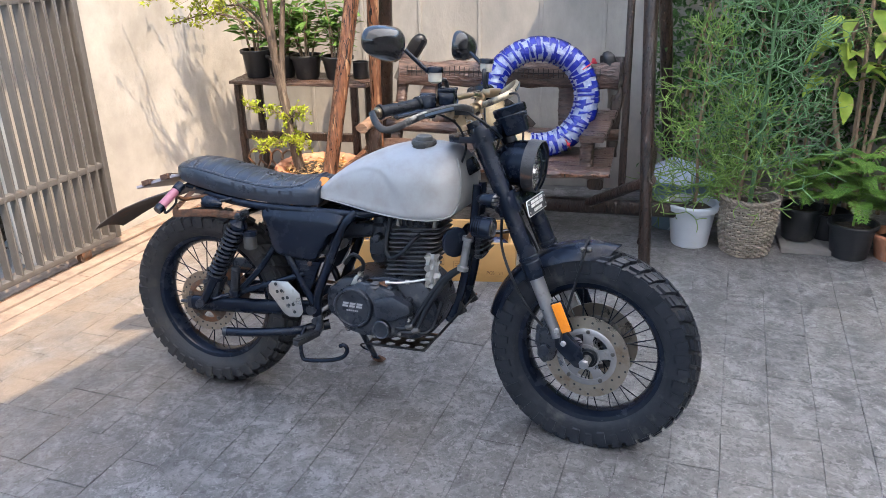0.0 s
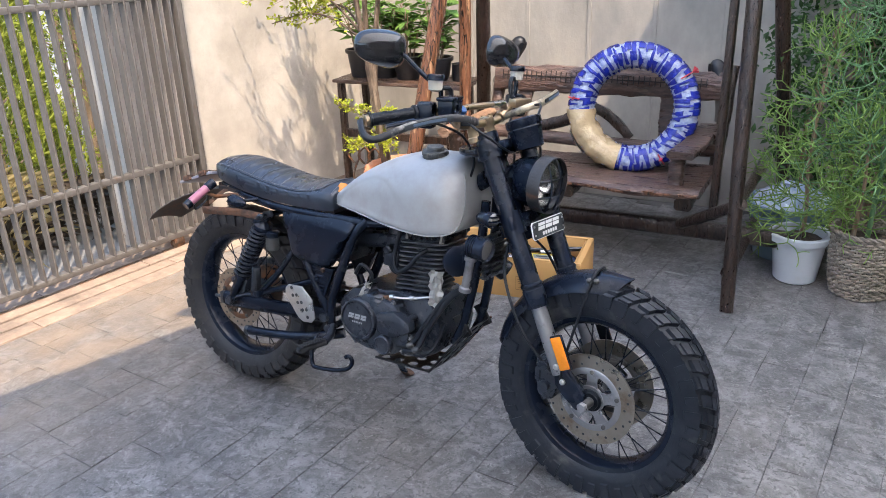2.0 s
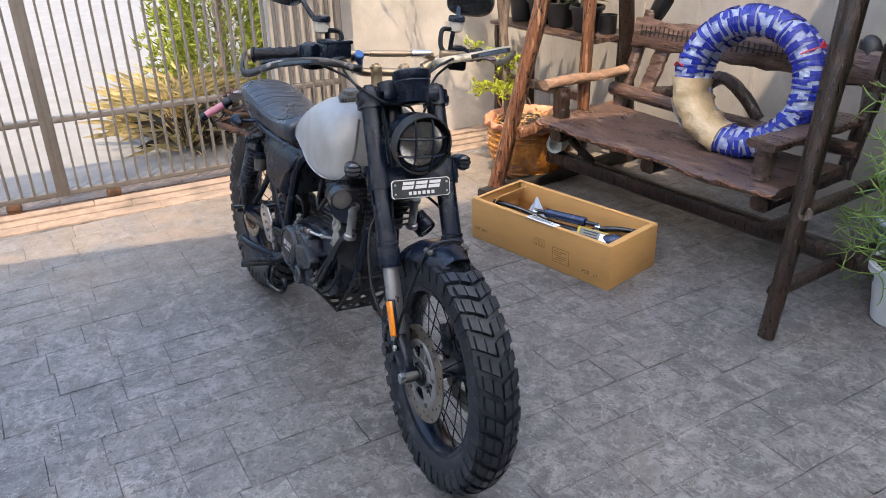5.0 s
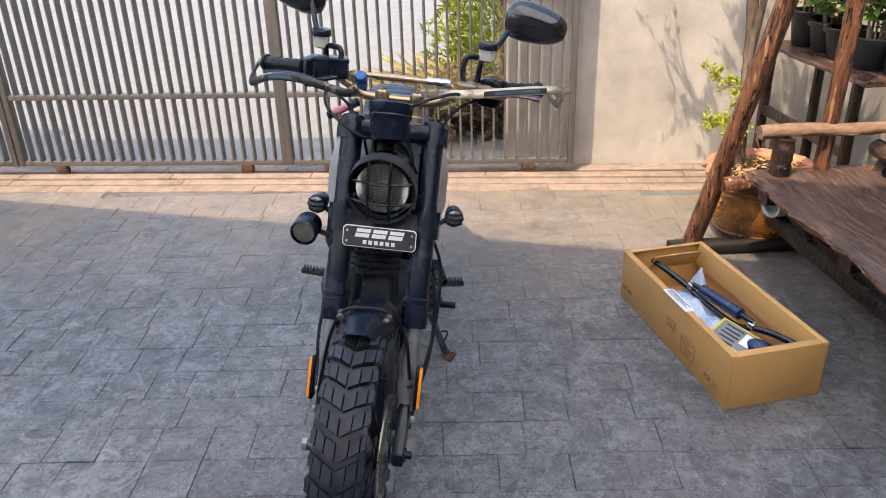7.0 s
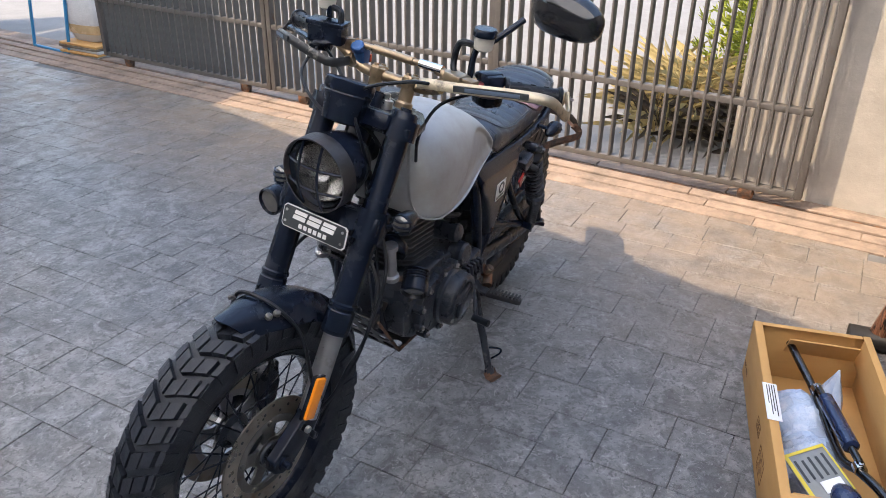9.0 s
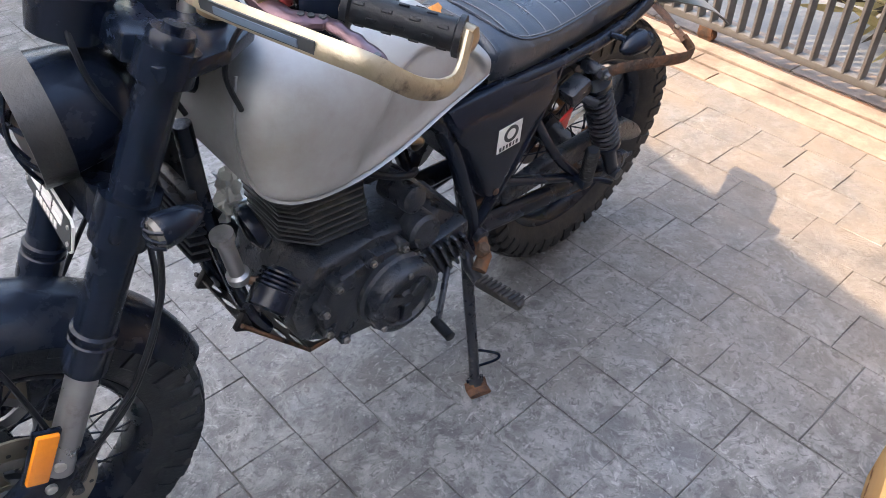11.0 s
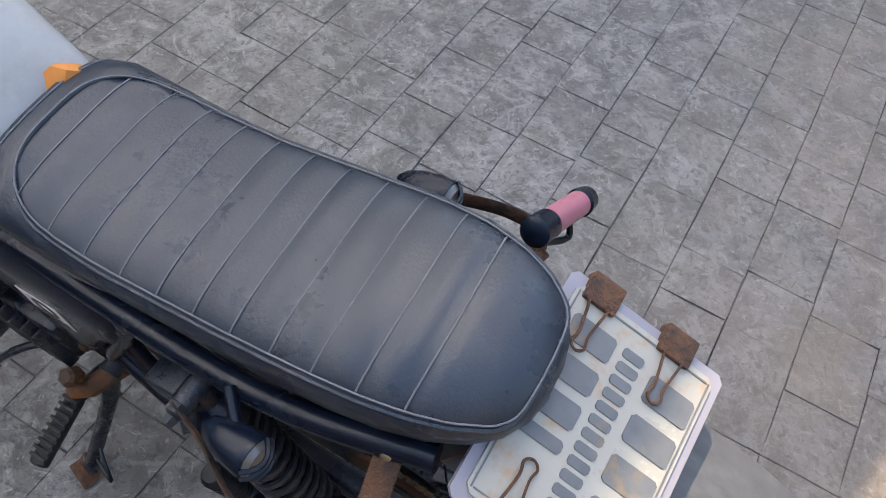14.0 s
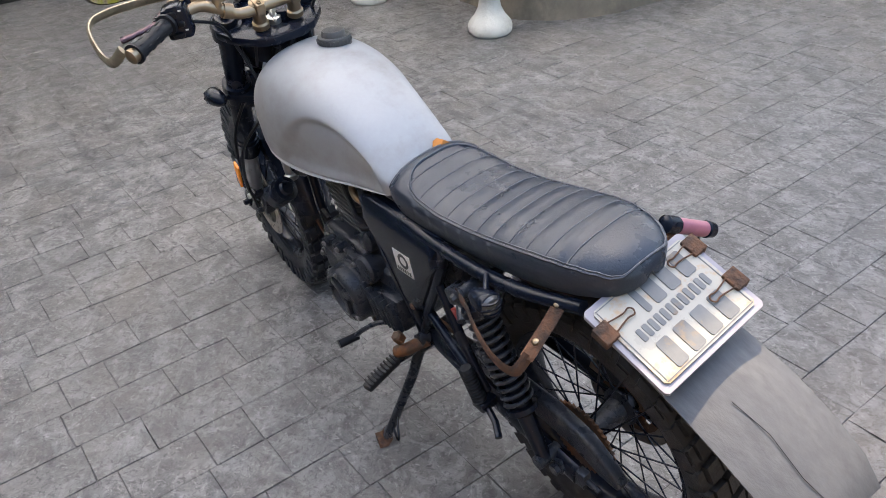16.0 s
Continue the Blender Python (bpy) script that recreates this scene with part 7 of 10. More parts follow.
def leaf_material(name, base, dark, isle=0.35, rough=0.45, stain=None, stain_at=0.68):
    m = material(name, base, dark, rough, scale=9, amount=1.0, stain=stain, stain_scale=11, stain_at=stain_at, stain_soft=0.05, isle=isle)
    m.node_tree.nodes["Principled BSDF"].inputs["Specular IOR Level"].default_value = 0.2
    thin = m.node_tree.nodes.new("ShaderNodeBsdfTranslucent")
    mixed = m.node_tree.nodes.new("ShaderNodeMixShader")
    mixed.inputs[0].default_value = 0.25
    shader = m.node_tree.nodes["Principled BSDF"]
    m.node_tree.links.new(shader.inputs["Base Color"].links[0].from_socket, thin.inputs[0])
    m.node_tree.links.new(shader.outputs[0], mixed.inputs[1])
    m.node_tree.links.new(thin.outputs[0], mixed.inputs[2])
    m.node_tree.links.new(mixed.outputs[0], m.node_tree.nodes["Material Output"].inputs[0])
    return m


L_LIME = leaf_material("lime_leaves", (0.42, 0.44, 0.035), (0.20, 0.27, 0.025))
L_GREEN = leaf_material("green_leaves", (0.175, 0.29, 0.060), (0.060, 0.135, 0.034))
L_IVY = leaf_material("dark_leaves", (0.066, 0.132, 0.036), (0.022, 0.056, 0.016))
L_STICK = leaf_material("pencil_stems", (0.27, 0.40, 0.11), (0.13, 0.23, 0.06), 0.40)
L_STICK_BLUE = leaf_material("grey_green_stems", (0.20, 0.34, 0.17), (0.075, 0.16, 0.07), 0.45)
L_FERN = leaf_material("fern_fronds", (0.20, 0.33, 0.07), (0.075, 0.18, 0.04))
L_BROAD = leaf_material("yellow_green_leaves", (0.34, 0.42, 0.065), (0.15, 0.25, 0.04), 0.0, stain=(0.46, 0.33, 0.17), stain_at=0.66)
L_CONIFER = leaf_material("conifer_sprays", (0.36, 0.39, 0.055), (0.13, 0.17, 0.03), 0.4)
L_CORDY = leaf_material("reddish_blades", (0.085, 0.070, 0.045), (0.035, 0.025, 0.024), 0.5)
L_STRAW = leaf_material("straw_blades", (0.46, 0.36, 0.17), (0.26, 0.21, 0.09), 0.35)


# ---- shapes of wood and leaves ----
def log(bm, line, r, seg=11, rough=0.06, steps=5, flat=None):
    """A rough round log through the points of line; r a number or (first, last)."""
    pts = rounded(line, steps) if len(line) > 2 else [Vector(line[0]).lerp(Vector(line[1]), i / 14) for i in range(15)]
    r0, r1 = r if isinstance(r, tuple) else (r, r)
    start = len(bm.verts)
    tube(bm, pts, [r0 + (r1 - r0) * i / (len(pts) - 1) for i in range(len(pts))], seg, flat=flat)
    bm.verts.ensure_lookup_table()
    knots = [random.uniform(-1, 1) for _ in range(seg)]
    mean = (r0 + r1) / 2
    for j, v in enumerate(bm.verts[start:]):
        i = min(j // seg, len(pts) - 1)
        v.co += (v.co - pts[i]).normalized() * mean * rough * (knots[j % seg] + random.uniform(-0.8, 0.8))


def plank(bm, a, b, wide, thick, across, wane=0.004, n=14, sag=0.0):
    """A hewn plank from a to b, wide along across, with waney edges."""
    a, b, across = Vector(a), Vector(b), Vector(across).normalized()
    along = (b - a).normalized()
    up = along.cross(across).normalized()
    rings = []
    for i in range(n):
        p = a.lerp(b, i / (n - 1)) - up * sag * math.sin(math.pi * i / (n - 1))
        w0, w1 = wide / 2 + random.uniform(-1, 1) * wane, wide / 2 + random.uniform(-1, 1) * wane
        t0, t1 = thick / 2 + random.uniform(-0.3, 0.3) * wane, thick / 2 + random.uniform(-0.3, 0.3) * wane
        c = min(thick, wide) * 0.22
        rings.append([p + across * x + up * y for x, y in ((-w0, -t0 + c), (-w0 + c, -t0), (w1 - c, -t0), (w1, -t0 + c), (w1, t1 - c), (w1 - c, t1), (-w0 + c, t1), (-w0, t1 - c))])
    skin(bm, rings)


def leaf_mesh(name, leaves, mat, parent, label=""):
    """Many small folded leaves as one mesh: (base, along, up, length, width) each."""
    verts, faces = [], []
    for base, along, up, length, width in leaves:
        along = Vector(along).normalized()
        side = along.cross(Vector(up))
        side = side.normalized() if side.length > 1e-4 else along.orthogonal().normalized()
        lift = side.cross(along).normalized()
        base = Vector(base)
        k = len(verts)
        verts += [base, base + along * length * 0.45 + side * width / 2 + lift * width * 0.15, base + along * length - lift * length * 0.10,
                  base + along * length * 0.45 - side * width / 2 + lift * width * 0.15, base + along * length * 0.5]
        faces += [(k, k + 1, k + 4), (k + 1, k + 2, k + 4), (k, k + 4, k + 3), (k + 4, k + 2, k + 3)]
    data = bpy.data.meshes.new(name)
    data.from_pydata([tuple(v) for v in verts], [], faces)
    data.materials.append(mat)
    ob = new(name, data)
    ob.parent = parent
    return tagged(ob, label, kind="stuff")


def any_way(up=0.3):
    v = Vector((random.gauss(0, 1), random.gauss(0, 1), random.gauss(0, 1) + up))
    return v.normalized()


def big_leaf(base, tip, wide, droop=0.25, fold=0.2, seed_twist=0.0):
    """A broad leaf from base to tip, folded along its rib and drooping, with a thin rim of thickness."""
    bm = bmesh.new()
    base, tip = Vector(base), Vector(tip)
    along = tip - base
    length = along.length
    flatly = along.cross(Vector((0, 0, 1))).normalized()
    flatly = Matrix.Rotation(seed_twist, 3, along.normalized()) @ flatly
    up = flatly.cross(along).normalized()
    rows = []
    for i in range(8):
        s = i / 7
        w = wide * 0.5 * math.sin(math.pi * min(1, 0.04 + s ** 0.8 * 0.96)) ** 0.85 + 0.0015
        c = base + along * s + up * (math.sin(s * math.pi) * droop * length * 0.5) - Vector((0, 0, 1)) * droop * length * s * s * 0.4
        ripple = 0.02 * length * math.sin(s * 11 + base.x * 40)
        rows.append((c - flatly * w + up * (fold * w + ripple), c, c + flatly * w + up * (fold * w - ripple)))
    lo = [[bm.verts.new(q) for q in row] for row in rows]
    hi = [[bm.verts.new(q + up * 0.0012) for q in row] for row in rows]
    for a, b in zip(range(7), range(1, 8)):
        for k in range(2):
            bm.faces.new((lo[a][k], lo[b][k], lo[b][k + 1], lo[a][k + 1]))
            bm.faces.new((hi[a][k], hi[a][k + 1], hi[b][k + 1], hi[b][k]))
    return bm


def pot(name, label, category, mat, at, r0, r1, h, group="", rim=0.008, lip=0.02, soil=True, m=None):
    t = thing(name, label, category, pose(*at), group)
    bm = bmesh.new()
    lathe(bm, [(r0 * 0.92, 0.0), (r0, 0.006), (r1 - 0.004, h - lip), (r1 + rim, h - lip), (r1 + rim + 0.002, h - 0.004), (r1 + rim - 0.002, h), (r1 - 0.006, h),
               (r1 - 0.010, h - lip), (r1 * 0.8, h * 0.45), (0.002, h * 0.42)], (0, 0, 0), (0, 0, 1), 28, caps=False)
    put(bm, [(r0 * 0.92 * math.cos(k * math.tau / 28), r0 * 0.92 * math.sin(k * math.tau / 28), 0) for k in range(28)], [tuple(range(28))])
    part("pot_body", bm, mat, t)
    if soil:
        bm = bmesh.new()
        lathe(bm, [(r1 - 0.014, h - 0.035), (r1 * 0.6, h - 0.026), (r1 * 0.3, h - 0.022), (0.001, h - 0.02)], (0, 0, 0), (0, 0, 1), 22, caps=False)
        for v in bm.verts:
            v.co.z += random.uniform(-0.004, 0.004)
        part("soil", bm, M_SOIL, t)
    return t


# ---- the cardboard box and what lies in it ----
BOX = pose(-0.385, 1.128, 0, 0, 0, 16.2)
L, W, HH, T = 0.748, 0.320, 0.184, 0.007
carton = thing("cardboard_box", "open brown cardboard parts carton with printed marks on the floor", "box", BOX)
for name, c, s in (("front_side", (0, -W / 2 + T / 2, HH / 2), (L, T, HH)), ("back_side", (0, W / 2 - T / 2, HH / 2), (L, T, HH)),
                   ("end_side", (-L / 2 + T / 2, 0, HH / 2), (T, W - 2 * T, HH)), ("end_side", (L / 2 - T / 2, 0, HH / 2), (T, W - 2 * T, HH)),
                   ("bottom", (0, 0, T / 2), (L - 2 * T, W - 2 * T, T))):
    bm = bmesh.new()
    box(bm, c, s, bevel=0.0022)
    part(name, bm, M_CARD, carton)
# the top flaps folded over the rim and down inside
for name, c, s, m in (("flap", (0, -W / 2 + 0.012, HH + 0.002), (L - 0.004, 0.024, 0.004), Matrix.Rotation(radians(-4), 3, "X")),
                      ("flap", (0, -W / 2 + 0.026, HH - 0.042), (L - 0.04, 0.005, 0.085), Matrix.Rotation(radians(9), 3, "X")),
                      ("flap", (0, W / 2 - 0.010, HH + 0.002), (L - 0.004, 0.020, 0.004), Matrix.Rotation(radians(3), 3, "X")),
                      ("flap", (0, W / 2 - 0.022, HH - 0.040), (L - 0.04, 0.005, 0.080), Matrix.Rotation(radians(-7), 3, "X")),
                      ("flap", (L / 2 - 0.012, 0, HH + 0.002), (0.024, W - 0.045, 0.004), Matrix.Rotation(radians(3), 3, "Y")),
                      ("flap", (L / 2 - 0.026, 0, HH - 0.04), (0.005, W - 0.06, 0.08), Matrix.Rotation(radians(-8), 3, "Y")),
                      ("flap", (-L / 2 + 0.012, 0, HH + 0.002), (0.020, W - 0.045, 0.004), Matrix.Rotation(radians(-5), 3, "Y")),
                      ("flap", (-L / 2 + 0.05, 0.03, HH - 0.035), (0.005, W - 0.13, 0.08), Matrix.Rotation(radians(32), 3, "Y"))):
    bm = bmesh.new()
    box(bm, c, s, m, bevel=0.0016)
    part(name, bm, M_CARD, carton)


def printed(words, x, z, size, name="print", bold=0.0, y=-W / 2 - 0.0015):
    curve = bpy.data.curves.new(name, "FONT")
    curve.body, curve.size, curve.extrude, curve.offset = words, size, 0.0004, bold
    curve.align_x = curve.align_y = "CENTER"
    made = bpy.data.objects.new(name, curve)
    data = bpy.data.meshes.new_from_object(made)
    bpy.data.objects.remove(made)
    data.materials.append(M_PRINT)
    ob = new(name, data)
    ob.parent = carton
    ob.matrix_local = pose(x, y, z, 90, 0, 0)
    return tagged(ob)


printed("PCS", 0.262, 0.046, 0.022)
printed("LOT  NO.", -0.315, 0.052, 0.018)


def frame_print(x, z, w, h, bars, name="print", line=0.0012):
    bm = bmesh.new()
    y = -W / 2 - 0.0012
    for c, s in (((x, y, z + h / 2), (w, 0.0008, line)), ((x, y, z - h / 2), (w, 0.0008, line)), ((x - w / 2, y, z), (line, 0.0008, h)), ((x + w / 2, y, z), (line, 0.0008, h))):
        box(bm, c, s)
    for bx, bz, bw in bars:
        box(bm, (x + bx, y, z + bz), (bw, 0.0008, 0.0016))
    part(name, bm, M_PRINT, carton)


frame_print(0.135, 0.070, 0.085, 0.062, [(-0.022, 0.018, 0.028), (0.012, 0.018, 0.03), (-0.015, 0.009, 0.04), (0.0, -0.001, 0.062), (0.004, -0.010, 0.05), (-0.01, -0.019, 0.045)])
for x in (0.004, 0.036):
    frame_print(x, 0.098, 0.024, 0.032, [(0, 0.006, 0.014), (0, -0.002, 0.004), (0, -0.006, 0.004), (0, -0.011, 0.012)])
bm = bmesh.new()
for dx, a in ((-0.008, 70), (0.0, 100), (0.008, 80)):
    box(bm, (0.31 + dx, -W / 2 - 0.0012, 0.045), (0.0014, 0.0008, 0.014), Matrix.Rotation(radians(a - 90), 3, "Y"))
part("print", bm, M_PRINT, carton)
# the label over the front rim
bm = bmesh.new()
box(bm, (0.025, -W / 2 + 0.014, HH + 0.0062), (0.155, 0.036, 0.001), Matrix.Rotation(radians(-4), 3, "X"))
label = part("label", bm, M_LABEL, carton, "white printed paper label")
bm = bmesh.new()
for i, (y, w) in enumerate(((0.010, 0.13), (0.004, 0.11), (-0.002, 0.125), (-0.008, 0.08))):
    box(bm, (0.025 - (0.14 - w) / 2, -W / 2 + 0.014 + y, HH + 0.0072), (w, 0.0024, 0.0008), Matrix.Rotation(radians(-4), 3, "X"))
part("print", bm, M_INK, label)

# handlebar lying across the box
hb = thing("handlebar", "black motorcycle handlebar with a padded crossbar, lying in the carton", "handlebar", BOX)
bm = bmesh.new()
tube(bm, rounded([(-0.335, -0.055, 0.150), (-0.25, -0.040, 0.148), (-0.15, -0.012, 0.130), (-0.075, 0.004, 0.112), (0.10, 0.022, 0.112), (0.17, 0.045, 0.135), (0.25, 0.075, 0.150), (0.345, 0.105, 0.152)], 7), 0.0112, 12)
part("tube", bm, M_TUBE, hb)
bm = bmesh.new()
rod(bm, (-0.13, -0.006, 0.150), (0.165, 0.046, 0.152), 0.0095, 12)
part("crossbar", bm, M_TUBE, hb)
bm = bmesh.new()
tube(bm, [(-0.085, 0.003, 0.151), (-0.08, 0.004, 0.151), (0.105, 0.036, 0.152), (0.11, 0.037, 0.152)], [0.012, 0.020, 0.020, 0.012], 14)
part("bar_pad", bm, M_PAD, hb, "glossy dark blue bar pad")
for x, y in ((-0.13, -0.006), (0.165, 0.046)):
    bm = bmesh.new()
    lathe(bm, [(0.010, -0.012), (0.0155, -0.011), (0.0155, 0.011), (0.010, 0.012)], (x, y, 0.140), (1, 0.17, 0), 12)
    box(bm, (x, y, 0.151), (0.018, 0.012, 0.016), bevel=0.002)
    part("clamp", bm, M_CHROME, hb, "chrome crossbar clamp")


def bag(at, size, rz, label):
    t = thing("plastic_bag", label, "bag", BOX @ pose(*at, 0, 0, rz), group="plastic bags in the carton")
    bm = bmesh.new()
    nx, ny = 16, 10
    top, low = [], []
    for i in range(nx):
        rt, rl = [], []
        for j in range(ny):
            u, v = i / (nx - 1), j / (ny - 1)
            dome = (math.sin(math.pi * u) * math.sin(math.pi * v)) ** 0.45
            crush = random.uniform(-1, 1) * 0.012 * dome
            p = Vector(((u - 0.5) * size[0], (v - 0.5) * size[1], 0)) + Vector((random.uniform(-1, 1), random.uniform(-1, 1), 0)) * 0.005
            rt.append(bm.verts.new(p + Vector((0, 0, 0.004 + dome * size[2] + crush))))
            rl.append(bm.verts.new(p + Vector((0, 0, 0.002))))
        top.append(rt)
        low.append(rl)
    for i in range(nx - 1):
        for j in range(ny - 1):
            bm.faces.new((top[i][j], top[i + 1][j], top[i + 1][j + 1], top[i][j + 1]))
            bm.faces.new((low[i][j], low[i][j + 1], low[i + 1][j + 1], low[i + 1][j]))
    for i in range(nx - 1):
        bm.faces.new((top[i][0], low[i][0], low[i + 1][0], top[i + 1][0]))
        bm.faces.new((top[i][-1], top[i + 1][-1], low[i + 1][-1], low[i][-1]))
    for j in range(ny - 1):
        bm.faces.new((top[0][j], top[0][j + 1], low[0][j + 1], low[0][j]))
        bm.faces.new((top[-1][j], low[-1][j], low[-1][j + 1], top[-1][j + 1]))
    part("film", bm, M_BAG, t, smooth=20)
    return t


bag((-0.10, -0.035, 0.008), (0.26, 0.18, 0.105), 12, "crumpled clear bluish plastic bag of parts in the carton")
bag((0.07, -0.035, 0.008), (0.20, 0.17, 0.11), -10, "crumpled clear bluish plastic bag of parts in the carton")
# the upright corner of a bag
bm = bmesh.new()
skin(bm, [[Vector((-0.17, 0.045, 0.03)) + Vector((a, b, 0)) * s + Vector((0, 0, h)) for a, b in ((-0.05, -0.03), (0.0, -0.042), (0.05, -0.02), (0.055, 0.02), (0.0, 0.035), (-0.045, 0.03))]
           for s, h in ((1.0, 0.0), (0.95, 0.05), (0.6, 0.095), (0.28, 0.13), (0.06, 0.158))])
stand_bag = thing("plastic_bag", "clear plastic bag standing with a pointed corner in the carton", "bag", BOX, group="plastic bags in the carton")
part("film", bm, M_BAG, stand_bag, smooth=25)
# black grip bag and the blister card at the near end
grip = thing("grip_bag", "black rubber grips packed in a bag in the carton", "grip", BOX)
bm = bmesh.new()
tube(bm, rounded([(0.20, -0.01, 0.085), (0.25, 0.0, 0.115), (0.30, 0.015, 0.115), (0.335, 0.02, 0.09)], 5), [0.02 + 0.016 * math.sin(math.pi * i / 15) for i in range(16)], 14)
part("grip", bm, M_PAD, grip)
card = thing("blister_card", "grey and yellow blister-packed parts card in the carton", "package", BOX @ pose(0.205, -0.050, 0.138, 14, 10, 28))
bm = bmesh.new()
box(bm, (0, 0, 0), (0.135, 0.105, 0.003), bevel=0.001)
part("card", bm, M_GREYCARD, card)
bm = bmesh.new()
for c, s in (((0, -0.046, 0.003), (0.131, 0.009, 0.001)), ((-0.062, 0, 0.003), (0.008, 0.10, 0.001)), ((0.0, 0.049, 0.003), (0.131, 0.004, 0.001))):
    box(bm, c, s)
part("border", bm, M_YELLOW, card, "yellow printed border")
bm = bmesh.new()
box(bm, (0.042, 0.012, 0.004), (0.032, 0.05, 0.0015), bevel=0.0004)
part("label", bm, M_LABEL, card, "white label")
bm = bmesh.new()
for i in range(5):
    box(bm, (-0.012, 0.034 - i * 0.017, 0.003), (0.062 - 0.008 * (i % 2), 0.006, 0.001))
part("print", bm, M_INK, card)


# ---- the wooden swing bench ----
SW = pose(-0.30, 1.70, 0, 0, 0, 8.5)
toloc = SW.inverted()
swing = thing("swing_bench", "rough red-brown log swing bench with a hewn plank seat", "swing bench", SW)


def swing_log(name, pts, r, mat=None, label="", local=True, seg=11, rough=0.06, flat=None):
    bm = bmesh.new()
    log(bm, [Vector(p) if local else toloc @ Vector(p) for p in pts], r, seg, rough, flat=flat)
    return part(name, bm, mat or M_LOG, swing, label, smooth=60)


def swing_plank(name, a, b, wide, thick, across, mat=None, wane=0.004, label="", sag=0.0, n=14):
    bm = bmesh.new()
    plank(bm, a, b, wide, thick, across, wane, n, sag)
    return part(name, bm, mat or M_BOARD, swing, label, smooth=50)


# A-frames: front posts, rear posts, top beam
swing_log("front_post", [(-1.085, 1.205, 0), (-0.97, 1.41, 1.0), (-0.865, 1.62, 2.05)], (0.037, 0.037), local=False, rough=0.08)
swing_log("front_post", [(0.556, 1.345, 0), (0.468, 1.595, 1.0), (0.385, 1.83, 2.05)], (0.028, 0.034), M_DARKLOG, local=False, rough=0.08)
swing_log("rear_post", [(-1.17, 2.13, 0), (-1.0, 1.90, 1.0), (-0.86, 1.68, 2.05)], (0.038, 0.035), M_DARKLOG, local=False)
swing_log("rear_post", [(0.53, 2.33, 0), (0.47, 2.09, 1.0), (0.385, 1.87, 2.05)], (0.033, 0.032), M_DARKLOG, local=False)
swing_log("top_beam", [(-0.80, 0.045, 2.03), (0, 0.045, 2.04), (0.95, 0.045, 2.03)], 0.048)
# hangers of the seat
swing_log("hanger", [(-0.945, 1.635, 0.36), (-0.945, 1.65, 1.0), (-0.92, 1.665, 2.0)], 0.030, local=False, rough=0.09)
swing_plank("hanger", toloc @ Vector((0.385, 1.60, 0.30)), toloc @ Vector((0.322, 1.84, 2.0)), 0.050, 0.034, (0, 1, 0), M_DARKLOG)
# seat: a plank with a waney front, battens under it
bm = bmesh.new()
rings = []
for i in range(28):
    x = -0.665 + i * 1.27 / 27
    f = -0.258 + 0.008 * math.sin(i * 0.55) + 0.005 * math.sin(i * 1.7) + random.uniform(-0.005, 0.005)
    z = 0.424 + 0.004 * math.sin(i * 0.5)
    rings.append([Vector((x, *q)) for q in ((f, z - 0.034), (f - 0.006, z - 0.016), (f + 0.006, z - 0.002), (f + 0.03, z + 0.002), (-0.03, z - 0.003), (0.16, z), (0.20, z - 0.002), (0.20, z - 0.036), (f + 0.03, z - 0.040))])
skin(bm, rings)
seat_plank = part("seat", bm, M_BOARD, swing, "weathered hewn plank seat with a waney edge", smooth=50)
bm = bmesh.new()
rings = []
for i in range(40):
    x = -0.66 + i * 1.26 / 39
    f = -0.266 + 0.007 * math.sin(i * 0.38) + random.uniform(-0.005, 0.004)
    lo, hi = 0.394 + random.uniform(-0.006, 0.004), 0.412 + random.uniform(-0.007, 0.005)
    rings.append([Vector((x, *q)) for q in ((f + 0.012, lo), (f, lo + 0.004), (f - 0.002, hi - 0.004), (f + 0.014, hi))])
skin(bm, rings)
part("waney_edge", bm, M_LOG, seat_plank, "reddish worn edge with bark gone", smooth=40)
for x in (-0.56, 0.0, 0.535):
    swing_plank("batten", (x, -0.23, 0.355), (x, 0.30, 0.355), 0.075, 0.055, (1, 0, 0), M_DARKLOG)
# backrest
swing_plank("back_rail", (-0.60, 0.325, 0.765), (0.60, 0.325, 0.775), 0.135, 0.036, (0, 0.18, 1), wane=0.006, n=22, label="carved top rail of the backrest")
# dark strips set on the rail paint the shade in its carving
rail_notches = [(-0.55 + 0.027 * i) for i in range(40)]
for x in rail_notches:
    bm = bmesh.new()
    box(bm, (x, 0.3062, 0.785 + 0.004 * math.sin(x * 40)), (0.004, 0.004, 0.034 + 0.008 * ((int(x * 1000)) % 3)), Matrix.Rotation(radians(-10), 3, "X"))
    part("notch", bm, M_NOTCH, swing)
bm = bmesh.new()
box(bm, (-0.02, 0.3066, 0.783), (1.06, 0.004, 0.005), Matrix.Rotation(radians(-10), 3, "X"))
part("notch", bm, M_NOTCH, swing)
swing_log("back_rail", [(-0.66, 0.25, 0.49), (-0.3, 0.255, 0.478), (0.1, 0.25, 0.47), (0.62, 0.25, 0.48)], (0.034, 0.030), M_BOARD)
swing_plank("back_post", (-0.62, 0.24, 0.36), (-0.575, 0.40, 0.86), 0.062, 0.045, (1, 0, 0), M_BOARD)
swing_plank("back_post", (0.585, 0.24, 0.36), (0.60, 0.40, 0.86), 0.062, 0.045, (1, 0, 0), M_DARKLOG)
swing_plank("slat", (-0.475, 0.275, 0.485), (-0.42, 0.325, 0.71), 0.085, 0.026, (1, 0, 0))
swing_plank("slat", (0.34, 0.275, 0.485), (0.33, 0.325, 0.71), 0.085, 0.026, (1, 0, 0))
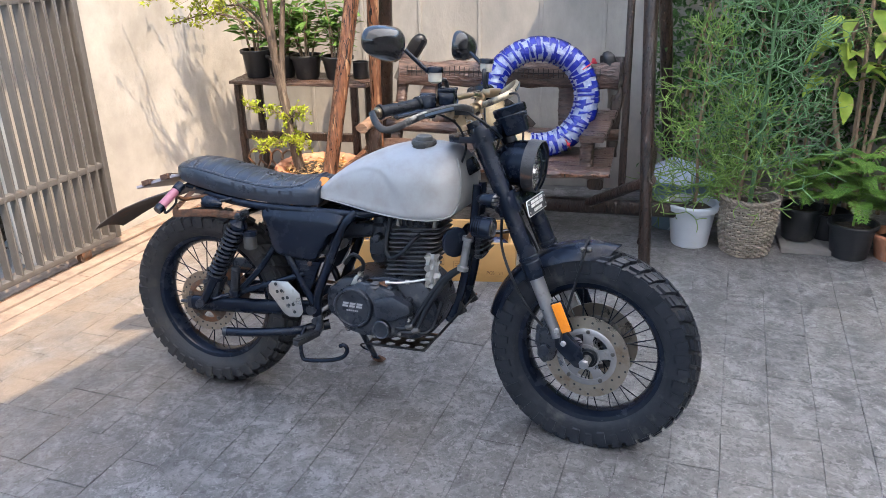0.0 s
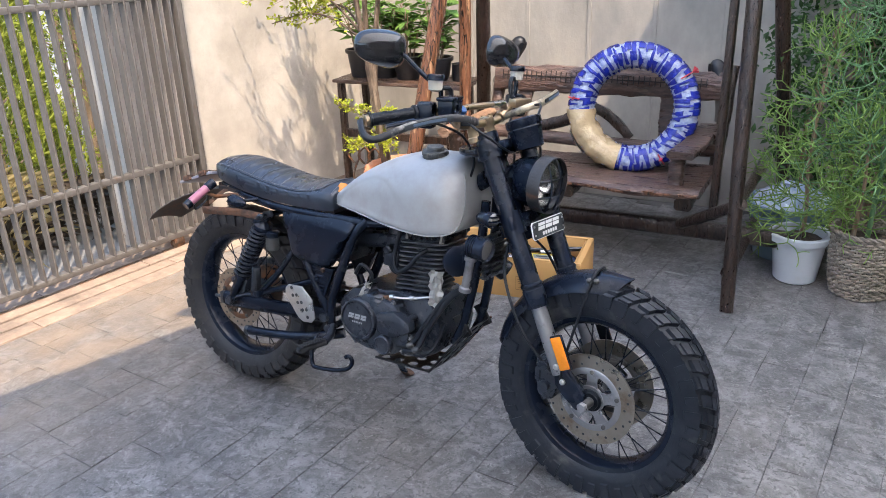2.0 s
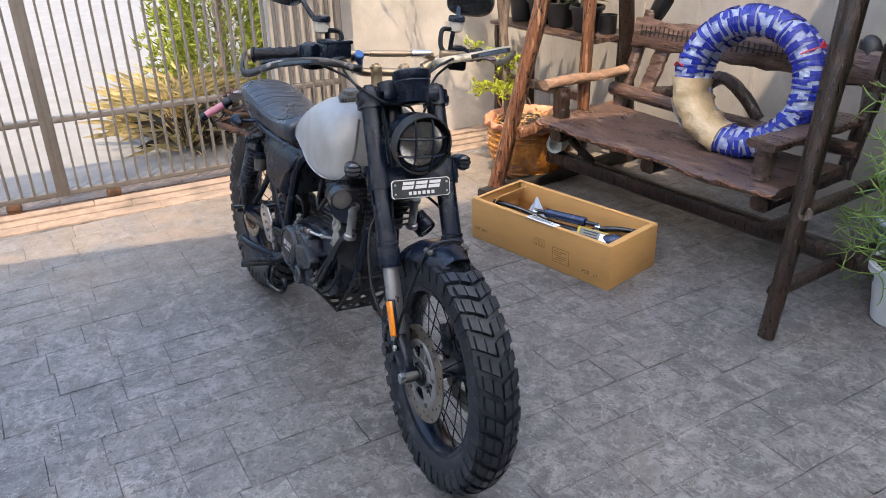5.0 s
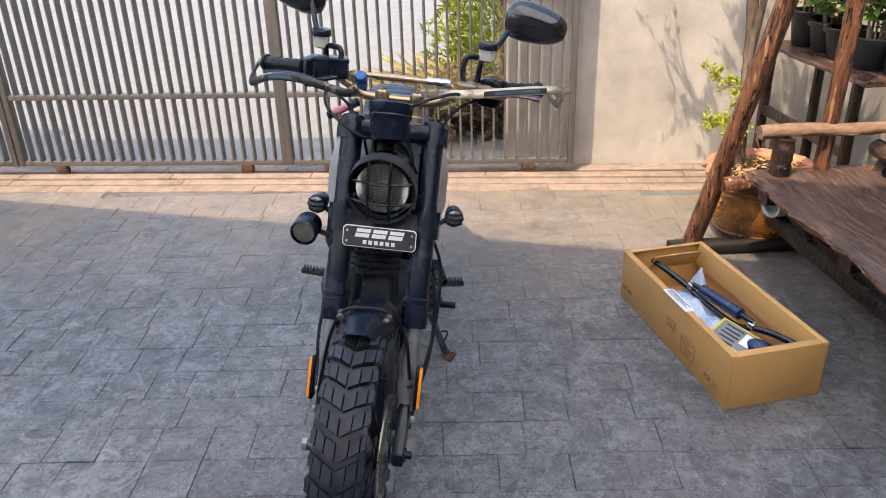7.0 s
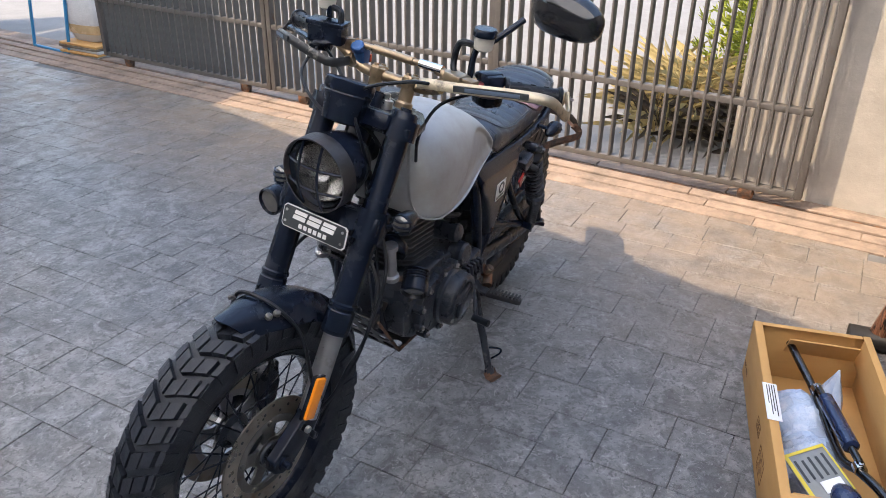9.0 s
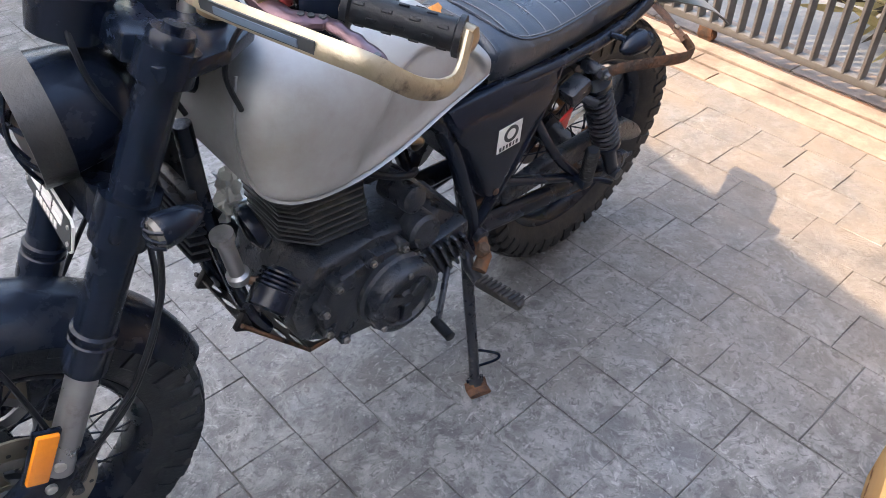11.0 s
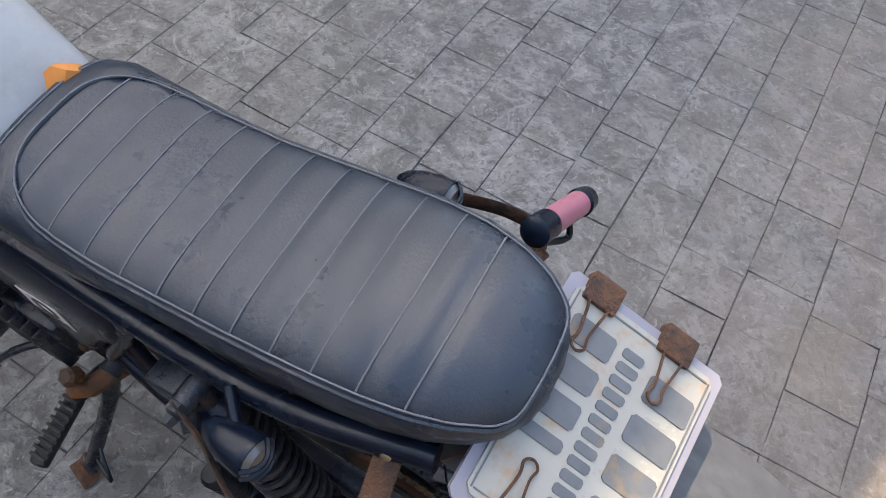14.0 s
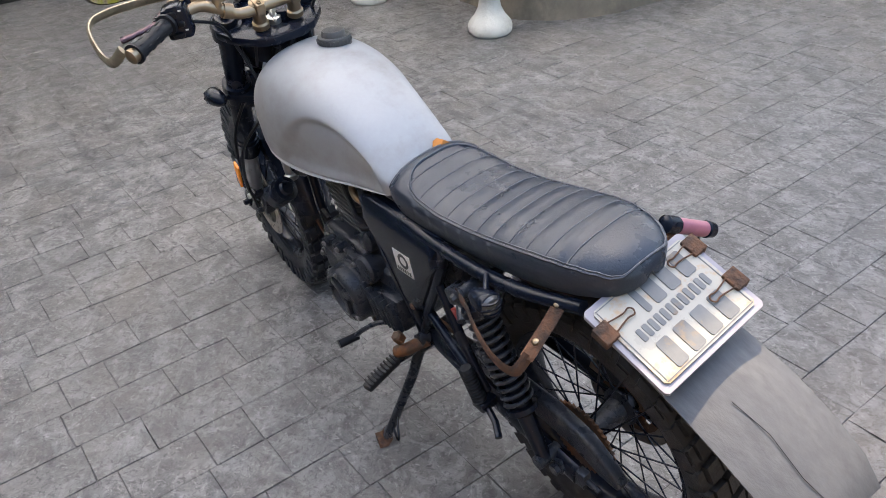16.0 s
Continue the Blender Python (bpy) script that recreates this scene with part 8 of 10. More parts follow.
# the bent branch within the backrest
swing_log("bent_branch", [(-0.40, 0.285, 0.505), (-0.30, 0.285, 0.53), (-0.16, 0.285, 0.58), (-0.06, 0.29, 0.640), (0.05, 0.285, 0.60), (0.16, 0.28, 0.50)], (0.034, 0.026), M_DARKLOG, rough=0.12)
# arms
swing_log("arm", [(-0.635, -0.24, 0.585), (-0.63, -0.08, 0.590), (-0.62, 0.10, 0.583), (-0.61, 0.28, 0.590)], (0.030, 0.026), M_ARM, "pale bare branch as an arm rest", rough=0.12, flat=(1.15, 0.85))
swing_plank("arm", (0.515, -0.235, 0.575), (0.55, 0.30, 0.585), 0.115, 0.032, (1, 0, 0), M_BOARD, wane=0.006)
swing_plank("arm_post", (-0.60, -0.16, 0.425), (-0.61, -0.15, 0.565), 0.075, 0.06, (1, 0, 0), M_DARKLOG)
swing_plank("arm_post", (0.485, -0.16, 0.425), (0.485, -0.15, 0.562), 0.065, 0.06, (1, 0, 0), M_BOARD)
# side rails of the A-frames
for y0, y1, z in ((-0.36, 0.45, 0.43), (-0.43, 0.52, 0.16)):
    swing_log("side_rail", [(0.775, y0 - 0.02, z), (0.80, 0.1, z + 0.01), (0.79, y1, z)], 0.025, M_DARKLOG, rough=0.1)
swing_log("side_rail", [(-0.76, -0.30, 0.335), (-0.76, 0.1, 0.345), (-0.80, 0.50, 0.34)], 0.030, M_LOG, rough=0.1)
swing_plank("sill", (-0.83, -0.46, 0.030), (-0.80, 0.62, 0.030), 0.070, 0.058, (1, 0, 0), M_DARKWOOD_SHADE)
# long stretcher and its braces
swing_plank("stretcher", (-0.83, -0.055, 0.17), (1.02, -0.055, 0.19), 0.060, 0.075, (0, 1, 0), M_DARKLOG)
swing_log("brace", [(0.50, -0.07, 0.205), (0.80, -0.375, 0.44)], 0.024, M_DARKLOG)
swing_log("brace", [(-0.46, -0.07, 0.215), (-0.60, -0.17, 0.38)], 0.020, M_DARKLOG)


# ---- two wrapped tyres on the seat ----
RING = pose(-0.100, 1.815, 0.700, 0, 0, 20) @ pose(0, 0, 0, 79, 0, 0)      # local z is the axle and points to the front and up
tyres = thing("wrapped_tyres", "two tyres wrapped in blue and white plastic film and brown tape", "parcel", RING)
R0, R1 = 0.243, 0.056


def on_ring(phi, theta, off, r=R1, big=R0):
    rr = big + r * math.cos(theta)
    return Vector((rr * math.cos(phi), rr * math.sin(phi), off + r * math.sin(theta)))


for off, big in ((0.028, R0), (-0.060, R0 - 0.004)):
    bm = bmesh.new()
    turns, around = 168, 14
    rows = []
    for i in range(turns):
        row = []
        for k in range(around):
            th = k * math.tau / around
            saw = ((i + 0.9 * math.sin(th)) / 4.0) % 1.0
            row.append(bm.verts.new(on_ring(i * math.tau / turns, th, off, R1 + 0.004 * saw - 0.002 + random.uniform(-0.0008, 0.0008), big)))
        rows.append(row)
    for i in range(turns):
        for k in range(around):
            bm.faces.new((rows[i][k], rows[(i + 1) % turns][k], rows[(i + 1) % turns][(k + 1) % around], rows[i][(k + 1) % around]))
    part("white_wrap", bm, M_FILMWHITE, tyres, "silvery white plastic film")
    patches = []
    for row, (th0, th1) in enumerate(((-2.4, -0.4), (0.9, -0.9), (-0.2, 1.6), (2.4, 0.8), (1.7, 3.1))):
        for variant in range(6):
            rag = random.Random(100 * row + variant)
            bm = bmesh.new()
            w, lean = rag.uniform(0.070, 0.120), rag.uniform(-0.06, 0.10)
            ends = th0 + rag.uniform(-0.35, 0.35), th1 + rag.uniform(-0.4, 0.4)
            left, mid, right = [], [], []
            for k in range(7):
                u = k / 6
                th = ends[0] + (ends[1] - ends[0]) * u
                wide = w * (1 - 0.72 * u) * (1 + rag.uniform(-0.2, 0.2))
                c = lean * u + rag.uniform(-0.006, 0.006)
                for line, p, up in ((left, c - wide / 2, 0.0046), (mid, c, 0.0060), (right, c + wide / 2, 0.0046)):
                    line.append(bm.verts.new(on_ring(p, th, off, R1 + up, big)))
            for a, b in ((left, mid), (mid, right)):
                for k in range(6):
                    bm.faces.new((a[k], b[k], b[k + 1], a[k + 1]))
            rim = left + right[::-1]
            low = []
            for v in rim:
                hub = Vector((v.co.x, v.co.y, 0)).normalized() * big + Vector((0, 0, off))
                low.append(bm.verts.new(hub + (v.co - hub) * 0.95))
            for k in range(len(rim)):
                l = (k + 1) % len(rim)
                bm.faces.new((rim[k], rim[l], low[l], low[k]))
            bmesh.ops.recalc_face_normals(bm, faces=bm.faces[:])
            patches.append((row, mesh_of("blue_triangle", bm, M_FILMBLUE, 25)))
    for row in range(5):
        choice = [m for r, m in patches if r == row]
        for i in range(36):
            phi = (i + 0.5 * (row in (1, 4))) * math.tau / 36 + random.uniform(-0.05, 0.05)
            if radians(186) < phi % math.tau < radians(254):
                continue
            ob = new("blue_triangle", random.choice(choice))
            ob.parent = tyres
            ob.matrix_local = Matrix.Rotation(phi, 4, "Z")
            tagged(ob, "glossy blue printed triangle")
# brown tape over both tyres, lower left
bm = bmesh.new()
rings = []
for i in range(25):
    phi = radians(183 + 74 * i / 24)
    ring = []
    for k in range(22):
        th = k * math.tau / 22
        c, s = math.cos(th), math.sin(th)
        ex = 0.064 * math.copysign(abs(c) ** 0.8, c)
        ez = 0.112 * math.copysign(abs(s) ** 0.8, s)
        j = random.uniform(-0.004, 0.004) + 0.004 * math.sin(th * 3 + i * 0.8)
        rr = R0 + ex + j
        ring.append(Vector((rr * math.cos(phi), rr * math.sin(phi), -0.016 + ez + j)))
    rings.append(ring)
skin(bm, rings)
part("brown_tape", bm, M_TAPE, tyres, "wrinkled brown packing tape", smooth=50)
bm = bmesh.new()
phi = radians(214)
out = Vector((math.cos(phi), math.sin(phi), 0))


def label_patch(p0, p1, z0, z1, lift, n=9):
    """A patch bent round the tape's outer side, from angle p0 to p1 and height z0 to z1."""
    bm = bmesh.new()
    for r in (R0 + lift, R0 + lift + 0.0012):
        rows = [[bm.verts.new(((r - 0.10 * max(0.0, z - 0.02)) * math.cos(p), (r - 0.10 * max(0.0, z - 0.02)) * math.sin(p), z)) for z in (z0, (z0 + z1) / 2, z1)]
                for p in (radians(p0 + (p1 - p0) * i / (n - 1)) for i in range(n))]
        for a, b in zip(rows, rows[1:]):
            for k in range(2):
                bm.faces.new((a[k], b[k], b[k + 1], a[k + 1]))
    bmesh.ops.recalc_face_normals(bm, faces=bm.faces[:])
    return bm


lab = part("label", label_patch(200, 226, -0.020, 0.062, 0.0675), M_LABEL, tyres, "white shipping label")
for i in range(7):
    w = (0.030, 0.020, 0.030, 0.016, 0.030, 0.030, 0.024)[i]
    part("print_bar", label_patch(202 + 3.3 * i, 203.2 + 3.3 * i, 0.021 - w, 0.021 + w, 0.0695, 3), M_INK, lab)
for phi_d in (33, 172, 302):
    bm = bmesh.new()
    phi = radians(phi_d)
    line = [on_ring(phi, math.radians(10 + 11 * k), 0.028, R1 + 0.006) for k in range(8)]
    tube(bm, line, 0.0034, 6)
    knot = on_ring(phi, 1.2 if phi_d != 33 else 0.3, 0.028, R1 + 0.010)
    outw = (knot - on_ring(phi, 0, 0.028, 0.0)).normalized()
    for a in (-0.5, 0.1, 0.6):
        w = Matrix.Rotation(a, 3, Vector((0, 0, 1))) @ outw
        slab(bm, [(0, -0.003), (0.024, -0.008), (0.028, 0.006), (0, 0.003)], 0.0015, knot, w, w.orthogonal())
    part("red_tie", bm, M_TIE, tyres, "red plastic string")


# ---- rubber boots drying upside down on the back posts ----
def boot(at, rz, tilt):
    t = thing("rubber_boot", "black rubber boot with a grey shaft, upside down on the bench", "boot", pose(*at, 0, 0, rz) @ pose(0, 0, 0, 0, tilt, 0), group="boots on the bench")
    shaft = ((0.0, -0.06, 0.036, 0.033), (0.0, 0.0, 0.033, 0.031), (0.002, 0.045, 0.034, 0.031), (0.005, 0.075, 0.036, 0.032))
    foot_ = ((0.005, 0.074, 0.0365, 0.0325), (0.010, 0.105, 0.040, 0.034), (0.018, 0.150, 0.042, 0.036), (0.026, 0.190, 0.041, 0.035), (0.031, 0.215, 0.034, 0.030), (0.033, 0.230, 0.020, 0.018), (0.034, 0.235, 0.004, 0.004))
    for name, rows, mat, say in (("boot_shaft", shaft, M_SOLE, "dusty grey shaft"), ("boot_foot", foot_, M_BOOT, "")):
        bm = bmesh.new()
        skin(bm, [[Vector((x + a * math.cos(k * math.tau / 18), b * math.sin(k * math.tau / 18), z)) for k in range(18)] for x, z, a, b in rows])
        part(name, bm, mat, t, say, smooth=60)
    bm = bmesh.new()
    skin(bm, [[Vector((x + 0.6 * a + d, 0.9 * b * v, z)) for d, v in ((0.0, -1), (a * 0.46, -0.6), (a * 0.50, 0), (a * 0.46, 0.6), (0.0, 1))] for x, z, a, b in foot_[:-2]])
    part("boot_sole", bm, M_RUBBER, t, "ribbed dark sole", smooth=40)


boot((-0.965, 2.03, 0.765), 0, 24)
boot((0.222, 2.13, 0.665), 180, 4)


# ---- dragon pot with the small tree ----
dpot = thing("glazed_pot", "ochre glazed dragon pot with a wavy terracotta rim, dry leaves inside", "plant pot", pose(-1.26, 1.53, 0))
bm = bmesh.new()
lathe(bm, [(0.125, 0.0), (0.135, 0.012), (0.172, 0.06), (0.205, 0.13), (0.218, 0.20), (0.212, 0.265), (0.198, 0.29)], (0, 0, 0), (0, 0, 1), 48)
part("pot_body", bm, M_GLAZE, dpot, smooth=60)
for z, r in ((0.235, 0.2185), (0.262, 0.216), (0.055, 0.172)):
    bm = bmesh.new()
    tube(bm, [(r * math.cos(k * math.tau / 48), r * math.sin(k * math.tau / 48), z) for k in range(48)], 0.006, 8, closed=True)
    part("band", bm, M_GLAZE, dpot)
# scales of the dragon in relief round the belly
bm = bmesh.new()
for i in range(60):
    for j in range(5):
        a = (i + 0.5 * (j % 2)) * math.tau / 60
        if math.sin(3 * a) < -0.25:
            continue
        z = 0.095 + j * 0.026
        r = 0.135 + 0.083 * math.sin(min(1.0, z / 0.21) * math.pi / 2)
        lathe(bm, [(0.010, 0.0), (0.007, 0.005), (0.001, 0.007)], (r * math.cos(a) * 0.995, r * math.sin(a) * 0.995, z), (math.cos(a), math.sin(a), 0.1), 5, caps=False)
tagged(part("relief", bm, M_GLAZE, dpot, "raised scale ornament", smooth=50), "raised scale ornament", kind="stuff")
bm = bmesh.new()
rim_profile = ((0.198, 0.283), (0.222, 0.292), (0.236, 0.305), (0.238, 0.318), (0.228, 0.325), (0.205, 0.318), (0.192, 0.300), (0.188, 0.280))
rows = [[bm.verts.new(((r + 0.010 * (i in (2, 3, 4)) * math.sin(16 * a)) * math.cos(a), (r + 0.010 * (i in (2, 3, 4)) * math.sin(16 * a)) * math.sin(a), z - 0.010 * (i in (1, 2, 3)) * math.sin(16 * a)))
         for a in (k * math.tau / 128 for k in range(128))] for i, (r, z) in enumerate(rim_profile)]
for a, b in zip(rows, rows[1:]):
    for k in range(128):
        bm.faces.new((a[k], a[(k + 1) % 128], b[(k + 1) % 128], b[k]))
part("rim", bm, M_TERRA, dpot, "wavy pinkish terracotta rim", smooth=60)
bm = bmesh.new()
lathe(bm, [(0.192, 0.285), (0.12, 0.297), (0.06, 0.302), (0.001, 0.303)], (0, 0, 0), (0, 0, 1), 24, caps=False)
for v in bm.verts:
    v.co.z += random.uniform(-0.006, 0.006)
part("soil", bm, M_SOIL, dpot)
litter = []
for _ in range(230):
    a, r = random.uniform(0, math.tau), 0.185 * math.sqrt(random.random())
    litter.append(((r * math.cos(a), r * math.sin(a), 0.305 + random.uniform(0, 0.016)), Vector((random.gauss(0, 1), random.gauss(0, 1), random.gauss(0, 0.2))), any_way(3), random.uniform(0.02, 0.045), random.uniform(0.008, 0.018)))
leaf_mesh("leaf_litter", litter, M_DRY, dpot, "dry fallen leaves")

tree = thing("small_tree", "slender brown-barked tree with yellow-green leaves growing from the glazed pot", "tree", pose(-1.335, 1.45, 0.295))
base_t = Vector((-1.335, 1.45, 0.295))
bm = bmesh.new()
log(bm, [Vector(p) - base_t for p in ((-1.33, 1.45, 0.27), (-1.345, 1.45, 0.36), (-1.382, 1.45, 0.587), (-1.405, 1.45, 0.75), (-1.422, 1.45, 0.87))], (0.030, 0.023), 10, 0.14, 6)
trunk = part("trunk", bm, M_TRUNK, tree, smooth=60)
limbs = [((-1.422, 1.45, 0.85), (-1.43, 1.455, 1.15), (-1.40, 1.45, 1.55), (-1.38, 1.44, 2.0)), ((-1.415, 1.45, 0.80), (-1.45, 1.43, 1.1), (-1.50, 1.42, 1.5), (-1.56, 1.36, 1.95)),
         ((-1.40, 1.45, 0.72), (-1.395, 1.48, 1.0), (-1.36, 1.51, 1.35), (-1.30, 1.50, 1.7)), ((-1.43, 1.45, 1.0), (-1.55, 1.36, 1.18), (-1.70, 1.25, 1.30), (-1.86, 1.12, 1.32)),
         ((-1.43, 1.45, 0.98), (-1.58, 1.38, 1.10), (-1.72, 1.32, 1.13), (-1.90, 1.24, 1.08)), ((-1.43, 1.45, 1.02), (-1.60, 1.50, 1.14), (-1.76, 1.54, 1.15), (-1.92, 1.58, 1.09)),
         ((-1.45, 1.42, 1.2), (-1.56, 1.42, 1.42), (-1.72, 1.40, 1.60), (-1.82, 1.38, 1.85)), ((-1.385, 1.45, 0.60), (-1.45, 1.40, 0.63), (-1.50, 1.36, 0.655), (-1.56, 1.33, 0.66)),
         ((-1.38, 1.45, 0.585), (-1.345, 1.43, 0.60), (-1.31, 1.42, 0.63), (-1.27, 1.42, 0.62)), ((-1.37, 1.45, 0.50), (-1.33, 1.41, 0.49), (-1.28, 1.40, 0.48), (-1.25, 1.39, 0.47)),
         ((-1.365, 1.45, 0.47), (-1.42, 1.40, 0.46), (-1.48, 1.37, 0.45), (-1.52, 1.36, 0.46))]
leaf_list, twigs = [], bmesh.new()
for n_l, line in enumerate(limbs):
    bm = bmesh.new()
    pts = [Vector(p) - base_t for p in line]
    fat = 0.019 if n_l < 3 else 0.008 if n_l < 7 else 0.004
    log(bm, pts, (fat, fat * 0.35), 7, 0.10, 5)
    part("limb", bm, M_TRUNK, tree, smooth=60)
    sm = rounded(pts, 8)
    low = n_l >= 7
    first = 0.15 if low else 0.45 if n_l >= 3 else 0.62
    for k in range(34 if low else 16 if n_l in (4, 5) else 64):
        q = sm[int((first + (1 - first) * random.random()) * (len(sm) - 1))]
        d = Vector((random.gauss(0, 1), random.gauss(0, 1), random.gauss(0.1, 0.6))).normalized()
        tip = q + d * (random.uniform(0.03, 0.07) if low else random.uniform(0.05, 0.12) if n_l in (4, 5) else random.uniform(0.10, 0.26))
        rod(twigs, q, tip, 0.0022, 4, 0.001)
        for j in range(10 if low else 13):
            p = q.lerp(tip, random.uniform(0.3, 1.05))
            leaf_list.append((p + any_way(0) * 0.008, (d + any_way(0.2) * 1.2), any_way(1.5), random.uniform(0.015, 0.024) * (1.0 if low else 1.3), random.uniform(0.010, 0.014) * (1.0 if low else 1.3)))
tagged(part("twigs", twigs, M_BARK, tree), kind="stuff")
leaf_mesh("leaves", leaf_list, L_LIME, tree)
jar = thing("clay_jar", "small pale clay jar lying beside the glazed pot", "jar", SW @ pose(-0.70, -0.075, 0.262, 0, 90, -60))
bm = bmesh.new()
lathe(bm, [(0.035, -0.06), (0.048, -0.045), (0.052, 0.0), (0.045, 0.04), (0.036, 0.055), (0.042, 0.065), (0.040, 0.068), (0.030, 0.06), (0.038, 0.02), (0.001, 0.0)], (0, 0, 0), (0, 0, 1), 20, caps=False)
put(bm, [(0.035 * math.cos(k * math.tau / 20), 0.035 * math.sin(k * math.tau / 20), -0.06) for k in range(20)], [tuple(range(20))])
part("body", bm, M_URN, jar)


# ---- shelf table in the corner and its pots ----
SH = pose(-1.585, 1.885, 0, 0, 0, 9.4)
table = thing("plant_table", "weathered dark wooden plant table with iron scrollwork in the corner", "table", SH)
for y, w in ((-0.11, 0.105), (0.0, 0.105), (0.11, 0.105)):
    bm = bmesh.new()
    plank(bm, (-0.37 + random.uniform(-0.02, 0.02), y, 0.708), (0.45 + random.uniform(-0.03, 0.03), y, 0.706), w, 0.020, (0, 1, 0), 0.005)
    part("top_board", bm, M_BOARD, table)
for x in (-0.32, 0.39):
    for y in (-0.13, 0.13):
        bm = bmesh.new()
        plank(bm, (x, y, 0), (x, y, 0.695), 0.042, 0.042, (0, 1, 0), 0.002)
        part("leg", bm, M_DARKLOG, table)
for z, y in ((0.675, 0.13), (0.40, -0.13), (0.10, 0.13)):
    bm = bmesh.new()
    plank(bm, (-0.32, y, z), (0.39, y, z), 0.05, 0.026, (0, 0, 1), 0.002)
    part("rail", bm, M_DARKLOG, table)
for x in (-0.27, -0.20, -0.13, -0.06):
    bm = bmesh.new()
    tube(bm, rounded([(x, -0.158, 0.02), (x + 0.01, -0.158, 0.16), (x + 0.06, -0.158, 0.27), (x + 0.03, -0.158, 0.32), (x - 0.02, -0.158, 0.27), (x + 0.02, -0.158, 0.22)], 6), 0.006, 7)
    part("scroll", bm, M_STEEL, table, "rusty wrought-iron scroll")


def leafy_plant(pot_at, z0, stems, leaf_n, height, spread, size, mat, name="potted_plant", label="", group="", min_z=0.25, width=0.45, lean=(0, 0)):
    """Stems from the soil with leaves set round their upper part."""
    t = thing(name, label, "plant", pose(pot_at[0], pot_at[1], z0), group)
    bm = bmesh.new()
    leaves = []
    for s in range(stems):
        a = random.uniform(0, math.tau)
        tip = Vector((spread * math.cos(a) * random.uniform(0.3, 1) + lean[0], spread * math.sin(a) * random.uniform(0.3, 1) * 0.8 + lean[1], height * random.uniform(0.65, 1.0)))
        root = Vector((0.03 * math.cos(a), 0.03 * math.sin(a), 0))
        line = rounded([root, root.lerp(tip, 0.45) + Vector((0, 0, height * 0.12)), tip], 5)
        tube(bm, line, [0.006 * (1 - 0.6 * i / (len(line) - 1)) for i in range(len(line))], 5)
        for _ in range(leaf_n):
            q = line[int(random.uniform(min_z, 1.0) * (len(line) - 1))]
            w = random.uniform(0, math.tau)
            d = Vector((math.cos(w), math.sin(w), random.uniform(-0.25, 0.6)))
            k = random.uniform(0.6, 1.2)
            leaves.append((q + d * 0.02, d, Vector((random.gauss(0, 0.3), random.gauss(0, 0.3), 1)), size * k, size * k * width))
    tagged(part("stem_mass", bm, M_BARK if mat is L_GREEN else mat, t, smooth=60), kind="stuff")
    leaf_mesh("leaves", leaves, mat, t)
    return t


for i, (x, y, h) in enumerate(((-1.82, 1.835, 0.16), (-1.67, 1.87, 0.135), (-1.51, 1.88, 0.135), (-1.33, 1.92, 0.13))):
    at = (x, y, 0.718)
    pot("plant_pot", "black plastic nursery pot on the corner table", "plant pot", M_POTBLACK, at, 0.066, 0.088, h, "black pots on the table", rim=0.006)
    if i != 4:
        leafy_plant((x, y), 0.719 + h - 0.03, (8, 9, 8, 8)[i], (17, 20, 18, 20)[i], (0.34, 0.36, 0.34, 0.36)[i], (0.14, 0.15, 0.15, 0.14)[i], (0.095, 0.085, 0.10, 0.10)[i], L_GREEN,
                    label="leafy green pot plant on the corner table", group="plants on the table", width=0.42)
wrap_tin = thing("plant_tin", "grey dented tin beside the pots on the table", "tin", pose(-1.205, 1.965, 0.718))
bm = bmesh.new()
lathe(bm, [(0.042, 0), (0.045, 0.004), (0.045, 0.09), (0.048, 0.094), (0.043, 0.094), (0.040, 0.01), (0.001, 0.01)], (0, 0, 0), (0, 0, 1), 18, caps=False)
part("body", bm, M_POTBLACK, wrap_tin)


# ---- plants before the back wall ----
pot("plant_pot", "white plastic plant pot with a wide rim on the floor", "plant pot", M_POTWHITE, (0.702, 1.84, 0), 0.090, 0.118, 0.222, rim=0.013, lip=0.03)
basket = thing("wicker_basket", "round grey-brown wicker planter basket on the floor", "basket", pose(0.965, 1.83, 0))
wall_r = lambda z: 0.108 + 0.024 * math.sin(min(1.0, z / 0.2) * math.pi / 2)
for i in range(25):
    z = 0.008 + i * 0.0110
    bm = bmesh.new()
    n = 120
    pts = []
    for k in range(n):
        a = k * math.tau / n
        ww = 0.0048 * math.sin(20 * a + math.pi * (i % 2)) + 0.0012 * math.sin(3 * a + i)
        pts.append(((wall_r(z) + ww) * math.cos(a), (wall_r(z) + ww) * math.sin(a), z + 0.0018 * math.sin(5 * a + i * 1.7)))
    tube(bm, pts, 0.0052, 6, closed=True)
    part("withe", bm, M_WICKER, basket)
for k in range(40):
    a = (k + 0.0) * math.tau / 40 + math.tau / 80
    bm = bmesh.new()
    tube(bm, [((wall_r(z) - 0.001) * math.cos(a), (wall_r(z) - 0.001) * math.sin(a), z) for z in (0.003, 0.07, 0.14, 0.21, 0.277)], 0.0042, 5)
    part("stake", bm, M_WICKER, basket)
bm = bmesh.new()
for d in (0, 1):
    tube(bm, [((0.134 + 0.006 * math.sin(14 * a + math.pi * d)) * math.cos(a), (0.134 + 0.006 * math.sin(14 * a + math.pi * d)) * math.sin(a), 0.284 + 0.006 * math.cos(14 * a + math.pi * d)) for a in (k * math.tau / 84 for k in range(84))], 0.007, 6, closed=True)
part("braided_rim", bm, M_WICKER, basket)
bm = bmesh.new()
